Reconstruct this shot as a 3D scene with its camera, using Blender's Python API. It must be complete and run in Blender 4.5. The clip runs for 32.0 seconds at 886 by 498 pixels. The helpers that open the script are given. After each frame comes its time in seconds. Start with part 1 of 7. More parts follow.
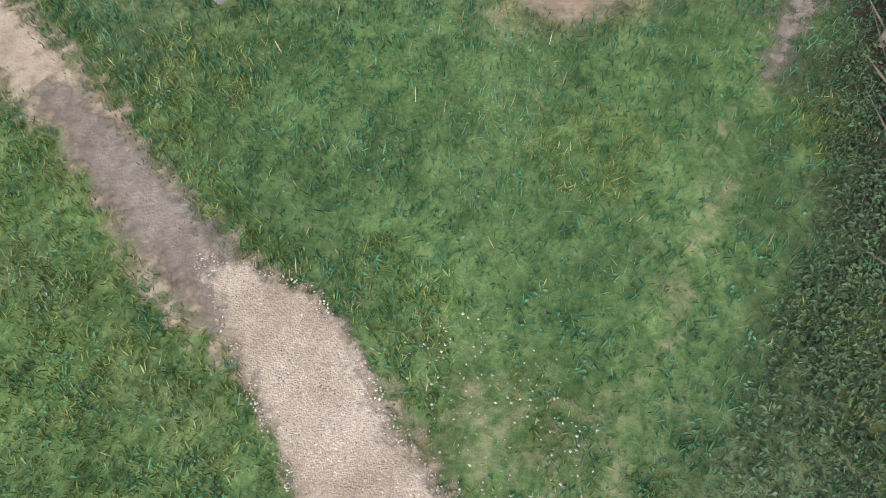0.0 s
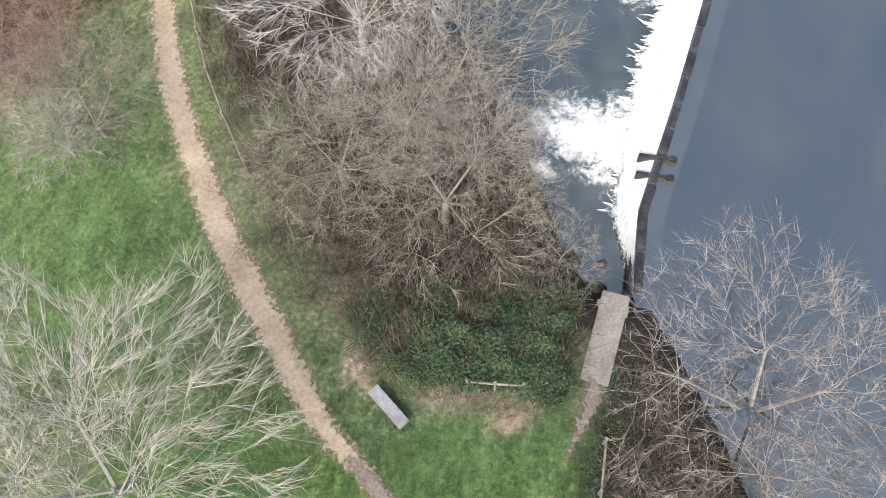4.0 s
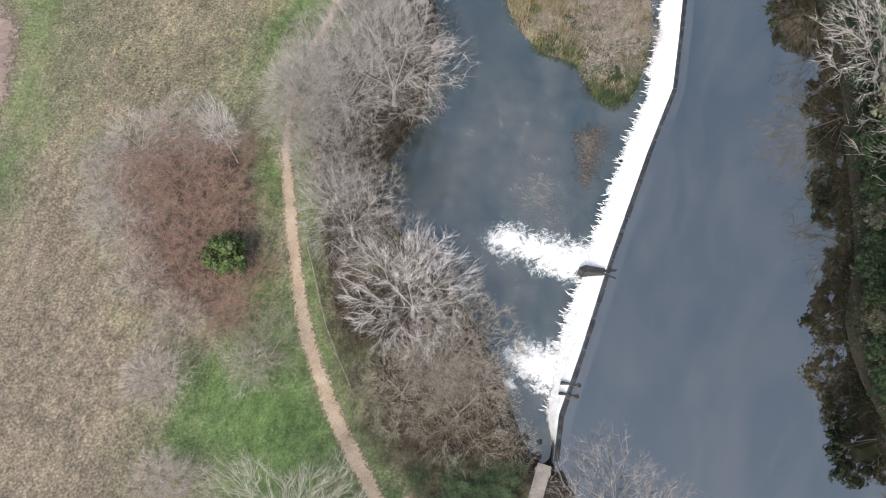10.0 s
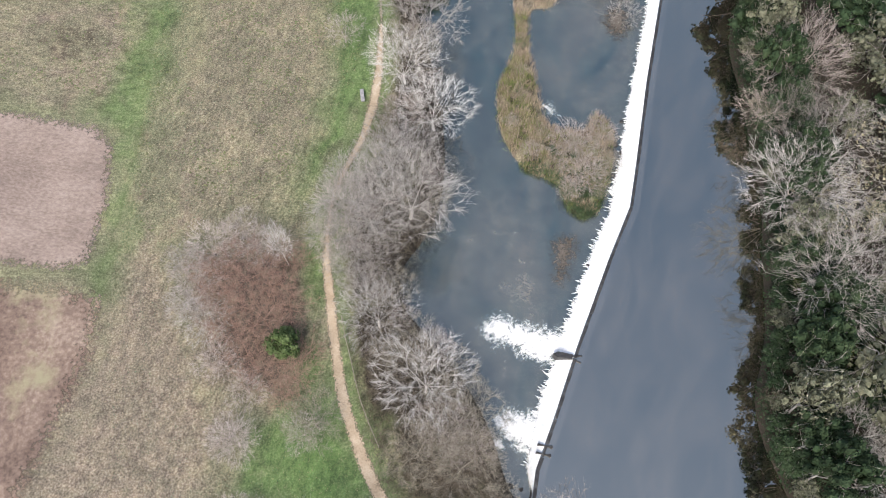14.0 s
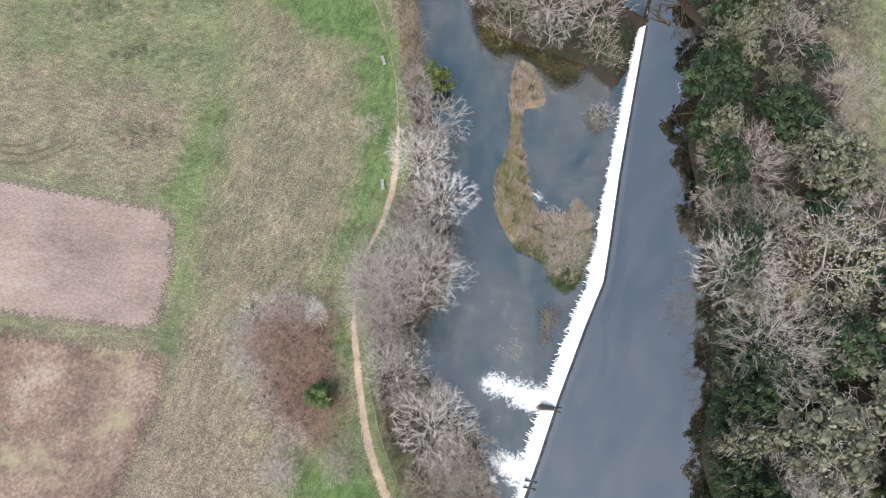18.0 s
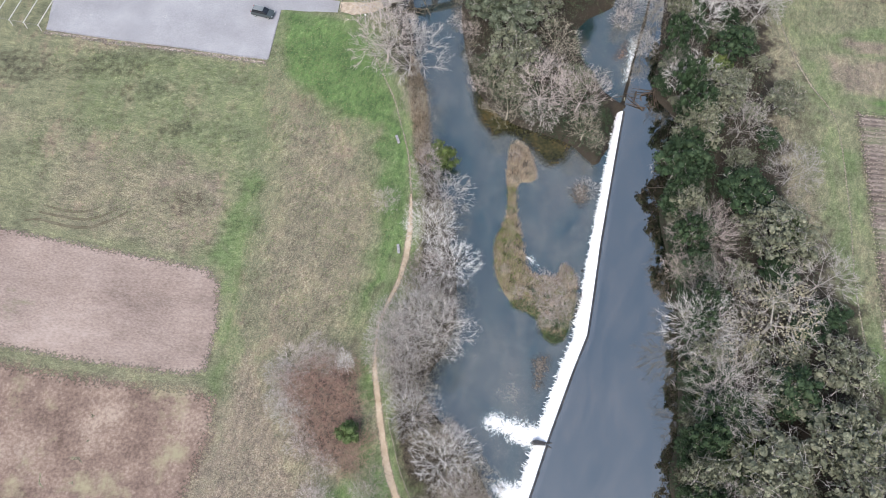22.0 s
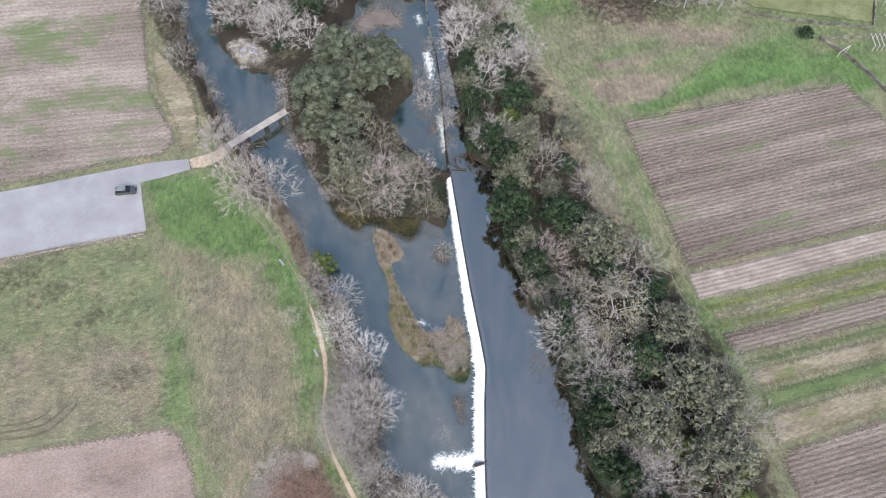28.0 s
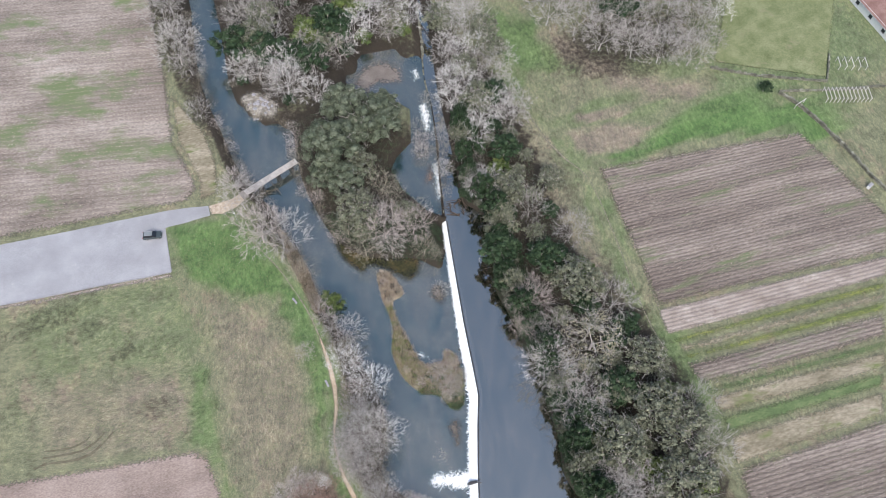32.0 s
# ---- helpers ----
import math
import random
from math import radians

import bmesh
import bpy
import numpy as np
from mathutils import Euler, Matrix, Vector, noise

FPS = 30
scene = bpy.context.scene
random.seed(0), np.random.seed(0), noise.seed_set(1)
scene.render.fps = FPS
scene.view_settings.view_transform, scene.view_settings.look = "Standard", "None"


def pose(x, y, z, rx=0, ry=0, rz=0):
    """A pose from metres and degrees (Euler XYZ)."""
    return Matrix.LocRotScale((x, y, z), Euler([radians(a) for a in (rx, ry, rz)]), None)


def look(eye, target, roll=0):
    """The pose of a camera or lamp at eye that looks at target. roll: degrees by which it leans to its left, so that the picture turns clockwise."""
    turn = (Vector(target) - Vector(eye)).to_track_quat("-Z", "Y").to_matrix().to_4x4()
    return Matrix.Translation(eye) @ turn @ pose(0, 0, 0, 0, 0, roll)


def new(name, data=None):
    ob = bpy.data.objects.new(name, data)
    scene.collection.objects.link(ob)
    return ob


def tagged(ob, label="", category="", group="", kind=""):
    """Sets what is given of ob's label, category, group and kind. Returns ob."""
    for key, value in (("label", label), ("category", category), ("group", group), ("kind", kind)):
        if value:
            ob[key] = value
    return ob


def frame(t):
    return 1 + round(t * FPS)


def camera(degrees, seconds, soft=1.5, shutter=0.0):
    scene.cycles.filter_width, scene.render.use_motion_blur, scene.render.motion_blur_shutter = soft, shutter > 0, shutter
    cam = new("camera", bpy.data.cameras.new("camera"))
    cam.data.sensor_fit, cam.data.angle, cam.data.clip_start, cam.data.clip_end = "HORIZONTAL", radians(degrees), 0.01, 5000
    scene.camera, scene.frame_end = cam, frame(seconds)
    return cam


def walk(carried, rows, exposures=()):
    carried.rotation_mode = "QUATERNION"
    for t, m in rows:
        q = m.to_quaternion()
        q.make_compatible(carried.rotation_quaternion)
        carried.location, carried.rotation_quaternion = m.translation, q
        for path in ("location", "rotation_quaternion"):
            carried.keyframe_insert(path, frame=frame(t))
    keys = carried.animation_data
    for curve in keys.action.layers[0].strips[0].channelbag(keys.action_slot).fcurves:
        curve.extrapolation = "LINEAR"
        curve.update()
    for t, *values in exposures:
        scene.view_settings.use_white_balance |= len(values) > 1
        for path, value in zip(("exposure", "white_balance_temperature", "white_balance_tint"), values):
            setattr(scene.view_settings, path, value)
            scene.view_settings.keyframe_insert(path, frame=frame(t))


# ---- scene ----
cam = camera(58.21, 32.0, soft=0.95)
PATH = [
    (0, (0.994, -0.855, 6.543), (1.049, 16.326, -29.579), -1.41),
    (0.5, (0.980, -0.898, 9.347), (0.786, 16.367, -26.734), -2.24),
    (1, (1.056, -0.823, 12.054), (0.451, 16.226, -24.125), -3.64),
    (1.5, (1.215, -0.644, 14.704), (0.163, 15.955, -21.674), -5.32),
    (2, (1.417, -0.326, 17.295), (-0.087, 15.617, -19.359), -7.04),
    (2.5, (1.672, 0.009, 19.766), (-0.228, 15.450, -17.084), -8.36),
    (3, (1.782, 0.113, 22.267), (-0.192, 15.559, -14.578), -8.77),
    (3.5, (1.790, 0.008, 24.541), (-0.167, 15.722, -12.191), -8.79),
    (4, (1.726, 0.034, 27.014), (-0.164, 15.818, -9.691), -8.47),
    (4.5, (1.644, 0.141, 29.431), (-0.096, 15.929, -7.280), -7.80),
    (6.5, (0.940, 0.412, 39.173), (0.118, 16.501, 2.561), -4.08),
    (7, (0.701, 0.466, 41.679), (0.062, 16.581, 5.074), -3.38),
    (7.5, (0.640, 0.122, 44.154), (0.029, 16.576, 7.700), -3.18),
    (8, (0.636, 0.223, 46.782), (0.018, 16.648, 10.315), -3.08),
    (8.5, (0.702, 0.530, 49.360), (0.007, 16.809, 12.829), -3.17),
    (9, (0.754, 0.671, 51.825), (-0.003, 16.938, 15.290), -3.24),
    (9.5, (0.801, 0.672, 54.248), (-0.003, 17.027, 17.753), -3.34),
    (10, (0.807, 0.373, 56.553), (-0.023, 16.984, 20.175), -3.44),
    (10.5, (0.827, 0.337, 58.910), (-0.023, 17.013, 22.562), -3.47),
    (11, (0.833, 0.237, 61.310), (-0.046, 17.033, 25.018), -3.36),
    (11.5, (0.640, -0.006, 63.797), (-0.133, 16.958, 27.581), -2.92),
    (12, (0.268, 0.123, 66.526), (-0.302, 17.036, 30.282), -2.35),
    (12.5, (0.079, 0.489, 69.507), (-0.407, 17.191, 33.164), -2.08),
    (13, (-0.050, 1.116, 72.397), (-0.491, 17.518, 35.917), -1.93),
    (13.5, (0.005, 1.262, 74.974), (-0.488, 17.635, 38.481), -1.92),
    (14, (0.019, 0.878, 77.283), (-0.505, 17.480, 40.895), -1.89),
    (14.5, (-0.059, 0.526, 79.553), (-0.598, 17.316, 43.252), -1.81),
    (16.5, (-0.671, 0.299, 89.950), (-1.055, 17.196, 53.696), -1.07),
    (17, (-0.766, 0.008, 92.392), (-1.151, 17.035, 56.199), -0.95),
    (17.5, (-0.983, -0.229, 94.861), (-1.306, 16.884, 58.707), -0.67),
    (18, (-1.212, -0.543, 97.187), (-1.501, 16.707, 61.098), -0.48),
    (18.5, (-1.510, -1.351, 99.355), (-1.737, 16.171, 63.398), -0.21),
    (19, (-1.929, -1.793, 101.700), (-2.075, 15.887, 65.819), 0.09),
    (19.5, (-2.487, -2.189, 104.144), (-2.496, 15.611, 68.323), 0.59),
    (20, (-3.123, -2.601, 106.689), (-2.969, 15.297, 70.917), 1.09),
    (20.5, (-3.616, -3.001, 108.966), (-3.361, 15.038, 73.265), 1.42),
    (21, (-3.966, -3.487, 111.509), (-3.631, 14.679, 75.874), 1.69),
    (21.5, (-4.650, -3.965, 113.755), (-4.168, 14.352, 78.198), 2.11),
    (22, (-5.434, -4.486, 115.808), (-4.764, 14.037, 80.362), 2.70),
    (22.5, (-6.416, -4.929, 118.218), (-5.507, 13.698, 82.831), 3.39),
    (23, (-7.243, -4.924, 120.930), (-6.151, 13.657, 85.524), 3.97),
    (23.5, (-7.690, -4.888, 123.557), (-6.540, 13.646, 88.129), 4.19),
    (24, (-7.183, -4.987, 126.135), (-4.169, 13.450, 90.765), 3.02),
    (24.5, (-7.300, -4.931, 129.292), (2.947, 10.956, 94.041), 0.46),
    (25, (-7.683, -4.863, 132.194), (2.776, 10.952, 96.973), 0.20),
    (25.5, (-7.532, -4.898, 134.185), (-0.488, 12.751, 98.987), 1.15),
    (27.5, (-9.118, -4.922, 144.898), (-1.904, 12.654, 109.698), 1.36),
    (28, (-9.615, -5.150, 147.378), (-2.275, 12.458, 112.220), 1.52),
    (28.5, (-10.156, -5.608, 149.743), (-2.693, 12.070, 114.647), 1.75),
    (29, (-10.268, -6.002, 152.346), (-2.824, 11.723, 117.268), 1.74),
    (29.5, (-10.365, -5.911, 155.178), (-2.857, 11.752, 120.082), 1.81),
    (30, (-10.664, -5.850, 157.841), (-3.088, 11.789, 122.749), 1.97),
    (30.5, (-11.143, -6.063, 160.350), (-3.448, 11.579, 125.285), 2.21),
    (31, (-11.511, -6.086, 162.982), (-3.742, 11.532, 127.921), 2.44),
    (31.5, (-11.834, -6.413, 165.420), (-3.991, 11.234, 130.390), 2.53),
    (32, (-12.293, -6.797, 167.848), (-4.352, 10.892, 132.862), 2.66),
]
walk(cam, [(t, look(eye, target, roll)) for t, eye, target, roll in PATH], exposures=[
    (0, 0.68, 6600, 10), (1, 1.06, 6750, 10), (2, 1.22, 6900, 10), (3, 1.05, 6900, 10), (4.5, 0.86, 6850, 10), (7, 0.62, 6850, 10), (9, 0.62, 6900, 10),
    (12, 0.78, 6900, 10), (17, 0.84, 6800, 10), (20, 0.86, 6600, 10), (24, 0.8, 6450, 10), (28, 0.8, 6400, 10), (32, 0.77, 6400, 10)])

# ---- light: a bright overcast day ----
SUN_ELEVATION, SUN_TURN = 50, 200
world = bpy.data.worlds.new("overcast_sky")
scene.world = world
world.use_nodes = True
wn, wl = world.node_tree.nodes, world.node_tree.links
sky = wn.new("ShaderNodeTexSky")
sky.sky_type, sky.sun_disc = "NISHITA", False
sky.sun_elevation, sky.sun_rotation = radians(SUN_ELEVATION), radians(SUN_TURN)
sky.air_density, sky.dust_density, sky.ozone_density = 1.0, 3.0, 0.8
wl.new(sky.outputs[0], wn["Background"].inputs[0])
wn["Background"].inputs[1].default_value = 0.15
sun = new("sun", bpy.data.lights.new("sun", "SUN"))
sun.data.energy, sun.data.angle, sun.data.color = 1.5, radians(20), (1.0, 0.97, 0.93)
az = radians(SUN_TURN)
el = radians(SUN_ELEVATION)
sun.matrix_world = look((math.sin(az) * math.cos(el) * 50, math.cos(az) * math.cos(el) * 50, math.sin(el) * 50), (0, 0, 0))

# ---- levels ----
LOWER, UPPER = -2.0, -0.9      # water below and above the weir


RF = -6                        # bearing of the rows in the eastern fields, degrees


# ---- material tools ----
def mat(name, colors, scale=1.0, fine=12.0, rough=0.9, bump=0.3, bump_scale=None, metal=0.0, vary=0.0, island=0.0, spec=0.3, detail=6.0, stretch=None, rim=None, specks=None, rows=None):
    """A material with two scales of mottling between the given colours, and fine relief."""
    m = bpy.data.materials.new(name)
    m.use_nodes = True
    nt = m.node_tree
    n, l = nt.nodes, nt.links
    b = n["Principled BSDF"]
    b.inputs["Roughness"].default_value, b.inputs["Metallic"].default_value = rough, metal
    b.inputs["Specular IOR Level"].default_value = spec
    geo = n.new("ShaderNodeNewGeometry")
    pos = geo.outputs["Position"]
    if stretch:
        mp = n.new("ShaderNodeMapping")
        mp.vector_type = "TEXTURE"
        mp.inputs["Rotation"].default_value = (0, 0, radians(stretch[0]))
        mp.inputs["Scale"].default_value = (stretch[1], stretch[2], 1)
        l.new(pos, mp.inputs[0])
        pos = mp.outputs[0]
    big, small = n.new("ShaderNodeTexNoise"), n.new("ShaderNodeTexNoise")
    for tex, s, d in ((big, scale, 4.0), (small, fine, detail)):
        tex.inputs["Scale"].default_value, tex.inputs["Detail"].default_value = s, d
        tex.inputs["Roughness"].default_value = 0.62
        l.new(pos, tex.inputs["Vector"])
    mixv = n.new("ShaderNodeMath")
    mixv.operation = "MULTIPLY_ADD"
    l.new(small.outputs[0], mixv.inputs[0])
    mixv.inputs[1].default_value = 0.6
    half = n.new("ShaderNodeMath")
    half.operation = "MULTIPLY_ADD"
    l.new(big.outputs[0], half.inputs[0])
    half.inputs[1].default_value, half.inputs[2].default_value = 0.7, -0.15
    l.new(half.outputs[0], mixv.inputs[2])
    ramp = n.new("ShaderNodeValToRGB")
    el_ = ramp.color_ramp.elements
    while len(el_) < len(colors):
        el_.new(0.5)
    for k, c in enumerate(colors):
        el_[k].position = 0.3 + 0.4 * k / max(1, len(colors) - 1)
        el_[k].color = (*c, 1)
    l.new(mixv.outputs[0], ramp.inputs[0])
    out = ramp.outputs[0]
    if vary or island:
        hsv = n.new("ShaderNodeHueSaturation")
        src = n.new("ShaderNodeObjectInfo").outputs["Random"] if vary else geo.outputs["Random Per Island"]
        for key, lo, hi in (("Value", 1 - (vary or island), 1 + (vary or island)), ("Hue", 0.5 - 0.03 * (vary or island), 0.5 + 0.03 * (vary or island))):
            r = n.new("ShaderNodeMapRange")
            r.inputs["To Min"].default_value, r.inputs["To Max"].default_value = lo, hi
            l.new(src, r.inputs["Value"])
            l.new(r.outputs[0], hsv.inputs[key])
        l.new(out, hsv.inputs["Color"])
        out = hsv.outputs[0]
    for bearing, spacing, dark in rows or ():
        # crop rows: residue lies on the ridges and bare soil between
        ang = radians(bearing)
        dot = n.new("ShaderNodeVectorMath")
        dot.operation = "DOT_PRODUCT"
        dot.inputs[1].default_value = (-math.sin(ang) * 6.28319 / spacing, math.cos(ang) * 6.28319 / spacing, 0)
        l.new(geo.outputs["Position"], dot.inputs[0])
        warp = n.new("ShaderNodeTexNoise")
        warp.inputs["Scale"].default_value, warp.inputs["Detail"].default_value = 1.4, 5
        l.new(geo.outputs["Position"], warp.inputs["Vector"])
        add = n.new("ShaderNodeMath")
        add.operation = "MULTIPLY_ADD"
        l.new(warp.outputs[0], add.inputs[0])
        add.inputs[1].default_value = 1.8
        l.new(dot.outputs["Value"], add.inputs[2])
        cs = n.new("ShaderNodeMath")
        cs.operation = "COSINE"
        l.new(add.outputs[0], cs.inputs[0])
        gain = n.new("ShaderNodeMath")
        gain.operation = "MULTIPLY_ADD"
        l.new(small.outputs[0], gain.inputs[0])
        gain.inputs[1].default_value = 2.4
        l.new(cs.outputs[0], gain.inputs[2])
        mr = n.new("ShaderNodeMapRange")
        mr.inputs["From Min"].default_value, mr.inputs["From Max"].default_value = 0.3, 2.1
        mr.inputs["To Min"].default_value, mr.inputs["To Max"].default_value = dark, 1 + 1.2 * (1 - dark)
        l.new(gain.outputs[0], mr.inputs["Value"])
        mul = n.new("ShaderNodeVectorMath")
        mul.operation = "SCALE"
        l.new(out, mul.inputs[0]), l.new(mr.outputs[0], mul.inputs["Scale"])
        out = mul.outputs[0]
    if specks:
        # scattered weeds or stones of another colour: (colour, size, share)
        sp = n.new("ShaderNodeTexNoise")
        sp.inputs["Scale"].default_value, sp.inputs["Detail"].default_value, sp.inputs["Roughness"].default_value = specks[1], 6, 0.7
        l.new(pos, sp.inputs["Vector"])
        cut = n.new("ShaderNodeMapRange")
        cut.inputs["From Min"].default_value, cut.inputs["From Max"].default_value = specks[2], specks[2] + 0.12
        l.new(sp.outputs[0], cut.inputs["Value"])
        mx = n.new("ShaderNodeMix")
        mx.data_type = "RGBA"
        l.new(cut.outputs[0], mx.inputs[0]), l.new(out, mx.inputs[6])
        mx.inputs[7].default_value = (*specks[0], 1)
        out = mx.outputs[2]
    l.new(out, b.inputs["Base Color"])
    if rim:
        # the sheet thins out among the grass towards its edge: rim is the width of that margin in metres
        at = n.new("ShaderNodeAttribute")
        at.attribute_name = "inside"
        torn = n.new("ShaderNodeTexNoise")
        torn.inputs["Scale"].default_value, torn.inputs["Detail"].default_value = 4.2 / rim ** 0.5, 9
        l.new(geo.outputs["Position"], torn.inputs["Vector"])
        sub = n.new("ShaderNodeMath")
        sub.operation = "MULTIPLY_ADD"
        l.new(torn.outputs[0], sub.inputs[0])
        sub.inputs[1].default_value = -1.6 * rim
        l.new(at.outputs["Fac"], sub.inputs[2])
        cutr = n.new("ShaderNodeMapRange")
        cutr.inputs["From Min"].default_value, cutr.inputs["From Max"].default_value = -0.72 * rim, -0.2 * rim
        l.new(sub.outputs[0], cutr.inputs["Value"])
        l.new(cutr.outputs[0], b.inputs["Alpha"])
    if bump:
        bp = n.new("ShaderNodeBump")
        bp.inputs["Strength"].default_value, bp.inputs["Distance"].default_value = bump, 0.05
        tex = small
        if bump_scale:
            tex = n.new("ShaderNodeTexNoise")
            tex.inputs["Scale"].default_value, tex.inputs["Detail"].default_value = bump_scale, 5
            l.new(pos, tex.inputs["Vector"])
        l.new(tex.outputs[0], bp.inputs["Height"])
        l.new(bp.outputs[0], b.inputs["Normal"])
    return m


def ground_material():
    """Grass, dry grass and fallen leaves, mixed by the zones of the ground, with noise at three scales. The leaf colour
    is near black, with the shade under the trees put in.
    """
    m = bpy.data.materials.new("meadow_ground")
    m.use_nodes = True
    n, l = m.node_tree.nodes, m.node_tree.links
    b = n["Principled BSDF"]
    b.inputs["Roughness"].default_value, b.inputs["Specular IOR Level"].default_value = 0.95, 0.15
    pos = n.new("ShaderNodeNewGeometry").outputs["Position"]

    def noise_at(s, d=5.0, rough=0.65):
        t = n.new("ShaderNodeTexNoise")
        t.inputs["Scale"].default_value, t.inputs["Detail"].default_value, t.inputs["Roughness"].default_value = s, d, rough
        l.new(pos, t.inputs["Vector"])
        return t.outputs[0]

    def ramp(src, stops):
        r = n.new("ShaderNodeValToRGB")
        while len(r.color_ramp.elements) < len(stops):
            r.color_ramp.elements.new(0.5)
        for e, (p, c) in zip(r.color_ramp.elements, stops):
            e.position, e.color = p, (*c, 1) if len(c) == 3 else c
        l.new(src, r.inputs[0])
        return r.outputs[0]

    def mix(f, a, c):
        x = n.new("ShaderNodeMix")
        x.data_type = "RGBA"
        l.new(f, x.inputs[0]), l.new(a, x.inputs[6]), l.new(c, x.inputs[7])
        return x.outputs[2]

    def zone(name, spread, lo, hi):
        a = n.new("ShaderNodeAttribute")
        a.attribute_name = name
        s = n.new("ShaderNodeMath")
        s.operation = "MULTIPLY_ADD"
        l.new(spread, s.inputs[0])
        s.inputs[1].default_value = 1.1
        l.new(a.outputs["Fac"], s.inputs[2])
        r = n.new("ShaderNodeMapRange")
        r.interpolation_type = "SMOOTHSTEP"
        r.inputs["From Min"].default_value, r.inputs["From Max"].default_value = lo, hi
        l.new(s.outputs[0], r.inputs["Value"])
        return r.outputs[0]

    wide, mid, fine, grit = noise_at(0.055, 7), noise_at(0.8, 7), noise_at(5.0, 9), noise_at(22.0, 6)
    lush = ramp(fine, [(0.34, (0.038, 0.088, 0.030)), (0.5, (0.088, 0.162, 0.053)), (0.66, (0.165, 0.245, 0.098))])
    lush2 = ramp(grit, [(0.32, (0.036, 0.078, 0.027)), (0.52, (0.090, 0.158, 0.052)), (0.7, (0.20, 0.255, 0.115))])
    lush = mix(mid, lush, lush2)
    dry = ramp(fine, [(0.34, (0.114, 0.110, 0.070)), (0.5, (0.222, 0.211, 0.140)), (0.66, (0.375, 0.354, 0.243))])
    dry2 = ramp(grit, [(0.34, (0.085, 0.080, 0.052)), (0.52, (0.21, 0.185, 0.12)), (0.66, (0.40, 0.36, 0.26))])
    dry = mix(mid, dry, dry2)
    brown = ramp(fine, [(0.34, (0.105, 0.078, 0.058)), (0.5, (0.185, 0.145, 0.11)), (0.66, (0.30, 0.245, 0.19))])
    patch = ramp(mid, [(0.46, (0, 0, 0)), (0.62, (1, 1, 1))])
    dry = mix(patch, dry, brown)
    lain = []
    for turn in (-9, 74):
        tm = n.new("ShaderNodeMapping")
        tm.vector_type = "TEXTURE"
        tm.inputs["Rotation"].default_value, tm.inputs["Scale"].default_value = (0, 0, radians(turn)), (1.4, 0.8, 1.0)
        tn = n.new("ShaderNodeTexNoise")
        tn.inputs["Scale"].default_value, tn.inputs["Detail"].default_value, tn.inputs["Roughness"].default_value = 0.9, 12, 0.82
        l.new(pos, tm.inputs[0]), l.new(tm.outputs[0], tn.inputs["Vector"])
        lain.append(ramp(tn.outputs[0], [(0.36, (0.51, 0.51, 0.53)), (0.5, (0.97, 0.97, 0.97)), (0.64, (1.56, 1.54, 1.47))]))
    mown = n.new("ShaderNodeAttribute")
    mown.attribute_name = "mown"
    tuft = mix(mown.outputs["Fac"], lain[1], lain[0])
    olive = ramp(fine, [(0.34, (0.092, 0.098, 0.060)), (0.5, (0.165, 0.172, 0.105)), (0.66, (0.27, 0.275, 0.18))])
    streak = n.new("ShaderNodeTexNoise")
    sm = n.new("ShaderNodeMapping")
    sm.inputs["Scale"].default_value = (1.0, 0.42, 1.0)
    l.new(pos, sm.inputs[0]), l.new(sm.outputs[0], streak.inputs["Vector"])
    streak.inputs["Scale"].default_value, streak.inputs["Detail"].default_value, streak.inputs["Roughness"].default_value = 0.26, 9, 0.72
    both = n.new("ShaderNodeMath")
    both.operation = "MULTIPLY_ADD"
    l.new(streak.outputs[0], both.inputs[0])
    both.inputs[1].default_value = 1.1
    l.new(wide, both.inputs[2])
    dry = mix(ramp(both.outputs[0], [(0.89, (0, 0, 0)), (1.09, (1, 1, 1))]), dry, olive)
    # fallen leaves, darkened to carry the shade under trees and on banks
    litter_and_shade = ramp(grit, [(0.3, (0.012, 0.010, 0.008)), (0.5, (0.034, 0.029, 0.023)), (0.72, (0.095, 0.080, 0.063))])
    bare = ramp(fine, [(0.3, (0.20, 0.15, 0.105)), (0.6, (0.32, 0.245, 0.175)), (0.8, (0.42, 0.34, 0.26))])
    out = mix(zone("lush", mid, 0.5, 1.6), dry, lush)
    straw = ramp(fine, [(0.34, (0.112, 0.088, 0.070)), (0.5, (0.215, 0.174, 0.139)), (0.66, (0.35, 0.30, 0.243))])
    out = mix(zone("straw", mid, 0.45, 1.7), out, straw)
    mott = ramp(noise_at(0.17, 8, 0.7), [(0.36, (0.76, 0.77, 0.78)), (0.5, (1, 1, 1)), (0.64, (1.22, 1.20, 1.16))])
    stain = n.new("ShaderNodeMix")
    stain.data_type, stain.blend_type = "RGBA", "MULTIPLY"
    stain.inputs[0].default_value = 1.0
    l.new(out, stain.inputs[6]), l.new(mott, stain.inputs[7])
    out = stain.outputs[2]
    shade = n.new("ShaderNodeMix")
    shade.data_type, shade.blend_type = "RGBA", "MULTIPLY"
    shade.inputs[0].default_value = 0.85
    l.new(out, shade.inputs[6]), l.new(tuft, shade.inputs[7])
    out = shade.outputs[2]
    out = mix(zone("worn", fine, 0.78, 1.5), out, bare)
    out = mix(zone("litter_and_shade", mid, 0.75, 1.3), out, litter_and_shade)
    l.new(out, b.inputs["Base Color"])
    bp = n.new("ShaderNodeBump")
    bp.inputs["Strength"].default_value, bp.inputs["Distance"].default_value = 0.45, 0.12
    l.new(fine, bp.inputs["Height"])
    l.new(bp.outputs[0], b.inputs["Normal"])
    return m


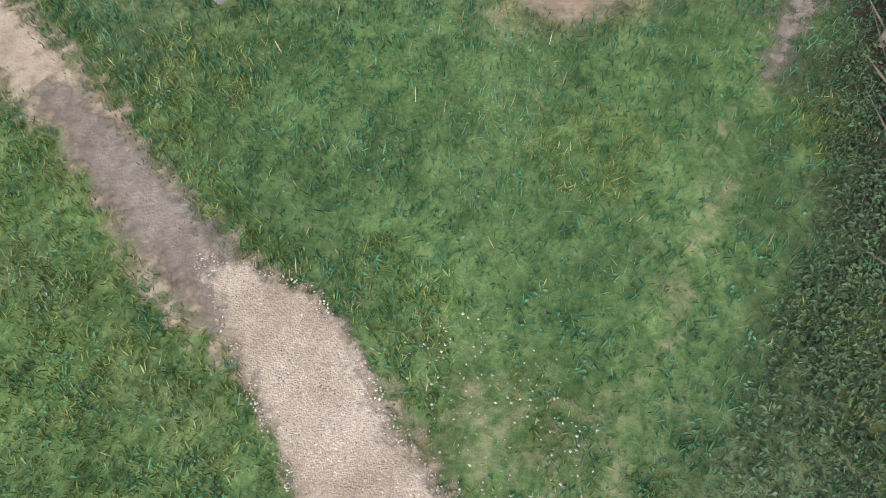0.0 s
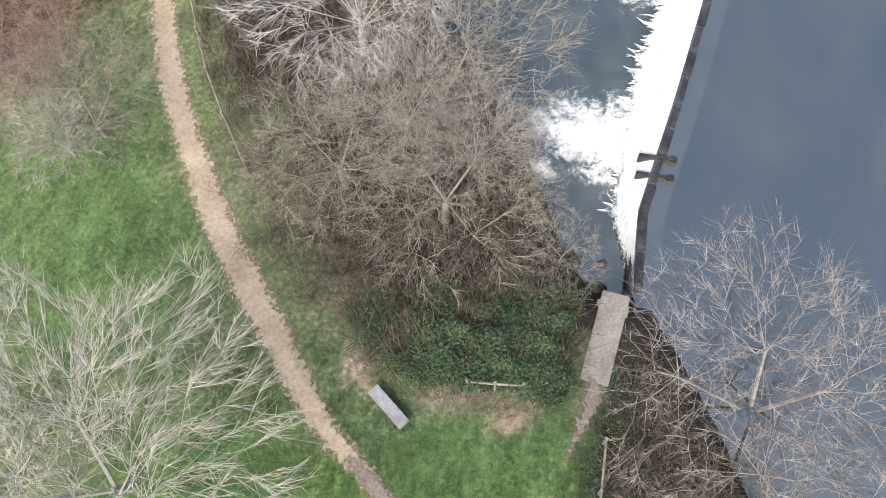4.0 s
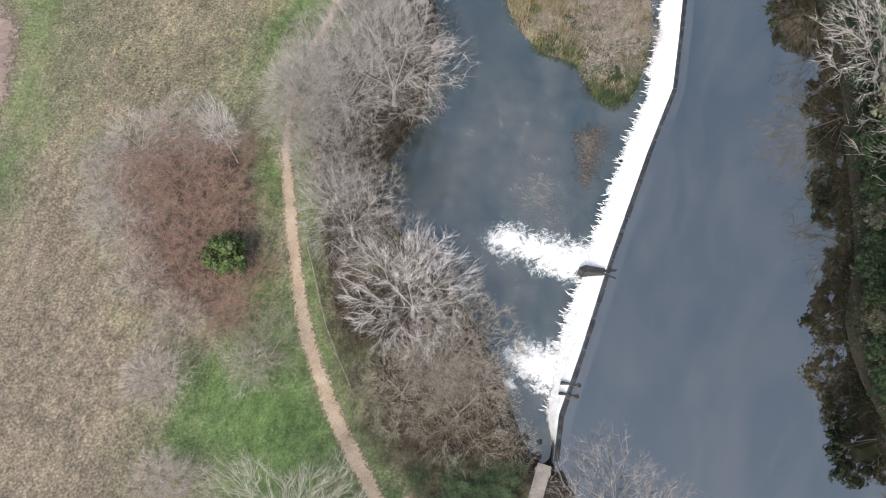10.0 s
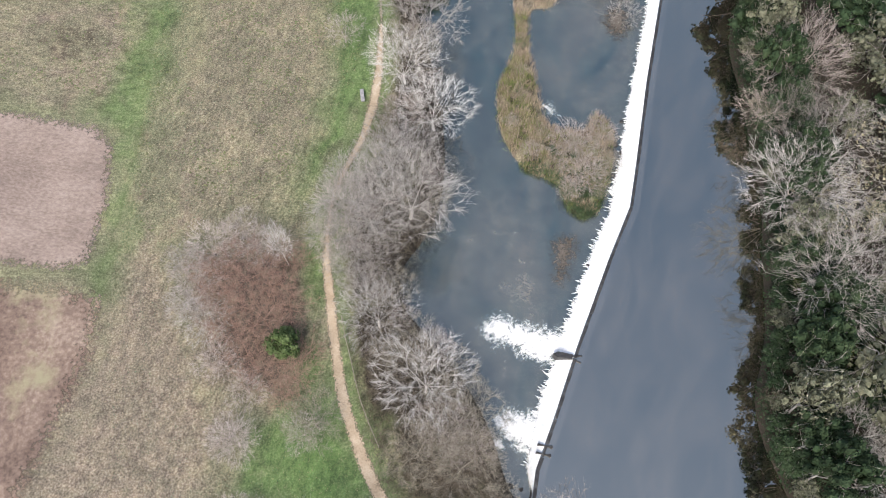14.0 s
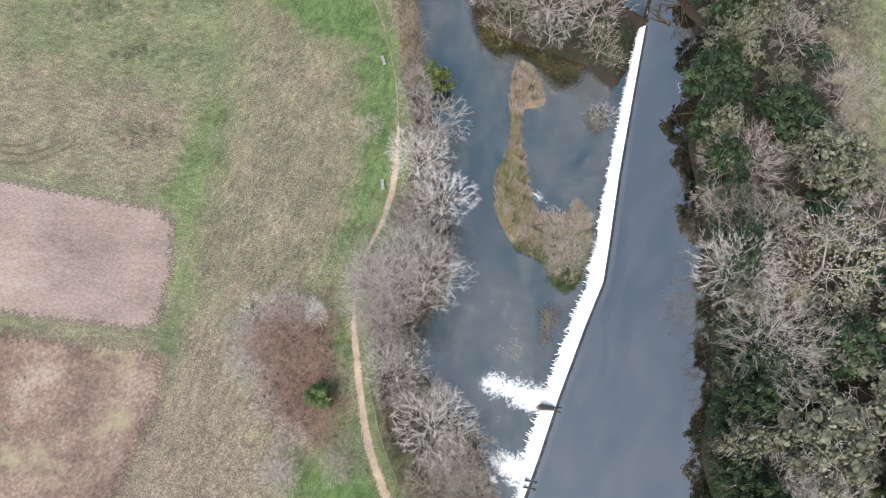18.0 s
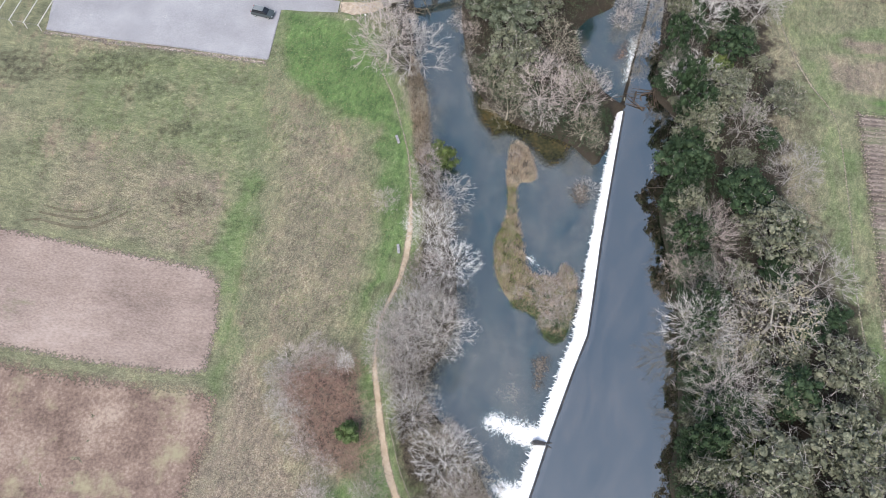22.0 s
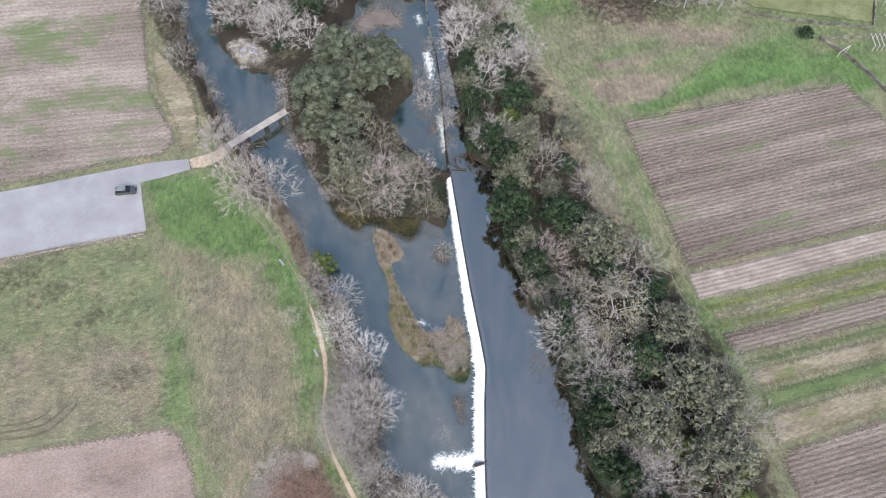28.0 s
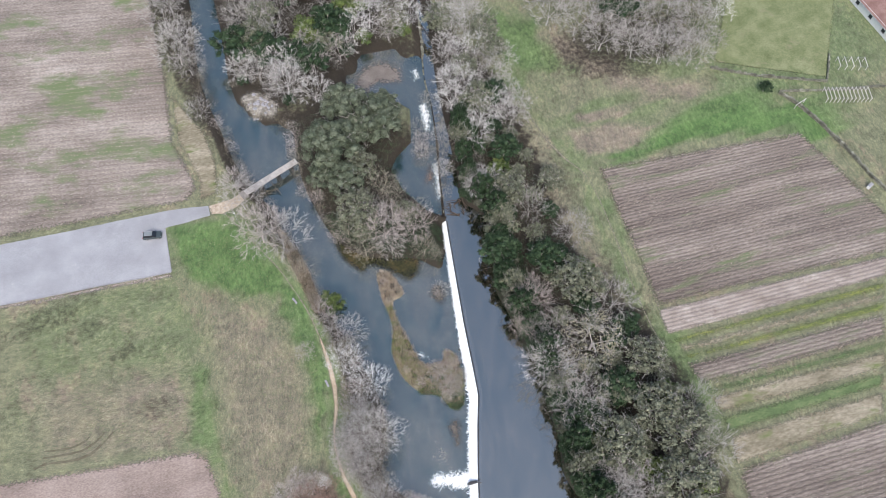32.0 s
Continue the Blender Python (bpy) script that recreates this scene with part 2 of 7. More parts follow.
def water_material(name, deep, silt, ripple, rough, cloud=0.13, gloss=3.2, bearing=24, flecks=0.0):
    """River water: clouds of silt drawn out along the current, crossed by small waves; ripple: size of the waves, how
    strongly their light and dark go into the colour, and their relief.
    """
    m = bpy.data.materials.new(name)
    m.use_nodes = True
    n, l = m.node_tree.nodes, m.node_tree.links
    b = n["Principled BSDF"]
    b.inputs["IOR"].default_value, b.inputs["Roughness"].default_value = gloss, rough
    b.inputs["Specular Tint"].default_value = (1.0, 0.97, 0.83, 1)
    pos = n.new("ShaderNodeNewGeometry").outputs["Position"]

    def drawn(turn, sx, sy):
        mp = n.new("ShaderNodeMapping")
        mp.vector_type = "TEXTURE"
        mp.inputs["Rotation"].default_value, mp.inputs["Scale"].default_value = (0, 0, radians(turn)), (sx, sy, 1)
        l.new(pos, mp.inputs[0])
        return mp.outputs[0]

    def noise_on(vec, size, detail, twist, rough_=0.6):
        t = n.new("ShaderNodeTexNoise")
        t.inputs["Scale"].default_value, t.inputs["Detail"].default_value = size, detail
        t.inputs["Distortion"].default_value, t.inputs["Roughness"].default_value = twist, rough_
        l.new(vec, t.inputs["Vector"])
        return t.outputs[0]

    def ramp(src, stops):
        r = n.new("ShaderNodeValToRGB")
        while len(r.color_ramp.elements) < len(stops):
            r.color_ramp.elements.new(0.5)
        for e, (p, c) in zip(r.color_ramp.elements, stops):
            e.position, e.color = p, (*c, 1)
        l.new(src, r.inputs[0])
        return r.outputs[0]

    def blend(kind, f, x, y):
        mx = n.new("ShaderNodeMix")
        mx.data_type, mx.blend_type = "RGBA", kind
        if isinstance(f, float):
            mx.inputs[0].default_value = f
        else:
            l.new(f, mx.inputs[0])
        l.new(x, mx.inputs[6]), l.new(y, mx.inputs[7])
        return mx.outputs[2]

    flow = drawn(bearing, 1.7, 0.75)
    clouds = noise_on(flow, cloud, 10, 0.7, 0.66)
    out = ramp(clouds, [(0.40, deep), (0.72, silt)])
    out = blend("MULTIPLY", 1.0, out, ramp(noise_on(flow, cloud * 5, 7, 0.8), [(0.35, (0.74, 0.76, 0.80)), (0.65, (1.25, 1.22, 1.15))]))
    across = drawn(bearing + 80, 1.5, 0.8)
    wave = noise_on(across, ripple[0], 6, 0.8, 0.62)
    # bright and dark faces of the waves, painted into the base colour
    lo, hi = 1 - ripple[1], 1 + 1.3 * ripple[1]
    out = blend("MULTIPLY", 1.0, out, ramp(wave, [(0.38, (lo, lo, lo)), (0.5, (1, 1, 1)), (0.66, (hi, hi, hi))]))
    if flecks:
        gather = ramp(noise_on(pos, 0.14, 5, 0.8), [(0.5, (0, 0, 0)), (0.68, (1, 1, 1))])
        spot = ramp(noise_on(pos, 2.6, 5, 0.6, 0.7), [(0.64, (0, 0, 0)), (0.70, (flecks, flecks, flecks))])
        white = n.new("ShaderNodeRGB")
        white.outputs[0].default_value = (0.62, 0.66, 0.66, 1)
        out = blend("MIX", blend("MULTIPLY", 1.0, spot, gather), out, white.outputs[0])
    l.new(out, b.inputs["Base Color"])
    bp = n.new("ShaderNodeBump")
    bp.inputs["Strength"].default_value, bp.inputs["Distance"].default_value = ripple[2], 0.1
    l.new(wave, bp.inputs["Height"])
    l.new(bp.outputs[0], b.inputs["Normal"])
    return m


def foam_material():
    """White water that thins out to torn, swirling threads; inside is the depth within its outline in metres."""
    m = bpy.data.materials.new("churned_foam")
    m.use_nodes = True
    n, l = m.node_tree.nodes, m.node_tree.links
    b = n["Principled BSDF"]
    b.inputs["Roughness"].default_value = 0.6
    pos = n.new("ShaderNodeNewGeometry").outputs["Position"]
    at = n.new("ShaderNodeAttribute")
    at.attribute_name = "inside"
    total = at.outputs["Fac"]
    for size, twist, gain in ((0.9, 2.2, 2.6), (3.6, 1.4, 1.5), (11.0, 0.6, 0.7)):
        t = n.new("ShaderNodeTexNoise")
        t.inputs["Scale"].default_value, t.inputs["Detail"].default_value, t.inputs["Distortion"].default_value = size, 5, twist
        l.new(pos, t.inputs["Vector"])
        k = n.new("ShaderNodeMath")
        k.operation = "MULTIPLY_ADD"
        k.inputs[1].default_value = gain
        l.new(t.outputs[0], k.inputs[0]), l.new(total, k.inputs[2])
        total = k.outputs[0]
    cut = n.new("ShaderNodeMapRange")
    cut.interpolation_type = "SMOOTHSTEP"
    cut.inputs["From Min"].default_value, cut.inputs["From Max"].default_value = 2.0, 3.7
    l.new(total, cut.inputs["Value"])
    l.new(cut.outputs[0], b.inputs["Alpha"])
    tint = n.new("ShaderNodeValToRGB")
    tint.color_ramp.elements[0].position, tint.color_ramp.elements[0].color = 0.1, (0.50, 0.60, 0.60, 1)
    tint.color_ramp.elements[1].position, tint.color_ramp.elements[1].color = 0.75, (0.92, 0.93, 0.93, 1)
    l.new(cut.outputs[0], tint.inputs[0]), l.new(tint.outputs[0], b.inputs["Base Color"])
    return m


GROUND = ground_material()
WATER_UP = water_material("calm_river_water", (0.004, 0.005, 0.005), (0.070, 0.056, 0.044), (0.7, 0.05, 0.015), 0.025, 0.12, 5.1, 74)
WATER_LOW = water_material("moving_river_water", (0.014, 0.034, 0.040), (0.125, 0.118, 0.102), (1.2, 0.24, 0.22), 0.08, 0.07, 3.2, 80, 0.35)
FOAM_TORN = foam_material()
STONE_MOSS = mat("mossy_field_stone", [(0.07, 0.07, 0.052), (0.15, 0.148, 0.115), (0.28, 0.272, 0.23)], 0.8, 8, 0.9, 0.4, vary=0.35)
FOAM = mat("white_water", [(0.62, 0.68, 0.70), (0.88, 0.90, 0.91), (0.93, 0.94, 0.95)], 1.5, 9, 0.6, 0.5, stretch=(-25, 0.5, 2.2), rim=0.3)
LAWN = mat("pale_garden_lawn", [(0.095, 0.118, 0.050), (0.165, 0.185, 0.088), (0.25, 0.26, 0.145)], 0.2, 3.0, 0.95, 0.5, rim=1.2, specks=((0.24, 0.22, 0.14), 0.12, 0.58))
DARK_WOOD = mat("sodden_wood", [(0.028, 0.021, 0.016), (0.065, 0.048, 0.037), (0.12, 0.092, 0.072)], 1.5, 9, 0.7, 0.3)
DIRT = mat("trodden_dirt", [(0.28, 0.220, 0.152), (0.41, 0.330, 0.240), (0.53, 0.442, 0.34)], 0.5, 7, 0.95, 0.4, bump_scale=30, rim=0.6)
DAMP_DIRT = mat("damp_grey_dirt", [(0.13, 0.108, 0.085), (0.21, 0.178, 0.145), (0.32, 0.28, 0.235)], 0.8, 9, 0.95, 0.5, bump_scale=30, rim=0.45)
GRAVEL = mat("pale_gravel", [(0.26, 0.20, 0.145), (0.42, 0.345, 0.265), (0.60, 0.515, 0.42)], 1.2, 30, 0.95, 0.6, bump_scale=60, rim=0.3)
ASPHALT = mat("worn_pale_asphalt", [(0.24, 0.24, 0.252), (0.30, 0.30, 0.313), (0.37, 0.37, 0.383)], 0.15, 4, 0.9, 0.15, bump_scale=40, specks=((0.48, 0.47, 0.46), 0.5, 0.66))
CONCRETE = mat("weathered_concrete", [(0.155, 0.138, 0.122), (0.26, 0.238, 0.215), (0.35, 0.325, 0.30)], 1.2, 9, 0.9, 0.3)
STONE_GREY = mat("grey_granite", [(0.18, 0.178, 0.188), (0.285, 0.28, 0.295), (0.41, 0.405, 0.42)], 2.5, 18, 0.85, 0.3)
STONE_DARK = mat("wet_dark_stone", [(0.015, 0.016, 0.018), (0.04, 0.04, 0.042), (0.10, 0.10, 0.10)], 1.5, 10, 0.5, 0.5)
SOIL_PINK = mat("harrowed_soil", [(0.15, 0.115, 0.098), (0.278, 0.219, 0.188), (0.40, 0.327, 0.285)], 0.10, 3.4, 0.95, 0.9, stretch=(-9, 1.6, 0.9), rim=2.2, specks=((0.17, 0.175, 0.10), 0.09, 0.62))
SOIL_BROWN = mat("ploughed_soil", [(0.090, 0.072, 0.061), (0.17, 0.141, 0.121), (0.30, 0.258, 0.222)], 0.12, 4.0, 0.95, 0.8, stretch=(RF, 5.0, 0.9), rows=((RF, 4.3, 0.95), (RF, 0.95, 0.76)), rim=2.6, specks=((0.13, 0.155, 0.08), 0.2, 0.55))
STUBBLE = mat("pale_maize_stubble", [(0.15, 0.12, 0.103), (0.275, 0.232, 0.203), (0.42, 0.37, 0.325)], 0.3, 4.5, 0.95, 0.8, stretch=(RF, 1.4, 0.9), rows=((RF, 0.95, 0.8),), rim=1.4)
FIELD_NORTH = mat("weedy_pale_stubble", [(0.12, 0.098, 0.083), (0.24, 0.202, 0.173), (0.39, 0.34, 0.298)], 0.08, 3.0, 0.95, 0.8, stretch=(-14, 2.0, 0.9), rows=((-14, 5.0, 0.95), (-14, 1.3, 0.93)), rim=2.5, specks=((0.14, 0.17, 0.085), 0.085, 0.50))
BRACKEN = mat("dead_bracken", [(0.10, 0.070, 0.056), (0.21, 0.152, 0.122), (0.37, 0.295, 0.235)], 0.16, 2.2, 0.95, 1.0, rim=3.5, specks=((0.30, 0.27, 0.175), 0.10, 0.53))
GREEN_STRIP = mat("winter_rye_green", [(0.052, 0.082, 0.034), (0.105, 0.148, 0.062), (0.19, 0.215, 0.11)], 0.25, 3.0, 0.95, 0.6, stretch=(RF, 1.8, 0.8), rim=1.8, specks=((0.22, 0.195, 0.14), 0.3, 0.58))
YELLOW_STRIP = mat("flowering_mustard_green", [(0.065, 0.092, 0.03), (0.14, 0.17, 0.055), (0.27, 0.275, 0.08)], 0.25, 3, 0.95, 0.6, stretch=(RF, 3.0, 0.8), rim=1.6, specks=((0.23, 0.20, 0.13), 0.3, 0.57))
DRY_STRIP = mat("dry_weeds", [(0.12, 0.105, 0.068), (0.235, 0.205, 0.145), (0.39, 0.345, 0.265)], 0.2, 2.2, 0.95, 0.8, stretch=(RF, 2.2, 0.9), rim=1.8, specks=((0.13, 0.155, 0.06), 0.22, 0.54))
SILT = mat("pinkish_river_silt", [(0.13, 0.108, 0.09), (0.18, 0.155, 0.135), (0.25, 0.22, 0.195)], 0.3, 3, 0.35, 0.1, rim=4.0)
WEED_BED = mat("weedy_river_bed", [(0.010, 0.012, 0.007), (0.045, 0.044, 0.020), (0.115, 0.078, 0.034)], 0.35, 1.6, 0.12, 0.1, rim=2.6, specks=((0.010, 0.011, 0.008), 0.7, 0.55))
PEBBLES = mat("pale_river_pebbles", [(0.08, 0.072, 0.06), (0.22, 0.20, 0.17), (0.46, 0.43, 0.385)], 0.5, 2.6, 0.9, 0.8, rim=2.4)
TRACK = mat("worn_grass_track", [(0.17, 0.152, 0.108), (0.27, 0.245, 0.18), (0.39, 0.352, 0.27)], 0.5, 5, 0.95, 0.4, rim=0.5)
HAY_CLUMPS = mat("dead_grass_clumps", [(0.15, 0.138, 0.09), (0.24, 0.222, 0.152), (0.36, 0.335, 0.245)], 0.3, 3, 0.9, 0, island=0.2)
RANK_GRASS = mat("rank_grass_clumps", [(0.08, 0.10, 0.045), (0.135, 0.165, 0.075), (0.21, 0.235, 0.125)], 0.3, 3, 0.9, 0, island=0.2)
STUBBLE_STALKS = mat("cut_maize_stalks", [(0.25, 0.21, 0.165), (0.37, 0.32, 0.26), (0.50, 0.445, 0.37)], 0.4, 4, 0.9, 0, island=0.3)
SAND = mat("wet_river_sand", [(0.07, 0.062, 0.052), (0.11, 0.096, 0.08), (0.17, 0.148, 0.125)], 0.6, 4, 0.3, 0.2, rim=2.6)
WOOD = mat("weathered_timber", [(0.13, 0.11, 0.09), (0.26, 0.23, 0.19), (0.40, 0.37, 0.33)], 2.0, 20, 0.85, 0.3)
BARK = {
    "near": mat("lichened_bark", [(0.25, 0.238, 0.19), (0.40, 0.383, 0.315), (0.56, 0.54, 0.47)], 1.2, 7, 0.9, 0.2),
    "birch": mat("white_birch_bark", [(0.17, 0.148, 0.125), (0.30, 0.268, 0.238), (0.55, 0.52, 0.485)], 1.2, 7, 0.9, 0.2),
    "w": mat("pale_bark", [(0.33, 0.315, 0.295), (0.52, 0.50, 0.475), (0.68, 0.66, 0.64)], 1.2, 7, 0.9, 0.2, vary=0.2),
    "g": mat("grey_bark", [(0.225, 0.205, 0.186), (0.36, 0.336, 0.312), (0.51, 0.485, 0.455)], 1.5, 9, 0.9, 0.2, vary=0.18),
    "b": mat("brown_bark", [(0.165, 0.145, 0.110), (0.295, 0.265, 0.212), (0.46, 0.425, 0.355)], 1.5, 9, 0.9, 0.2, vary=0.15),
    "p": mat("pinkish_bark", [(0.25, 0.207, 0.186), (0.41, 0.357, 0.328), (0.57, 0.52, 0.49)], 1.5, 9, 0.9, 0.2, vary=0.12),
    "d": mat("dark_wood_bark", [(0.085, 0.08, 0.07), (0.16, 0.15, 0.135), (0.27, 0.255, 0.235)], 1.5, 9, 0.9, 0.2, vary=0.25),
    "s": mat("scrub_stems", [(0.060, 0.050, 0.036), (0.125, 0.106, 0.078), (0.24, 0.208, 0.16)], 0.8, 7, 0.9, 0.2, island=0.3),
    "r": mat("reddish_twigs", [(0.18, 0.108, 0.084), (0.285, 0.185, 0.145), (0.41, 0.295, 0.24)], 1.5, 9, 0.9, 0.2, vary=0.12),
}
LEAF = {
    "e": mat("dark_evergreen_leaves", [(0.010, 0.020, 0.010), (0.028, 0.050, 0.024), (0.072, 0.105, 0.055)], 0.35, 1.3, 0.7, 0, island=0.2, spec=0.15),
    "h": mat("holm_oak_leaves", [(0.036, 0.046, 0.030), (0.088, 0.105, 0.070), (0.18, 0.20, 0.145)], 0.35, 1.3, 0.7, 0, island=0.22, spec=0.15),
    "o": mat("olive_ivy_leaves", [(0.056, 0.062, 0.040), (0.130, 0.138, 0.094), (0.25, 0.254, 0.182)], 0.35, 1.4, 0.7, 0, island=0.25, spec=0.15),
    "y": mat("yellow_green_leaves", [(0.036, 0.058, 0.018), (0.085, 0.118, 0.036), (0.16, 0.19, 0.065)], 0.35, 1.4, 0.7, 0, island=0.22, spec=0.15),
    "c": mat("conifer_needles", [(0.036, 0.062, 0.020), (0.082, 0.122, 0.045), (0.15, 0.19, 0.085)], 0.5, 2.0, 0.7, 0, island=0.25, spec=0.15),
    "f": mat("pale_catkin_tufts", [(0.16, 0.145, 0.085), (0.29, 0.265, 0.18), (0.46, 0.43, 0.33)], 0.5, 6, 0.7, 0, island=0.3),
    "bramble": mat("bramble_leaves", [(0.026, 0.050, 0.026), (0.060, 0.100, 0.048), (0.12, 0.17, 0.088)], 0.6, 6, 0.55, 0, island=0.5),
    "grass": mat("grass_blades", [(0.018, 0.072, 0.034), (0.048, 0.150, 0.070), (0.125, 0.252, 0.135)], 0.9, 5, 0.6, 0, island=0.5),
    "moss": mat("yellow_green_grass", [(0.075, 0.105, 0.022), (0.15, 0.19, 0.048), (0.27, 0.29, 0.10)], 1.5, 5, 0.7, 0, island=0.4),
    "hay": mat("dry_grass_blades", [(0.17, 0.13, 0.07), (0.31, 0.25, 0.15), (0.46, 0.40, 0.28)], 0.7, 5, 0.8, 0, island=0.35),
    "reed": mat("dead_reeds", [(0.19, 0.145, 0.10), (0.33, 0.265, 0.195), (0.46, 0.385, 0.30)], 0.5, 5, 0.8, 0, island=0.35),
}


# ---- mesh tools ----
def mesh_of(name, verts, faces, material, smooth=False):
    me = bpy.data.meshes.new(name)
    me.from_pydata([tuple(v) for v in verts], [], faces)
    me.materials.append(material)
    if smooth:
        me.shade_smooth()
    return me


def thing(name, label, category, at=(0, 0, 0), turn=0.0, group="", kind=""):
    ob = new(name)
    ob.empty_display_size = 0.3
    ob.matrix_basis = pose(*at, 0, 0, turn)
    return tagged(ob, label, category, group, kind)


def part(name, data, material, parent, label="", kind=""):
    """Links a bmesh or mesh as one object under a thing or a part."""
    if isinstance(data, bmesh.types.BMesh):
        me = bpy.data.meshes.new(name)
        data.to_mesh(me)
        data.free()
        me.materials.append(material)
    else:
        me = data
    ob = new(name, me)
    ob.parent = parent
    return tagged(ob, label, "", "", kind)


def box(sx, sy, sz, at=(0, 0, 0), bevel=0.0, bm=None, turn=None):
    own = bm or bmesh.new()
    made = bmesh.ops.create_cube(own, size=1.0)["verts"]
    m = Matrix.Translation(at) @ (turn or Matrix()) @ Matrix.Diagonal((sx, sy, sz, 1))
    bmesh.ops.transform(own, matrix=m, verts=made)
    if bevel:
        edges = {e for v in made for e in v.link_edges}
        bmesh.ops.bevel(own, geom=list(edges), offset=bevel, segments=2, affect="EDGES")
    return own


def rod(a, b, r, sides=8, bm=None, r2=None):
    """A round bar from a to b."""
    own = bm or bmesh.new()
    a, b = Vector(a), Vector(b)
    made = bmesh.ops.create_cone(own, segments=sides, radius1=r, radius2=r if r2 is None else r2, depth=(b - a).length, cap_ends=True)["verts"]
    m = Matrix.Translation((a + b) / 2) @ (b - a).to_track_quat("Z", "Y").to_matrix().to_4x4()
    bmesh.ops.transform(own, matrix=m, verts=made)
    return own


def curve_through(pts, step=0.8):
    """Points at even steps along a smooth curve through the given ones."""
    p = [Vector((*q, 0)) if len(q) == 2 else Vector(q) for q in pts]
    out = []
    for i in range(len(p) - 1):
        a, b, c, d = p[max(0, i - 1)], p[i], p[i + 1], p[min(len(p) - 1, i + 2)]
        k = max(2, int((c - b).length / step))
        for j in range(k):
            t = j / k
            out.append(0.5 * (2 * b + (c - a) * t + (2 * a - 5 * b + 4 * c - d) * t * t + (3 * b - a - 3 * c + d) * t ** 3))
    return [*out, p[-1]]


def signed_distance(xy, poly):
    """Distance from points to the outline of a closed polygon, negative inside."""
    q = np.array([(v[0], v[1]) for v in poly], float)
    best, inside = np.full(len(xy), 1e9), np.zeros(len(xy), bool)
    for a, b in zip(q, np.roll(q, -1, 0)):
        d = b - a
        t = np.clip(((xy - a) @ d) / max(d @ d, 1e-9), 0, 1)
        best = np.minimum(best, ((xy - a - t[:, None] * d) ** 2).sum(1))
        crosses = (a[1] > xy[:, 1]) != (b[1] > xy[:, 1])
        if abs(d[1]) > 1e-12:
            inside ^= crosses & (xy[:, 0] < a[0] + (xy[:, 1] - a[1]) * d[0] / d[1])
    return np.where(inside, -1, 1) * np.sqrt(best)


def line_distance(xy, pts):
    q = np.array([(v[0], v[1]) for v in pts], float)
    best = np.full(len(xy), 1e9)
    for a, b in zip(q[:-1], q[1:]):
        d = b - a
        t = np.clip(((xy - a) @ d) / max(d @ d, 1e-9), 0, 1)
        best = np.minimum(best, ((xy - a - t[:, None] * d) ** 2).sum(1))
    return np.sqrt(best)


def waves(xy, size, seed):
    """Smooth noise, about -1 to 1, from a few sines."""
    r = np.random.RandomState(seed)
    out = np.zeros(len(xy))
    for k in range(7):
        ang, f, ph = r.uniform(0, 6.28), r.uniform(0.6, 1.6) * 6.28 / size, r.uniform(0, 6.28)
        out += np.sin((xy[:, 0] * math.cos(ang) + xy[:, 1] * math.sin(ang)) * f + ph)
    return out / 3.5


# ---- the plan: river, weir, path ----
CREST = [(7.2, 10.0), (7.8, 13.3), (9.8, 18.2), (12.6, 25.6), (16.6, 35.2), (19.5, 41.6), (20.7, 47.0), (23.1, 58.5), (26.4, 72.4), (29.6, 85.6)]
WALL_NORTH = [(29.6, 85.6), (32.5, 96.0), (36.5, 108.0), (39.5, 120.0), (41.5, 131.0), (45.0, 142.0), (48.5, 155.0), (52.0, 170.0)]
WEST_BANK = [(7.0, 9.6), (5.6, 10.6), (4.6, 13.0), (3.6, 16.5), (1.8, 20.5), (-1.5, 25.5), (-5.0, 29.5), (-6.0, 34.0), (-3.8, 37.6), (-2.0, 41.5), (-1.2, 46.0), (-1.2, 51.5),
             (-2.2, 58.0), (-3.4, 65.5), (-5.6, 74.0), (-6.2, 83.0), (-7.0, 90.0), (-8.8, 98.0), (-9.8, 106.0), (-13.0, 113.0), (-14.6, 122.0), (-15.2, 131.0), (-16.2, 142.0), (-16.4, 152.0), (-14.5, 168.0), (-11.5, 190.0), (-9.0, 230.0)]
CHANNEL_EAST = [(-2.0, 230.0), (-4.5, 190.0), (-6.0, 170.0), (-8.0, 155.0), (-9.0, 144.0), (-5.5, 134.0), (-1.0, 130.0), (2.5, 127.0), (1.2, 118.0), (0.4, 110.0), (0.8, 103.0), (2.2, 94.0), (4.6, 88.0), (9.0, 83.5), (15.0, 81.0), (20.0, 78.6), (23.5, 74.5), (25.2, 77.0), (28.2, 85.8)]
EAST_BANK = [(52.0, 170.0), (50.0, 150.0), (47.0, 138.0), (43.5, 125.0), (40.5, 110.0), (38.0, 98.0), (36.0, 90.0), (39.0, 84.5), (38.6, 78.0), (36.2, 70.5), (34.0, 63.5), (34.4, 55.0), (34.2, 48.0), (34.4, 42.0), (33.4, 35.0), (32.8, 29.5), (31.8, 24.5), (30.2, 20.0), (30.4, 15.5), (31.8, 10.8), (32.6, 4.0), (32.4, -8.0), (29.8, -40.0), (28.8, -120.0)]
UPPER_WEST = [(14.0, -120.0), (12.5, -40.0), (11.4, -10.0), (10.2, 0.0), (9.2, 4.6), (7.5, 8.8)]
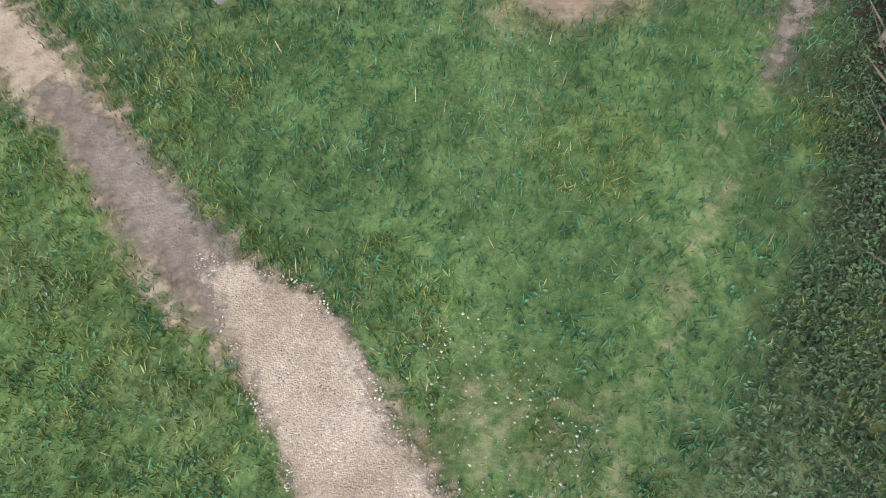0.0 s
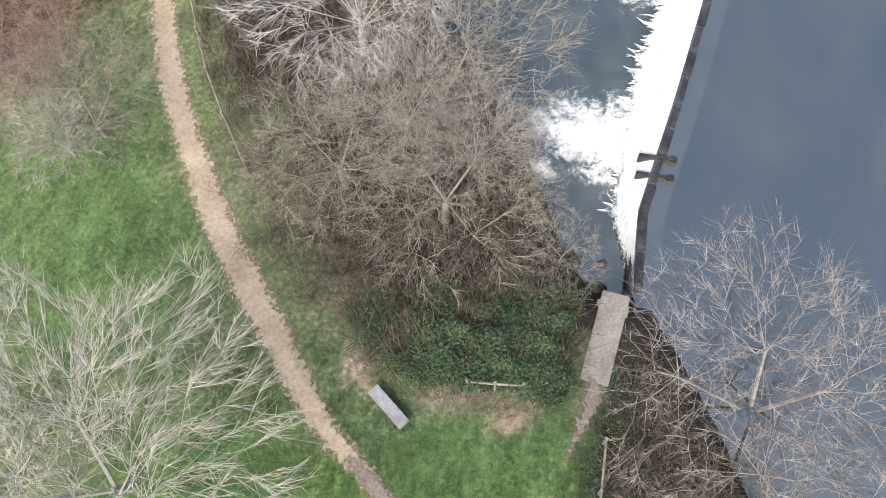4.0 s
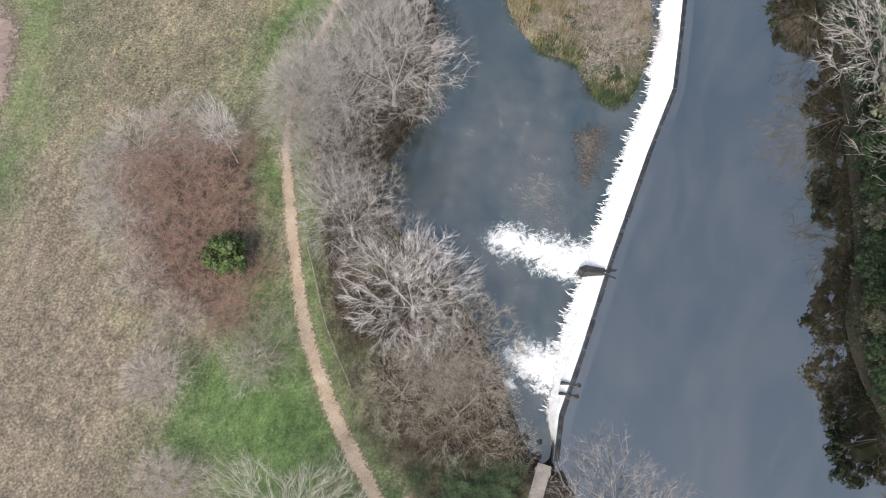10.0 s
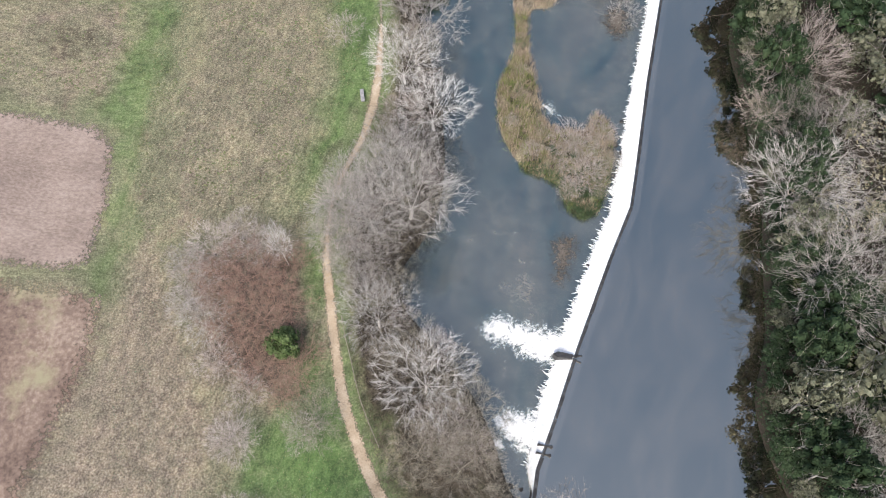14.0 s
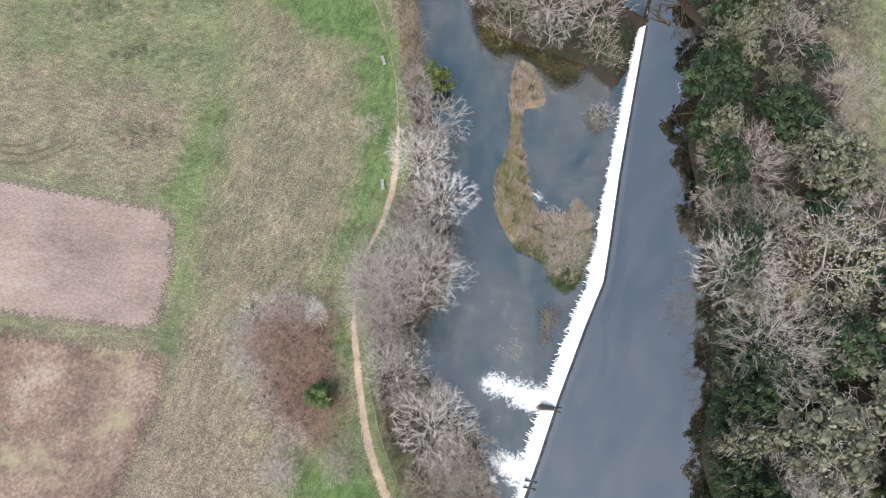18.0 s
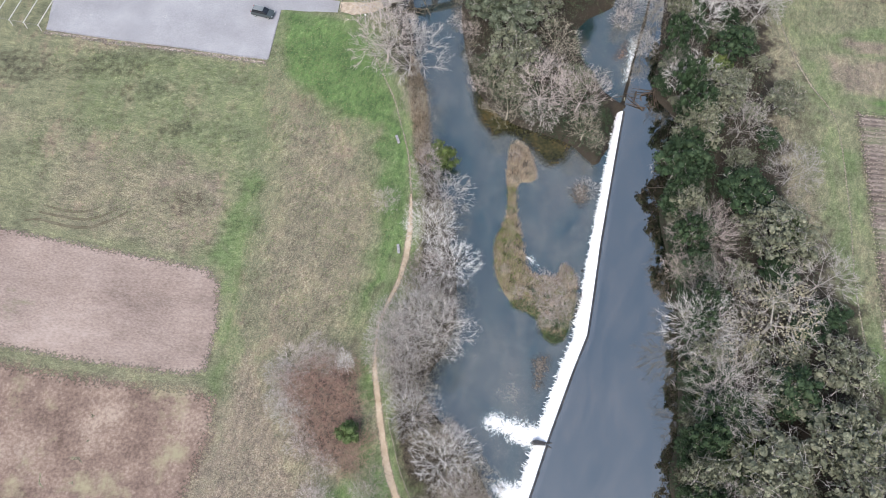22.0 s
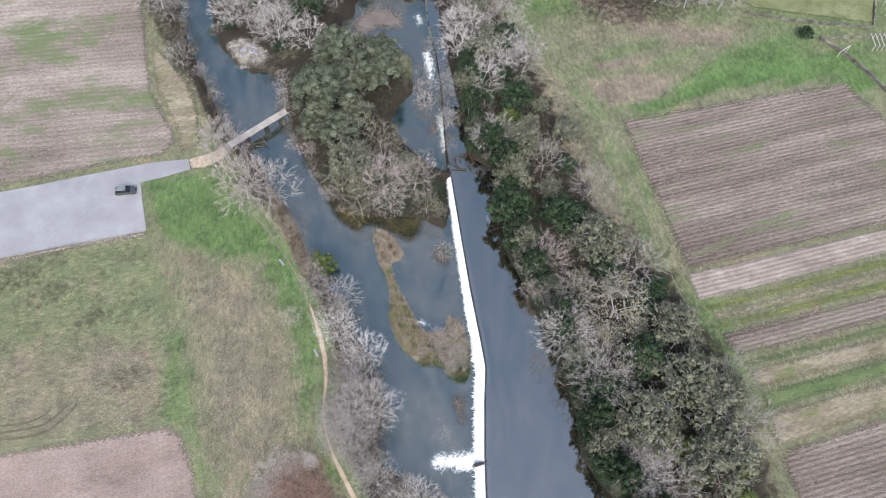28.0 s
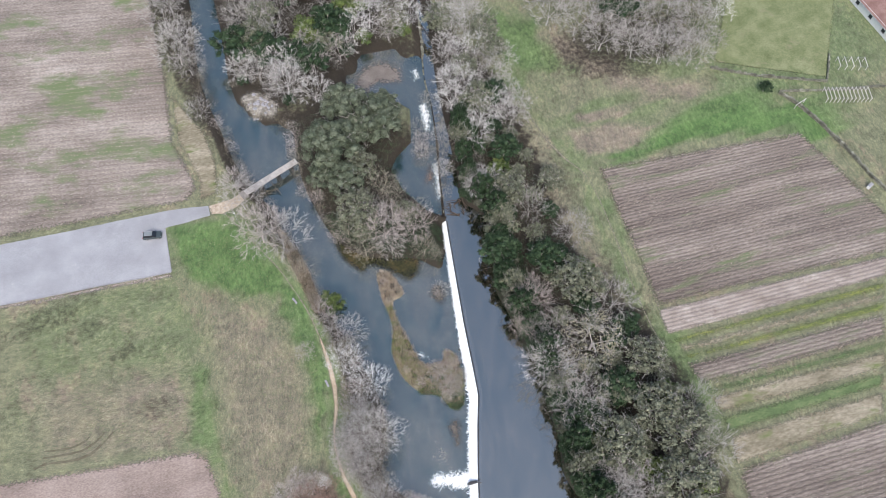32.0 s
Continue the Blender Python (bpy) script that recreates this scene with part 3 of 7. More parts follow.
ISLAND = [(8.6, 79.0), (7.6, 73.0), (7.6, 68.0), (7.2, 63.5), (5.2, 58.5), (5.0, 53.4), (6.2, 49.6), (8.0, 46.6), (11.6, 44.6), (12.6, 41.4), (15.4, 40.2), (17.8, 45.0), (19.0, 51.5), (16.8, 55.0), (15.2, 52.6), (11.6, 53.0), (10.2, 60.0), (9.6, 66.0), (10.4, 70.0), (13.4, 70.8), (11.8, 78.0)]
LOWER_POLY = [*curve_through(WEST_BANK, 2.0), *curve_through(CHANNEL_EAST, 2.0), *[Vector((*p, 0)) for p in reversed(CREST)]]
UPPER_POLY = [*[Vector((*p, 0)) for p in CREST], *[Vector((*p, 0)) for p in WALL_NORTH[1:]], *curve_through(EAST_BANK, 2.0), *curve_through(UPPER_WEST, 2.0)]
POOL_POLY = [(24.0, 128.0), (20.0, 138.0), (28.0, 145.0), (37.0, 144.0), (43.9, 138.0), (41.9, 130.0), (40.0, 121.0), (37.0, 110.0), (32.4, 96.0), (29.8, 87.0), (26.5, 90.0), (22.8, 98.0), (21.8, 105.5), (25.0, 109.0), (30.0, 112.0), (33.4, 122.0), (30.0, 127.0)]
ISLAND_POLY = curve_through([*ISLAND, ISLAND[0]], 1.2)
PATH_LINE = [(5.0, -14.0), (2.6, -6.0), (1.0, -1.2), (0.1, 0.7), (-0.5, 1.4), (-1.4, 2.3), (-2.5, 3.7), (-3.6, 4.9), (-4.6, 6.4), (-6.0, 8.9), (-7.5, 11.6), (-8.7, 14.2), (-9.95, 17.2), (-11.0, 20.4), (-11.75, 24.0), (-12.35, 27.4), (-12.9, 31.0), (-13.5, 36.0), (-13.3, 42.0),
             (-12.2, 45.6), (-10.4, 50.0), (-9.3, 54.5), (-8.8, 60.0), (-8.7, 66.6), (-9.3, 73.5), (-10.6, 80.0), (-12.4, 87.0), (-14.4, 92.2), (-17.4, 99.5), (-19.6, 104.8), (-21.5, 108.5)]
TRAIL_LINE = [(5.2, 6.4), (4.6, 4.6), (3.4, 2.4), (2.7, 1.2), (2.3, 0.2), (1.6, -1.4)]


def height(xy, fine=False):
    """The ground's height: gently uneven land, banks falling to the bed of the river."""
    z = 0.06 * waves(xy, 9.0, 3) + 0.10 * waves(xy, 30.0, 4)
    wet = signed_distance(xy, LOWER_POLY)
    s = np.clip((1.2 - wet) / 2.4, 0, 1)
    s = s * s * (3 - 2 * s)
    z = z * (1 - s) + s * -3.3
    up = signed_distance(xy, UPPER_POLY)
    s2 = np.clip((0.3 - up) / 2.0, 0, 1)
    s2 = s2 * s2 * (3 - 2 * s2)
    z = np.minimum(z, 0.0 * (1 - s2) + s2 * -2.6 + (1 - s2) * z)
    pool = signed_distance(xy, POOL_POLY)
    s3 = np.clip((0.8 - pool) / 2.0, 0, 1)
    z = np.minimum(z, z * (1 - s3) + s3 * -2.8)
    isle = signed_distance(xy, ISLAND_POLY)
    s4 = np.clip((0.5 - isle) / 1.2, 0, 1)
    z = np.where(s4 > 0, np.maximum(z, -3.3 + s4 * (1.75 + 0.15 * waves(xy, 4.0, 9))), z)
    return z


def level(x, y):
    return float(height(np.array([[x, y]], float))[0])


def steps(fine_lo, fine_hi, step, lo, hi):
    out = list(np.arange(fine_lo, fine_hi + 1e-6, step))
    s = step
    while out[-1] < hi:
        s = min(s * 1.25, 60)
        out.append(out[-1] + s)
    s = step
    while out[0] > lo:
        s = min(s * 1.25, 60)
        out.insert(0, out[0] - s)
    return np.array(out)


# zones of the meadow: centre, half widths, weight
LUSH = [(-12, 12, 5, 7, 0.8), (-6, 1, 9, 6, 1.0), (1.5, 3.5, 6, 4.5, 1.0), (-14.6, 30, 1.5, 9, 0.9), (64, 30, 6, 14, 0.6), (68, 116, 10, 12, 0.6), (110, 92, 24, 3, 0.8), (88, 86, 14, 1.4, 0.7), (145, 104, 30, 20, 0.5), (63, 62, 3, 26, 0.45), (78, 104, 8, 3, 0.5)]
STRAW = [(0.6, 6.0, 1.9, 0.36, 0.9), (-2.7, 7.2, 0.6, 0.8, 1.0), (2.5, 5.3, 0.9, 0.5, 0.8), (-21, 29, 6, 9, 0.95), (9, 50, 6, 7, 0.5), (10, 74, 4, 5, 0.8), (-34, 6, 13, 12, 0.62), (-24, 20, 5, 8, 0.5), (-46, 82, 3, 1.2, 0.3), (63, 92, 2, 10, 0.45), (66, 66, 1.6, 14, 0.4), (98, 95, 7, 2, 0.4), (-90, 80, 12, 3, 0.5), (84, 101, 8, 1.6, 0.6)]
# plots of the meadow: outline, softness of the edge, weight
LUSH_PLOTS = [([(72.1, 92.0), (90.9, 89.8), (111.4, 92.2), (128.9, 88.7), (134.5, 78.3), (136.6, 63.6), (125.7, 78.6), (99.8, 84.4), (77.3, 86.2)], 1.5, 1.0), ([(64.9, 146.3), (78.7, 141.2), (79.2, 127.0), (86.3, 113.3), (65.9, 120.9), (64.3, 132.6)], 3.0, 0.7),
              ([(67.0, 101.8), (65.4, 85.1), (70.3, 75.9), (68.3, 57.6), (63.2, 59.5), (62.3, 78.9), (61.7, 94.0)], 2.5, 0.55), ([(58, 84), (70, 100), (84, 128), (128, 100), (126, 84), (74, 88)], 4.0, 0.42),
              ([(-38, 71), (-33.7, 69), (-35.6, 52.6), (-35.4, 44), (-32.5, 37), (-35.5, 29.8), (-40, 28), (-38.3, 34), (-36.8, 43), (-38.4, 50.5), (-42, 52.6), (-40.2, 56)], 2.6, 0.58),
              ([(-34.2, 108), (-17.5, 104), (-12.5, 88), (-8, 76.5), (-8, 66), (-12, 69.6), (-14.5, 80), (-22, 83), (-29, 88), (-34.5, 96)], 4.0, 0.88),
              ([(-12.2, 85), (-9, 78), (-8.5, 66), (-9, 60.7), (-11.5, 52.7), (-14.6, 45), (-18, 43), (-13.6, 60), (-15, 76)], 3.0, 0.75),
              ([(-20.7, 18.3), (-16, 19.6), (-10.8, 15.8), (-8, 9), (-21, 10)], 2.5, 0.9),
              ([(-68, 97), (-36.6, 94.5), (-33, 75), (-38, 72), (-47.7, 75), (-70, 80)], 2.0, 0.3)]
STRAW_PLOTS = [([(54, 118), (62, 112), (65, 96), (66, 84), (63, 62), (61, 48), (57, 48), (54, 62), (53, 90)], 3.0, 0.45), ([(-34, 44), (-30, 34), (-22, 18), (-24, -6), (-62, -10), (-44, 6), (-37, 24)], 5.0, 0.8), ([(69, 99), (82.8, 97.5), (93, 92.6), (88, 87.6), (69.8, 89.6)], 2.5, 0.85), ([(84, 134), (89, 121), (98, 109), (112, 101), (108, 96.5), (93, 103), (82, 116), (76, 132)], 3.0, 0.9),
               ([(66.8, 122.8), (87.8, 116.0), (91.7, 106.9), (67.9, 103.5), (61.0, 110.1)], 2.5, 0.45), ([(74.3, 103.1), (89.9, 100.3), (90.4, 98.0), (74.5, 100.0)], 1.0, 0.9), ([(55.3, 90.7), (59.2, 85.6), (56.9, 62.0), (53.1, 63.4)], 1.5, 0.6),
               ([(-70.6, 76.5), (-47.8, 72), (-40.6, 69), (-40.8, 57), (-46, 54.5), (-72, 61)], 2.2, 0.48),
               ([(-31, 84), (-22, 80), (-16, 69), (-15, 58), (-17, 46), (-20, 41), (-32, 36), (-33.6, 50), (-31.6, 68)], 5.0, 0.55),
               ([(-57, 34), (-39.6, 32), (-37.4, 28), (-29.9, 34), (-25.9, 24), (-20, 17.7), (-22, 10), (-30, -10), (-60, -10)], 4.0, 0.62)]
# fallen leaves and dark patches; under trees these also paint in the shade
LITTER_AND_SHADE = [(-50.6, 79, 3.4, 2.3, 0.46), (-66, 93, 12, 3.2, 0.42), (-82, 92, 9, 4, 0.45), (-57, 88, 8, 2.2, 0.36), (-47, 64, 4.4, 3.6, 0.42), (-62, 96, 16, 2, 0.3), (-6, 24, 6, 8, 0.8), (-9, 38, 6, 9, 0.7), (-5, 62, 4.5, 20, 0.7), (0, 15, 5, 5, 0.9), (7.6, 2, 2.7, 7, 1.05), (44, 30, 16, 34, 1.4), (44, 70, 10, 30, 1.4), (14, 105, 14, 26, 1.4), (50, 110, 8, 30, 1.2),
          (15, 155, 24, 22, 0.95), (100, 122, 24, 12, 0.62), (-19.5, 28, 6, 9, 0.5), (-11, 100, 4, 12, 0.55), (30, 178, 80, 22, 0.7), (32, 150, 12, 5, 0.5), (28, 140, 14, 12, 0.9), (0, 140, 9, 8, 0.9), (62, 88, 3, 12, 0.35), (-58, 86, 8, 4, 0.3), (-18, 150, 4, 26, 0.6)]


def blotches(xy, rows, seed):
    w = np.zeros(len(xy))
    drift = np.stack([waves(xy, 7.0, seed), waves(xy, 7.0, seed + 1)], 1)
    for cx, cy, rx, ry, k in rows:
        wob = xy + min(2.0, 0.3 * min(rx, ry)) * drift
        d = np.sqrt(((wob[:, 0] - cx) / rx) ** 2 + ((wob[:, 1] - cy) / ry) ** 2)
        w = np.maximum(w, k * np.clip(1.6 - d, 0, 1))
    return w


def plots(xy, rows, seed):
    w = np.zeros(len(xy))
    wob = xy + 1.1 * np.stack([waves(xy, 6.0, seed), waves(xy, 6.0, seed + 1)], 1)
    for outline, soft, k in rows:
        w = np.maximum(w, k * np.clip(0.5 - signed_distance(wob, outline) / soft, 0, 1))
    return w


def build_ground():
    xs = steps(-42, 66, 0.6, -900, 900)
    ys = steps(-10, 118, 0.6, -900, 1100)
    gx, gy = np.meshgrid(xs, ys)
    xy = np.stack([gx.ravel(), gy.ravel()], 1)
    z = height(xy)
    nx, ny = len(xs), len(ys)
    idx = np.arange(nx * ny).reshape(ny, nx)
    faces = np.stack([idx[:-1, :-1].ravel(), idx[:-1, 1:].ravel(), idx[1:, 1:].ravel(), idx[1:, :-1].ravel()], 1)
    me = mesh_of("ground", np.column_stack([xy, z]).tolist(), faces.tolist(), GROUND, True)
    lush = np.maximum(blotches(xy, LUSH, 21), plots(xy, LUSH_PLOTS, 23))
    near = line_distance(xy, PATH_LINE)
    lush = np.maximum(lush, 0.5 * np.clip(1.9 - near / 1.4, 0, 1))
    ring = np.sqrt(((xy[:, 0] + 47) / 5.2) ** 2 + ((xy[:, 1] - 64) / 4.6) ** 2)
    straw = np.maximum(np.maximum(blotches(xy, STRAW, 51), plots(xy, STRAW_PLOTS, 53)), 0.85 * np.clip(0.7 + 0.5 * waves(xy, 5.0, 77), 0, 1) * np.exp(-((ring - 1.05) / 0.36) ** 2))
    litter_and_shade = blotches(xy, LITTER_AND_SHADE, 31) * np.clip((near - 1.4) / 1.5, 0, 1)
    # the banks take the same leaf colour with its painted-in shade
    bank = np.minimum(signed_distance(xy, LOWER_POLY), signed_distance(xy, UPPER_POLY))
    litter_and_shade = np.maximum(litter_and_shade, np.clip(1.5 - bank / 2.5, 0, 1))
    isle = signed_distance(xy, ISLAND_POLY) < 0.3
    litter_and_shade = np.where(isle, 0.36 + 0.4 * waves(xy, 3.0, 61), litter_and_shade)
    trail = line_distance(xy, TRAIL_LINE)
    worn = np.maximum(np.clip(1.25 - near / 0.6, 0, 1) * 0.6 * np.clip((70 - xy[:, 1]) / 8, 0, 1), np.clip(1.2 - trail / 0.26, 0, 0.40))
    worn = np.maximum(worn, 0.75 * np.exp(-(((xy[:, 0] - 5.0) / 0.35) ** 2 + ((xy[:, 1] - 5.6) / 1.0) ** 2)))
    worn = np.maximum(worn, 0.8 * np.exp(-(((xy[:, 0] - 2.4) / 1.0) ** 2 + ((xy[:, 1] - 5.2) / 0.6) ** 2)))
    worn = np.maximum(worn, 0.9 * np.exp(-(((xy[:, 0] + 2.3) / 0.5) ** 2 + ((xy[:, 1] - 6.5) / 0.5) ** 2)))
    worn = np.maximum(worn, 0.55 * np.exp(-(((xy[:, 0] - 1.45) / 0.55) ** 2 + ((xy[:, 1] - 0.55) / 0.8) ** 2)))
    mown = np.clip((-35 - xy[:, 0]) / 3, 0, 1)
    for name, w in (("mown", mown), ("lush", lush), ("straw", straw), ("litter_and_shade", litter_and_shade), ("worn", worn)):
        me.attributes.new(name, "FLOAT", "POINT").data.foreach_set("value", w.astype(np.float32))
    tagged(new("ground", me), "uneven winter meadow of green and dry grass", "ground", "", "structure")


build_ground()


from mathutils.geometry import delaunay_2d_cdt  # noqa: E402


def sheet(name, outline, material, cell=1.0, off=0.02, ragged=0.2, ridge=None, z=None, seed=1, relief=0.0, smooth=True):
    """A sheet over the ground inside an outline, with an uneven edge; ridge: (direction in degrees, spacing, height) of furrows."""
    r = random.Random(seed)
    edge = []
    n = len(outline)
    for i in range(n):
        a, b = Vector((*outline[i][:2], 0)), Vector((*outline[(i + 1) % n][:2], 0))
        k = max(1, int((b - a).length / max(cell * 0.8, 0.25)))
        for j in range(k):
            p = a.lerp(b, j / k)
            edge.append((p.x + r.uniform(-ragged, ragged), p.y + r.uniform(-ragged, ragged)))
    e = np.array(edge)
    ang = radians(ridge[0]) if ridge else 0.0
    u, v = np.array([math.cos(ang), math.sin(ang)]), np.array([-math.sin(ang), math.cos(ang)])
    su, sv = (cell * 1.5, ridge[1] / 2) if ridge else (cell, cell)
    lo, hi = np.stack([e @ u, e @ v], 1).min(0), np.stack([e @ u, e @ v], 1).max(0)
    a, b = np.meshgrid(np.arange(lo[0], hi[0], su), np.arange(np.floor(lo[1] / sv) * sv, hi[1], sv))
    a, b = a.ravel(), b.ravel()
    inner = a[:, None] * u + b[:, None] * v
    if not ridge:
        inner += np.random.RandomState(seed).uniform(-0.3 * cell, 0.3 * cell, inner.shape)
    inner = inner[signed_distance(inner, edge) < -0.35 * min(su, sv)]
    pts = [Vector(p) for p in [*edge, *map(tuple, inner)]]
    out = delaunay_2d_cdt(pts, [], [list(range(len(edge)))], 1, 1e-4)
    xy = np.array([(p.x, p.y) for p in out[0]])
    zz = height(xy) + off if z is None else np.full(len(xy), float(z))
    if ridge:
        row = np.round((xy @ v) / sv).astype(int)
        wob = np.random.RandomState(seed).uniform(0.4, 1.2, len(xy))
        zz = zz + np.where(row % 2 == 0, ridge[2], 0.0) * wob
    if relief:
        zz = zz + relief * np.random.RandomState(seed + 5).uniform(-1, 1, len(xy))
    me = mesh_of(name, np.column_stack([xy, zz]).tolist(), [list(f) for f in out[2]], material, smooth)
    deep = np.maximum(-signed_distance(xy, outline), 0).astype(np.float32)
    me.attributes.new("inside", "FLOAT", "POINT").data.foreach_set("value", deep)
    return new(name, me)


def ribbon(name, line, widths, material, off=0.03, seed=2, step=0.35, ragged=0.12):
    """A trodden strip along a line, with uneven edges and a slightly sunken middle."""
    pts = curve_through(line, step)
    r = random.Random(seed)
    xy, rows, half = [], 9, []
    n = len(pts)
    drift = [0.0, 0.0]
    for i, p in enumerate(pts):
        d = (pts[min(n - 1, i + 1)] - pts[max(0, i - 1)]).normalized()
        side = Vector((-d.y, d.x, 0))
        w = np.interp(i / (n - 1), [k / (len(widths) - 1) for k in range(len(widths))], widths) / 2
        drift = [0.8 * q + r.uniform(-ragged, ragged) * 0.8 for q in drift]
        for k in range(rows):
            f = 2 * k / (rows - 1) - 1
            q = p + side * (f * w + (drift[0] if f < 0 else drift[1]) * abs(f))
            xy.append((q.x, q.y))
            half.append(w)
    xy, half = np.array(xy), np.array(half)
    f = np.abs(np.tile(np.linspace(-1, 1, rows), n))
    z = height(xy) + off
    faces = [(i * rows + k, i * rows + k + 1, (i + 1) * rows + k + 1, (i + 1) * rows + k) for i in range(n - 1) for k in range(rows - 1)]
    me = mesh_of(name, np.column_stack([xy, z]).tolist(), [q[::-1] for q in faces], material, True)
    me.attributes.new("inside", "FLOAT", "POINT").data.foreach_set("value", ((1 - f) * half).astype(np.float32))
    return new(name, me)


# ---- water ----
def water(name, outline, z, material, cell, label):
    ob = sheet(name, outline, material, cell, 0, 0.0, None, z)
    return tagged(ob, label, "river", "", "structure")


water("water_upper", UPPER_POLY, UPPER, WATER_UP, 4.0, "calm slate-grey river water held back above the weir")
grown = [*[(p[0] - 1.6, p[1]) for p in WEST_BANK], *[(p[0] + 1.6, p[1] + 1.6) for p in CHANNEL_EAST], *reversed(CREST)]
water("water_lower", grown, LOWER, WATER_LOW, 4.0, "rippled blue-grey river water below the weir")
water("water_pool", POOL_POLY, -1.7, WATER_LOW, 3.0, "shallow silty pool beside the ruined weir wall")


# ---- weir ----
def offset_line(pts, d):
    """The line moved to its left by d."""
    out = []
    for i, p in enumerate(pts):
        a, b = pts[max(0, i - 1)], pts[min(len(pts) - 1, i + 1)]
        t = Vector((b[0] - a[0], b[1] - a[1])).normalized()
        out.append((p[0] - t.y * d, p[1] + t.x * d))
    return out


def polyline(pts, step):
    out = []
    for a, b in zip(pts[:-1], pts[1:]):
        a, b = Vector(a), Vector(b)
        k = max(1, int((b - a).length / step))
        out += [a.lerp(b, j / k) for j in range(k)]
    return [*out, Vector(pts[-1])]


def build_weir():
    weir = thing("weir", "long low stone weir with white water pouring over it", "weir")
    line = polyline(CREST, 0.11)
    r = random.Random(5)
    # crest: single stones in a row, dark and wet
    stones = polyline(CREST, 1.25)
    for a, b in zip(stones[:-1], stones[1:]):
        d = b - a
        ang = math.atan2(d.y, d.x)
        bm = box(d.length - 0.03, 0.34 + r.uniform(-0.03, 0.03), 1.2, (0, 0, 0), 0.04)
        ob = part("crest_stone", bm, STONE_DARK, weir)
        ob.matrix_basis = Matrix.Translation(((a.x + b.x) / 2 + 0.22 * d.normalized().y, (a.y + b.y) / 2 - 0.22 * d.normalized().x, UPPER - 0.56 + r.uniform(-0.02, 0.02))) @ Matrix.Rotation(ang, 4, "Z")
    # sunken sill just upstream
    sill = offset_line(line, -1.05)
    inner = offset_line(line, -0.4)
    verts, faces = [], []
    for (a, b), (c, d) in zip(inner, sill):
        verts += [(a, b, UPPER + 0.006), (c, d, UPPER + 0.006)]
    faces = [(2 * i, 2 * i + 1, 2 * i + 3, 2 * i + 2) for i in range(len(line) - 1)]
    part("sill_water", mesh_of("sill_water", verts, faces, WATER_SILL, True), None, weir, "shallow water over the stone sill")
    # apron of falling water
    cols = 12
    verts, faces = [], []
    nr = np.random.RandomState(4)
    edge, reach = 0.0, []
    n = len(line)
    for i, p in enumerate(line):
        a, b = line[max(0, i - 1)], line[min(n - 1, i + 1)]
        t = (b - a).normalized()
        nrm = Vector((-t.y, t.x))
        s = i / (n - 1)
        w = np.interp(s, [0, 0.015, 0.03, 0.06, 0.12, 0.45, 0.7, 1.0], [0.05, 0.1, 0.6, 1.2, 1.8, 2.0, 1.45, 1.05])
        edge = 0.8 * edge + nr.uniform(-0.14, 0.14)
        jag = min(w, 1.0) * (edge + r.uniform(-0.08, 0.12) + (r.uniform(0.1, 0.4) if r.random() < 0.2 else 0.0))
        for k in range(cols):
            f = k / (cols - 1)
            d = f * w + (jag if k == cols - 1 else jag * 0.4 if k == cols - 2 else 0)
            z = (UPPER + 0.03) * (1 - f ** 1.3) + (LOWER + 0.06) * f ** 1.3 + nr.uniform(-0.05, 0.05) * (0.4 + f)
            if k == cols - 1:
                z = LOWER - 0.02
            verts.append((p.x + nrm.x * d, p.y + nrm.y * d, z))
            reach.append((1 - f) * w + 0.02)
    for i in range(n - 1):
        for k in range(cols - 1):
            faces.append((i * cols + k, (i + 1) * cols + k, (i + 1) * cols + k + 1, i * cols + k + 1))
    # fingers of foam running out from the foot of the fall
    foot = [Vector(verts[i * cols + cols - 3]) for i in range(n)]
    for i in range(30, n - 3):
        for _ in range(2):
            if r.random() < 0.5:
                continue
            away = Vector((foot[i].x - line[i].x, foot[i].y - line[i].y, 0)).normalized()
            along = Vector((-away.y, away.x, 0))
            go = (away + along * r.gauss(0.1, 0.35)).normalized() * r.uniform(0.2, 0.75) * r.choice((0.5, 0.9, 1.5)) * (1.0 if i < 0.5 * n else 0.7)
            root = foot[i] + along * r.uniform(-0.1, 0.1)
            root.z = LOWER + 0.06
            w = r.uniform(0.03, 0.085)
            mid = root + go * 0.6 + along * r.gauss(0, 0.08)
            o = len(verts)
            verts += [tuple(root - along * w * 1.6), tuple(root + along * w * 1.6), tuple(mid + along * w), tuple(root + go), tuple(mid - along * w)]
            reach += [1.0] * 5
            faces.append((o, o + 1, o + 2, o + 3, o + 4))
    apron = mesh_of("falling_water", verts, faces, FOAM, True)
    apron.attributes.new("inside", "FLOAT", "POINT").data.foreach_set("value", np.array(reach, np.float32))
    part("falling_water", apron, None, weir, "bright white sheet of falling water")
    # masonry below
    verts, faces = [], []
    wall = polyline(CREST, 3.0)
    for q in wall:
        verts += [(q.x - 0.1, q.y + 0.05, UPPER - 0.25), (q.x - 0.1, q.y + 0.05, -3.6), (q.x + 0.35, q.y - 0.1, -3.6), (q.x + 0.35, q.y - 0.1, UPPER - 0.25)]
    for i in range(len(wall) - 1):
        for k in range(4):
            a, b = 4 * i + k, 4 * i + (k + 1) % 4
            faces.append((a, b, b + 4, a + 4))
    part("core", mesh_of("core", verts, faces, STONE_DARK), None, weir)


WATER_SILL = water_material("shallow_sill_water", (0.034, 0.032, 0.032), (0.085, 0.078, 0.074), (1.5, 0.06, 0.03), 0.06, 0.16, 5.0, 70)
build_weir()


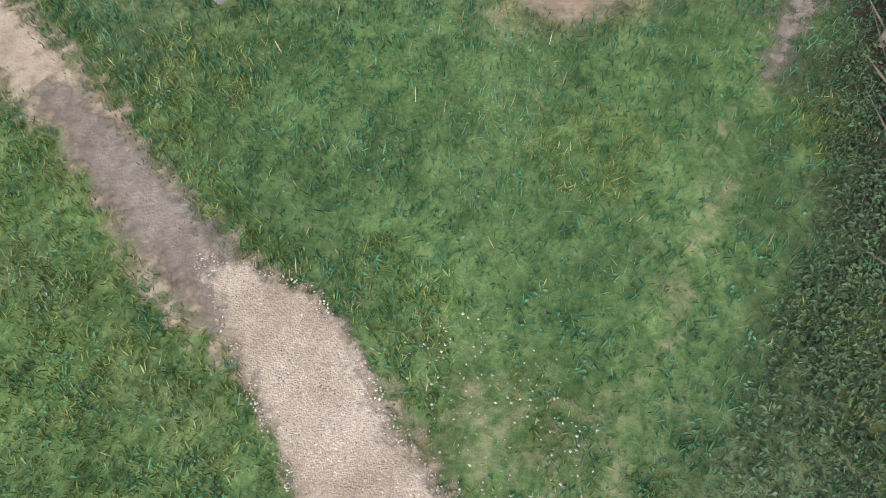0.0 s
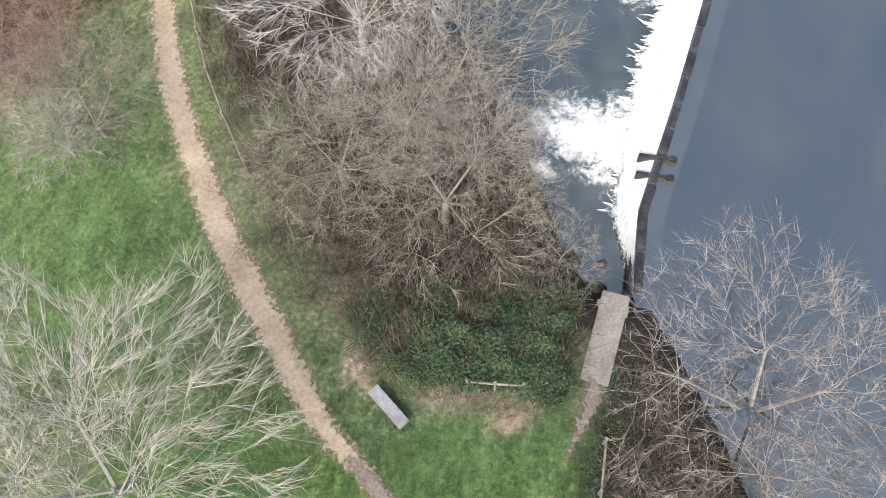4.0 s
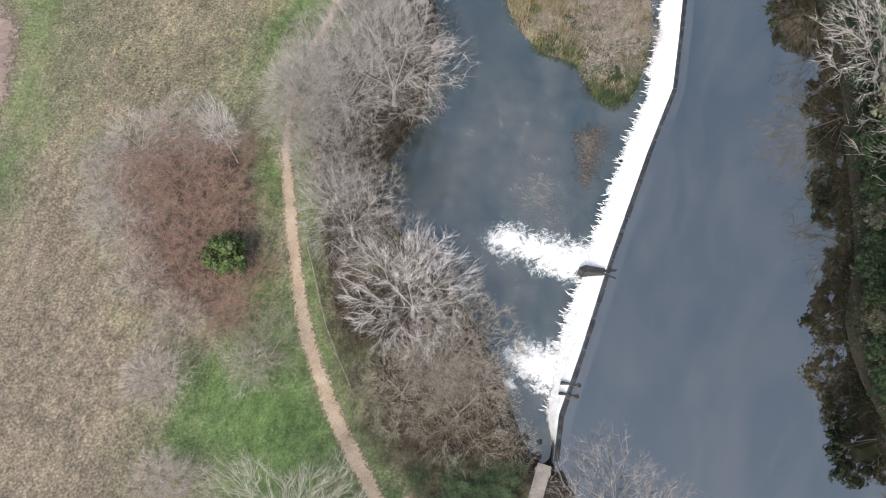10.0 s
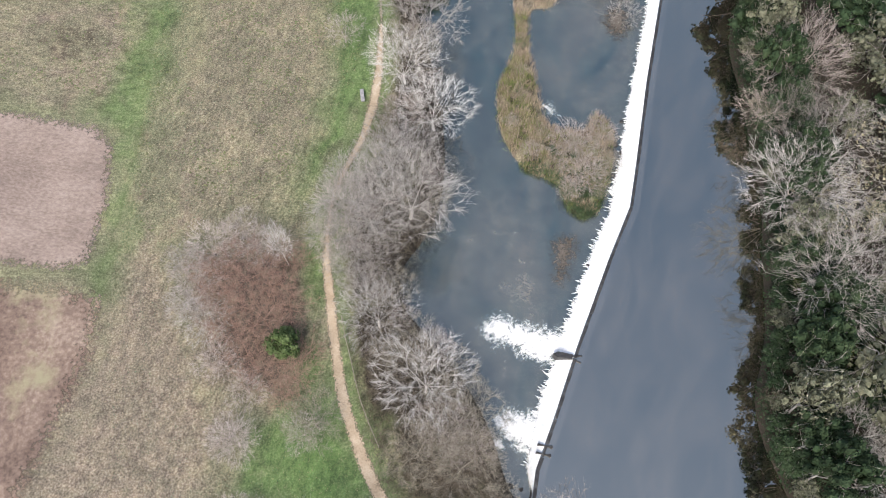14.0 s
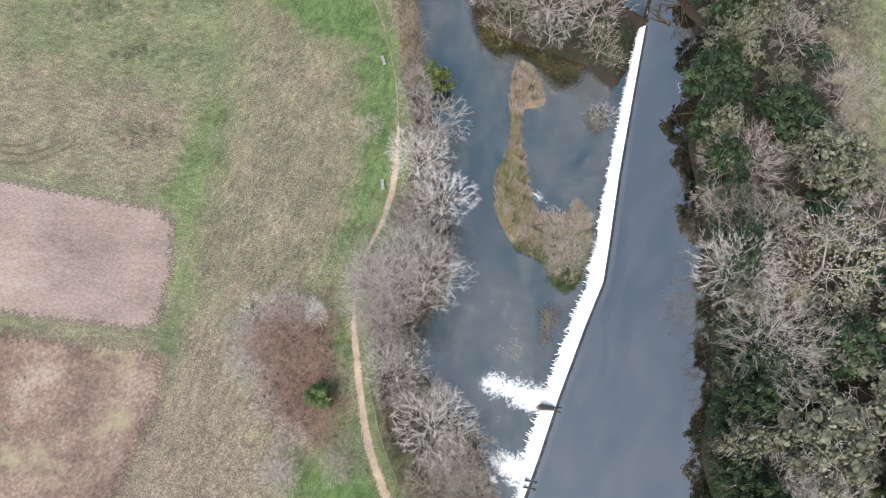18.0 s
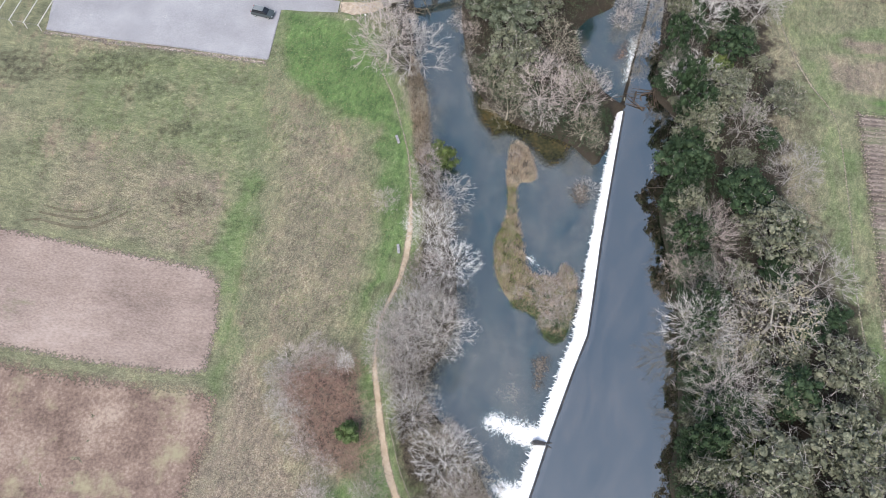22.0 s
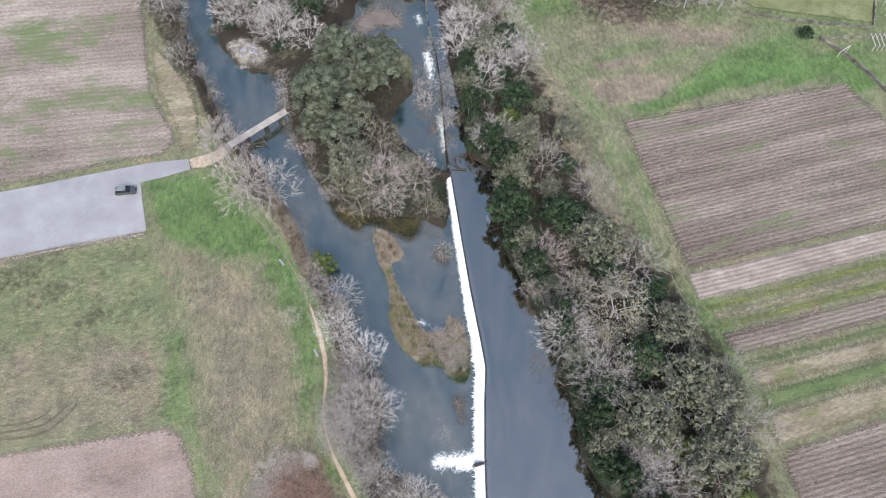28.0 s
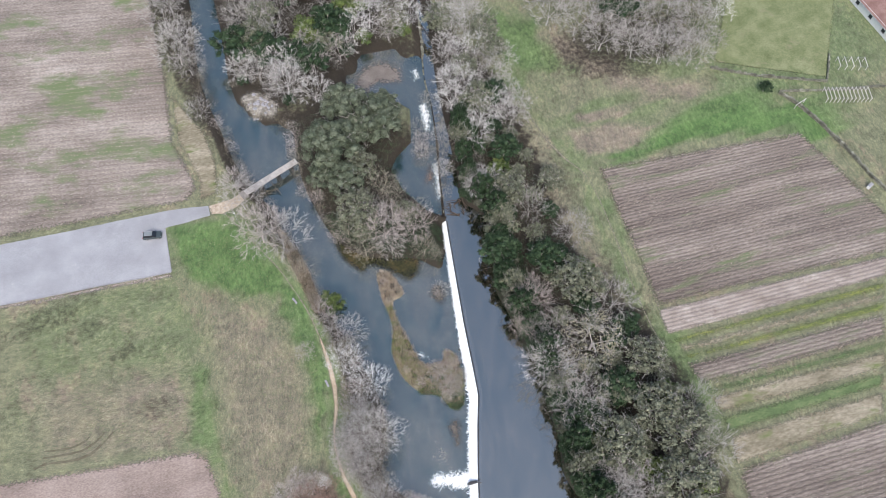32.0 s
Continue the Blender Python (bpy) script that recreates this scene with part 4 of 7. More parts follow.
def foam_patch(name, outline, seed, label, thick=0.10, margin=2.6, cell=0.2, lift=0.03, gain=0.75, base=0.55):
    """Churned foam: a lumpy sheet over the outline and a margin round it, into which it thins out."""
    e = np.array(outline)
    lo, hi = e.min(0) - margin, e.max(0) + margin
    xs, ys = np.arange(lo[0], hi[0], cell), np.arange(lo[1], hi[1], cell)
    gx, gy = np.meshgrid(xs, ys)
    xy = np.stack([gx.ravel(), gy.ravel()], 1)
    d = -signed_distance(xy, outline)
    lump = 0.5 * waves(xy, 1.6, seed) + 0.35 * waves(xy, 0.6, seed + 1)
    z = LOWER + lift + thick * np.clip(0.5 + lump * 0.5, 0, 1) * np.clip(d / 0.8 + 0.4, 0.0, 1)
    idx = np.arange(len(xy)).reshape(len(ys), len(xs))
    quads = np.stack([idx[:-1, :-1].ravel(), idx[:-1, 1:].ravel(), idx[1:, 1:].ravel(), idx[1:, :-1].ravel()], 1)
    quads = quads[(d > -margin)[quads].all(1)]
    used = np.unique(quads)
    remap = np.full(len(xy), -1)
    remap[used] = np.arange(len(used))
    me = mesh_of(name, np.column_stack([xy, z])[used].tolist(), remap[quads].tolist(), FOAM_TORN, True)
    me.attributes.new("inside", "FLOAT", "POINT").data.foreach_set("value", (gain * d + base)[used].astype(np.float32))
    return tagged(new(name, me), label, "foam", "", "stuff")


def lay(ob, label, category, kind="structure"):
    return tagged(ob, label, category, "", kind)


foam_patch("foam_plume", [(3.6, 27.8), (4.6, 29.0), (6.0, 28.0), (8.0, 27.7), (9.4, 27.2), (12.0, 27.0), (11.2, 24.6), (8.8, 24.7), (7.0, 25.6), (5.6, 26.6), (4.6, 26.5)], 41, "churning white foam plume below a weir gap", 0.22)
foam_patch("foam_plume", [(4.4, 18.2), (5.6, 18.9), (7.0, 18.4), (9.2, 18.8), (8.4, 15.6), (6.9, 15.6), (5.4, 16.8)], 47, "churning white foam plume below a weir gap", 0.2, 2.0)
foam_patch("foam_raft", [(3.6, 15.9), (4.1, 16.5), (4.7, 16.3), (5.1, 15.5), (4.4, 15.5)], 53, "small raft of still white foam on the river", 0.05, 0.7, 0.12, gain=2.0, base=0.2)
foam_patch("foam_raft", [(10.6, 55.6), (11.4, 56.3), (12.2, 55.4), (12.6, 54.0), (11.8, 54.6)], 59, "thin curl of white foam beside the reeds", 0.05, 0.8, 0.12, gain=1.0, base=0.0)
for k, rapid in enumerate(([(34.4, 112.6), (36.8, 114.0), (38.6, 119.0), (38.8, 123.0), (36.4, 122.4), (35.4, 117.5)], [(30.2, 92.4), (31.8, 92.8), (33.4, 98.0), (34.6, 103.2), (33.0, 103.2), (31.4, 98.0)], [(38.6, 131.0), (40.4, 131.6), (40.8, 135.0), (39.0, 134.6)])):
    foam_patch("cascade_foam", rapid, 61 + k, "white water spilling through the broken wall", 0.3, 0.9, lift=0.36, base=-0.1)


lay(sheet("sandbar", curve_through([(10.0, 38.0), (12.0, 39.0), (14.2, 38.5), (13.4, 35.5), (12.2, 32.6), (10.4, 32.8), (10.4, 35.5), (10.0, 38.0)], 0.6)[:-1], SAND, 0.6, 0, 0.15, None, LOWER + 0.012), "brown sandbar just under shallow water", "sandbar")
lay(sheet("sandbar", curve_through([(18.3, 69.0), (20.5, 71.2), (22.6, 70.0), (22.2, 66.6), (20.4, 65.0), (18.8, 66.8), (18.3, 69.0)], 0.6)[:-1], SAND, 0.6, 0, 0.15, None, LOWER + 0.012), "brown sandbar just under shallow water", "sandbar")
lay(sheet("weed_bed", curve_through([(1.8, 93.0), (5.4, 90.4), (9.4, 84.6), (15.0, 81.6), (20.0, 79.4), (19.4, 75.6), (15.4, 73.2), (12.6, 76.6), (8.6, 80.2), (5.6, 79.4), (3.4, 82.6), (1.8, 87.0), (1.8, 93.0)], 1.0)[:-1], WEED_BED, 1.0, 0, 0.2, None, LOWER + 0.012), "dark weedy river bed seen through clear shallow water", "river bed")
lay(sheet("silt_bank", curve_through([(28.6, 98.4), (30.4, 101.8), (32.2, 103.6), (33.0, 101.0), (31.0, 97.4), (28.6, 98.4)], 0.6)[:-1], BRACKEN, 0.6, 0, 0.2, None, -1.685), "reddish bank of silt and dead weeds beside the broken wall", "silt bank")
lay(sheet("gravel_bar", curve_through([(-8.2, 140.5), (-5.0, 142.0), (-1.0, 140.0), (1.6, 135.0), (-0.4, 130.4), (-4.0, 131.8), (-6.8, 134.0), (-8.2, 140.5)], 0.8)[:-1], PEBBLES, 0.5, 0.22, 0.1, relief=0.1), "pale stony gravel bar heaped with flood debris", "gravel bar")
lay(sheet("silt_bank", curve_through([(24.5, 130.0), (22.0, 136.0), (27.0, 141.0), (33.0, 141.0), (37.0, 136.0), (35.0, 131.0), (29.0, 132.5), (24.5, 130.0)], 1.0)[:-1], SILT, 1.0, 0, 0.3, None, -1.685), "smooth pinkish silt bank in the pool", "silt bank")

# ---- path, car park, fields ----
SOUTH_PATH = [p for p in PATH_LINE if p[1] < 67]
NORTH_PATH = [p for p in PATH_LINE if p[1] > 59]
lay(ribbon("path", SOUTH_PATH, [1.2, 1.2, 1.2, 1.2, 1.2, 1.1, 0.85, 1.3, 1.5, 1.5, 1.5, 1.45, 1.45, 1.4, 1.35, 1.3, 1.25, 1.05, 0.8, 0.75, 0.8, 1.05, 1.2, 1.35, 1.35, 1.25, 1.0, 0.7], DIRT, 0.03, 7, 0.35, 0.05), "narrow trodden sandy dirt path through grass", "path")
lay(ribbon("path", [(-3.0, 4.2), (-2.4, 3.6), (-1.5, 2.5), (-0.7, 1.6)], [0.45, 0.8, 0.85, 0.7], DAMP_DIRT, 0.045, 9, 0.2, 0.05), "damp grey-brown stretch of the dirt path", "path")
lay(ribbon("path", [(5.5, 6.6), (5.3, 5.9), (5.0, 5.2), (4.6, 4.5), (4.2, 3.8)], [0.75, 0.8, 0.6, 0.42, 0.25], DAMP_DIRT, 0.04, 19, 0.2, 0.06), "bare earth trail leading to the slab", "path")
lay(ribbon("path", NORTH_PATH, [0.5, 0.55, 0.5, 0.5], TRACK, 0.028, 8), "faint worn track through the grass", "path")
lay(sheet("gravel_patch", curve_through([(-1.25, 2.35), (-0.75, 2.2), (-0.1, 1.85), (0.35, 1.3), (0.5, 0.8), (0.95, 0.2), (1.3, -0.6), (1.2, -1.6), (0.4, -1.6), (-0.1, -0.5), (-0.35, 0.3), (-0.75, 1.1), (-1.1, 1.8), (-1.25, 2.35)], 0.25)[:-1], GRAVEL, 0.16, 0.05, 0.05, seed=12, relief=0.006), "pale pinkish gravel spread on the path", "gravel")
def pebbles(outline, count, size, seed, label):
    """Loose stones too small to pick apart, as squat eight-sided lumps."""
    r = np.random.RandomState(seed)
    q = np.array(outline)
    p = r.uniform(q.min(0), q.max(0), (count * 3, 2))
    p = p[signed_distance(p, outline) < 0.05][:count]
    n = len(p)
    s = r.uniform(*size, n)[:, None]
    c = np.column_stack([p, height(p) + 0.05])
    a = r.uniform(0, 6.283, n)
    u = np.stack([np.cos(a), np.sin(a), np.zeros(n)], 1) * s
    v = np.stack([-np.sin(a), np.cos(a), np.zeros(n)], 1) * s * r.uniform(0.5, 0.9, (n, 1))
    w = np.stack([np.zeros(n), np.zeros(n), np.ones(n)], 1) * s * 0.6
    verts = np.stack([c + u, c + v, c - u, c - v, c + w, c - w], 1).reshape(-1, 3)
    faces = [(6 * i + k, 6 * i + (k + 1) % 4, 6 * i + 4) for i in range(n) for k in range(4)]
    return tagged(new("pebbles", mesh_of("pebbles", verts.tolist(), faces, PEBBLE_GREY)), label, "pebbles", "", "stuff")


PEBBLE_GREY = mat("grey_tan_pebbles", [(0.20, 0.17, 0.14), (0.40, 0.35, 0.30), (0.62, 0.57, 0.51)], 3, 30, 0.9, 0, island=0.4)
pebbles([(-1.2, 2.2), (-0.1, 1.8), (0.5, 0.8), (1.2, -0.4), (1.2, -1.5), (0.4, -1.5), (-0.3, 0.3)], 2600, (0.006, 0.016), 201, "loose small gravel stones on the path")
pebbles([(0.6, 1.4), (1.6, 1.6), (2.2, 0.6), (1.8, -0.8), (1.2, -0.6)], 260, (0.006, 0.018), 202, "small stones scattered over bare soil")
LOT = [(-78.5, 101.6), (-36.2, 95.4), (-35.0, 107.8), (-29.5, 107.4), (-23.9, 107.4), (-23.7, 110.3), (-32.8, 112.4), (-55.0, 115.0), (-79.4, 118.0)]
lay(sheet("car_park", LOT, ASPHALT, 1.5, 0.05, 0.06), "pale grey asphalt car park with worn chalky stains", "car park")
lay(sheet("bridge_approach", [(-23.7, 107.6), (-21.0, 106.6), (-17.0, 107.4), (-13.8, 109.2), (-14.6, 111.4), (-18.0, 110.2), (-23.7, 110.2)], GRAVEL, 0.8, 0.06, 0.1), "pale trodden gravel approach to the footbridge", "path")
lay(sheet("verge", [(-79.0, 100.2), (-58.0, 97.0), (-36.0, 93.8), (-36.2, 95.4), (-58.0, 98.8), (-79.0, 101.8)], STUBBLE, 0.6, 0.04, 0.2, relief=0.04), "rough stony verge along the car park", "verge")
lay(sheet("harrowed_field", [(-150.0, 73.0), (-100.0, 64.0), (-78.8, 59.9), (-58.0, 55.6), (-41.0, 52.2), (-38.4, 49.5), (-37.6, 42.0), (-38.6, 34.2), (-42.0, 33.4), (-55.0, 34.9), (-73.2, 38.0), (-150.0, 50.0)], SOIL_PINK, 0.7, 0.12, 0.0, relief=0.02), "bare harrowed field of pinkish brown soil", "field")
lay(sheet("bracken_field", [(-150.0, 48.0), (-73.2, 37.0), (-55.0, 34.0), (-40.5, 32.6), (-36.0, 31.0), (-36.0, 24.0), (-39.0, 14.0), (-42.0, 4.0), (-50.0, -20.0), (-150.0, -30.0)], BRACKEN, 1.2, 0.12, 0.2, seed=5, relief=0.12), "rough field of reddish brown dead bracken", "field")
lay(sheet("stubble_field", [(-26.0, 112.6), (-24.6, 118.0), (-27.0, 133.0), (-24.4, 152.0), (-22.0, 184.0), (-20.0, 240.0), (-150.0, 240.0), (-150.0, 130.0), (-80.0, 119.5), (-55.0, 116.4), (-33.0, 113.6)], FIELD_NORTH, 2.6, 0.23, 0.4, seed=6), "pale pinkish stubble field with weedy green patches", "field")
lay(sheet("tan_verge", [(-25.8, 112.2), (-20.2, 112.4), (-18.4, 122.0), (-18.8, 132.0), (-22.0, 142.0), (-24.6, 150.0), (-26.6, 133.0), (-24.3, 118.0)], DRY_STRIP, 0.8, 0.25, 0.3, seed=8), "strip of mown dry grass beside the field", "verge")

lay(sheet("ploughed_field", [(71.5, 86.0), (69.1, 65.0), (66.3, 45.5), (96.0, 41.8), (128.0, 37.6), (134.0, 46.0), (131.0, 62.0), (127.5, 77.0), (100.0, 81.5), (78.0, 85.0)], SOIL_BROWN, 1.0, 0.23, 0.2, seed=11), "brown ploughed field with straight furrows", "field")
lay(sheet("stubble_strip", [(66.3, 45.2), (65.2, 38.4), (95.0, 35.2), (122.5, 32.6), (127.6, 37.3), (96.0, 41.5)], STUBBLE, 1.0, 0.24, 0.15, seed=12), "pale straw-coloured stubble strip in rows", "field")
lay(sheet("rye_strip", [(65.2, 37.6), (121.5, 31.8), (120.0, 29.8), (66.4, 35.8)], YELLOW_STRIP, 0.7, 0.25, 0.2, seed=13, relief=0.05), "yellow-green strip of young crop", "field")
lay(sheet("weedy_strip", [(66.4, 35.4), (119.8, 29.6), (118.0, 27.6), (66.6, 33.2)], DRY_STRIP, 0.7, 0.25, 0.2, seed=14, relief=0.05), "grey dry weedy strip between crops", "field")
lay(sheet("rye_strip", [(66.6, 33.0), (118.0, 27.4), (116.4, 25.2), (66.0, 31.6)], YELLOW_STRIP, 0.7, 0.25, 0.2, seed=15, relief=0.05), "yellow-green strip of young crop", "field")
lay(sheet("ploughed_strip", [(65.2, 31.4), (116.2, 25.0), (112.4, 19.4), (66.4, 24.8)], SOIL_BROWN, 0.8, 0.24, 0.15, seed=16), "narrow brown ploughed strip in rows", "field")
lay(sheet("rye_strip", [(66.4, 24.4), (112.2, 19.2), (110.8, 17.2), (66.8, 22.6)], GREEN_STRIP, 0.7, 0.25, 0.2, seed=17, relief=0.05), "green strip of young crop", "field")
lay(sheet("weedy_strip", [(66.8, 22.4), (110.8, 17.0), (107.4, 13.2), (66.6, 18.0)], DRY_STRIP, 0.7, 0.25, 0.2, seed=18, relief=0.06), "pale dry weedy strip beside the crops", "field")
lay(sheet("rye_strip", [(66.6, 17.6), (107.2, 13.0), (104.5, 10.0), (66.0, 13.6)], GREEN_STRIP, 0.7, 0.25, 0.2, seed=19, relief=0.05), "green strip of young crop", "field")
lay(sheet("fallow_strip", [(66.0, 13.2), (104.0, 9.4), (100.5, 4.4), (63.6, 7.0)], DRY_STRIP, 0.8, 0.24, 0.2, seed=20, relief=0.05), "mossy yellow-green fallow strip", "field")
lay(sheet("ploughed_field", [(63.4, 6.6), (100.2, 4.0), (130.0, 2.0), (130.0, -60.0), (56.0, -60.0), (59.0, -20.0)], SOIL_BROWN, 2.0, 0.23, 0.2, seed=21), "brown ploughed field with straight furrows", "field")
lay(sheet("lawn", [(118.0, 106.2), (145.5, 89.8), (152.0, 98.0), (166.0, 115.0), (150.0, 134.0), (138.0, 130.0)], LAWN, 1.0, 0.23, 0.15, seed=24), "enclosed green garden lawn", "lawn")


def tufts(name, p, size, lift, material, label, category, seed):
    """Small splayed tufts at the given places, joined."""
    r = np.random.RandomState(seed)
    n = len(p)
    z = height(p) + lift
    s = r.uniform(*size, n)
    turn = r.uniform(0, 6.283, n)
    verts = []
    for q in range(3):
        w = turn + q * 2.094
        verts.append(np.column_stack([p[:, 0] + np.cos(w) * s, p[:, 1] + np.sin(w) * s * 0.7, z - 0.05]))
    verts.append(np.column_stack([p + r.normal(0, 0.05, (n, 2)), z + s * 0.8]))
    verts = np.stack(verts, 1).reshape(-1, 3)
    faces = [(4 * i + q, 4 * i + (q + 1) % 3, 4 * i + 3) for i in range(n) for q in range(3)]
    return tagged(new(name, mesh_of(name, verts.tolist(), faces, material)), label, category, "", "stuff")


def stalk_rows(outline, bearing, spacing, along, seed, label, lift=0.33):
    """Cut stalks standing in rows."""
    r = np.random.RandomState(seed)
    e = np.array(outline, float)
    ang = radians(bearing)
    u, v = np.array([math.cos(ang), math.sin(ang)]), np.array([-math.sin(ang), math.cos(ang)])
    a, b = e @ u, e @ v
    ga, gb = np.meshgrid(np.arange(a.min(), a.max(), along), np.arange(b.min(), b.max(), spacing))
    ga = ga + r.uniform(-0.45, 0.45, ga.shape) * along
    gb = gb + r.normal(0, 0.13, gb.shape) + 0.12 * np.sin(ga * 0.35 + gb)
    p = ga.ravel()[:, None] * u + gb.ravel()[:, None] * v
    p = p[(signed_distance(p, outline) < -0.3) & (r.uniform(0, 1, len(p)) < 0.8 + 0.25 * waves(p, 9.0, seed))]
    return tufts("stalks", p, (0.08, 0.17), lift, STUBBLE_STALKS, label, "stubble", seed + 1)


CROP = "pale cut stalks standing in rows on the field"
stalk_rows([(71.5, 86.0), (69.1, 65.0), (66.3, 45.5), (96.0, 41.8), (128.0, 37.6), (134.0, 46.0), (131.0, 62.0), (127.5, 77.0), (100.0, 81.5), (78.0, 85.0)], RF, 0.95, 0.28, 301, CROP)
stalk_rows([(66.3, 45.2), (65.2, 38.4), (95.0, 35.2), (122.5, 32.6), (127.6, 37.3), (96.0, 41.5)], RF, 0.85, 0.26, 302, CROP)
stalk_rows([(65.2, 31.4), (116.2, 25.0), (112.4, 19.4), (66.4, 24.8)], RF, 0.95, 0.28, 303, CROP)
stalk_rows([(63.4, 6.6), (100.2, 4.0), (112.0, 3.0), (112.0, -20.0), (59.0, -20.0)], RF, 0.95, 0.3, 304, CROP)
stalk_rows([(-27.0, 114.0), (-26.0, 120.0), (-28.0, 133.0), (-26.0, 152.0), (-25.0, 170.0), (-90.0, 170.0), (-90.0, 122.5), (-55.0, 117.6), (-33.0, 114.6)], -14, 1.3, 0.45, 305, CROP)



# ---- bare trees ----
def tube(verts, faces, pts, radii, sides):
    """A tapering limb through points; ends in a tip."""
    base = len(verts)
    n = len(pts)
    for i, p in enumerate(pts):
        d = (pts[min(n - 1, i + 1)] - pts[max(0, i - 1)])
        d = d.normalized() if d.length > 1e-6 else Vector((0, 0, 1))
        x = d.orthogonal().normalized()
        y = d.cross(x)
        if i == n - 1:
            verts.append(p)
            break
        for k in range(sides):
            a = 6.2832 * k / sides
            verts.append(p + (x * math.cos(a) + y * math.sin(a)) * radii[i])
    for i in range(n - 2):
        for k in range(sides):
            a, b = base + i * sides + k, base + i * sides + (k + 1) % sides
            faces.append((a, b, b + sides, a + sides))
    tip, last = base + (n - 1) * sides, base + (n - 2) * sides
    for k in range(sides):
        faces.append((last + k, last + (k + 1) % sides, tip))


def bare_shape(seed, nodes=300, twigs=5, trunk=0.2, stem=0.014, thin=1.0, low=-0.3, fuzz=0.45, wide=0.43, core=0.35, bal=0.45, stout=0.42, spray=(0.04, 0.09), lumpy=0.2):
    """Trunk and branches of a leafless tree of height 1. Points of the crown are joined one by one to the branch that reaches them
    by the shortest way from the trunk, limbs thicken with what they carry, and fine twigs clothe their ends."""
    rng = np.random.RandomState(seed)
    r = random.Random(seed)
    tv, tf = [], []
    top = Vector((r.gauss(0, 0.015), r.gauss(0, 0.015), trunk))
    tube(tv, tf, [Vector((0, 0, -0.05)), top * 0.5, top, top + Vector((0, 0, 0.06))], [stem * 1.35, stem, stem * 0.85, 0], 7)
    k = np.arange(nodes)
    up = 1 - (1 - low) * (k + rng.uniform(0, 1, nodes)) / nodes
    az_ = 2.39996 * k + rng.uniform(-0.6, 0.6, nodes)
    flat = np.sqrt(np.maximum(0, 1 - up * up))
    way = np.stack([flat * np.cos(az_), flat * np.sin(az_), up], 1)
    ph = rng.uniform(0, 6.28, 4)
    reach = 1 + lumpy * (np.sin(3 * az_ + ph[0]) * 0.5 + np.sin(5 * az_ + ph[1] + 2 * up) * 0.4 + np.sin(7 * up + ph[2]) * 0.35)
    rho = (1 - (1 - core) * rng.uniform(0, 1, nodes) ** 1.5) * reach
    pts = np.array([0, 0, 0.5]) + way * np.array([wide, wide, 0.46]) * rho[:, None] + rng.normal(0, 0.008, (nodes, 3))
    pts[:, 2] = np.maximum(pts[:, 2], trunk * 0.7)
    pts = np.vstack([np.array(top)[None], pts])
    way = np.vstack([[[0, 0, 1.0]], way])
    n = nodes + 1
    parent, run, order = np.zeros(n, int), np.zeros(n), []
    cost = np.linalg.norm(pts - pts[0], axis=1)
    cost[0] = np.inf
    done = np.zeros(n, bool)
    done[0] = True
    for _ in range(nodes):
        i = int(np.argmin(np.where(done, np.inf, cost)))
        done[i] = True
        order.append(i)
        run[i] = run[parent[i]] + np.linalg.norm(pts[i] - pts[parent[i]])
        via = np.linalg.norm(pts - pts[i], axis=1) + bal * run[i]
        better = ~done & (via < cost)
        cost[better], parent[better] = via[better], i
    load = np.ones(n)
    for i in reversed(order):
        load[parent[i]] += load[i]
    thick = np.maximum(0.0012 * thin, np.minimum(stem * 0.7, stem * stout * (6 * load / n) ** 0.6))
    verts, faces, base = [], [], 0
    idx = np.array(order)
    for sides, rows in ((3, idx[thick[idx] < 0.0022]), (5, idx[thick[idx] >= 0.0022])):
        if not len(rows):
            continue
        a, b = pts[parent[rows]], pts[rows]
        d = (b - a) / np.maximum(np.linalg.norm(b - a, axis=1), 1e-6)[:, None]
        x = np.cross(d, np.array([0.31, 0.2, 0.93]))
        x /= np.maximum(np.linalg.norm(x, axis=1), 1e-6)[:, None]
        y = np.cross(d, x)
        ra = np.minimum(thick[parent[rows]], thick[rows] * 1.5)[:, None]
        rb = thick[rows][:, None]
        ring = []
        for end, rad in ((a, ra), (b, rb)):
            for q in range(sides):
                w = 6.28319 * q / sides
                ring.append(end + (x * math.cos(w) + y * math.sin(w)) * rad)
        verts.append(np.stack(ring, 1).reshape(-1, 3))
        for j in range(len(rows)):
            o = base + 2 * sides * j
            faces += [(o + q, o + (q + 1) % sides, o + sides + (q + 1) % sides, o + sides + q) for q in range(sides)]
        base += 2 * sides * len(rows)
    # fine twigs on the thin ends
    ends = np.repeat(idx[load[idx] <= 5], twigs)
    m = len(ends)
    a, b = pts[parent[ends]], pts[ends]
    root = a + (b - a) * rng.uniform(0.15, 1.0, (m, 1))
    d = (b - a) / np.maximum(np.linalg.norm(b - a, axis=1), 1e-6)[:, None]
    go = 0.55 * way[ends] + 0.6 * d + rng.normal(0, fuzz, (m, 3))
    go /= np.linalg.norm(go, axis=1)[:, None]
    ln = rng.uniform(*spray, (m, 1))
    tip = root + go * ln
    go2 = go + rng.normal(0, 0.5, (m, 3))
    root2 = root + (tip - root) * rng.uniform(0.2, 0.7, (m, 1))
    tip2 = root2 + go2 / np.linalg.norm(go2, axis=1)[:, None] * ln * rng.uniform(0.4, 0.75, (m, 1))
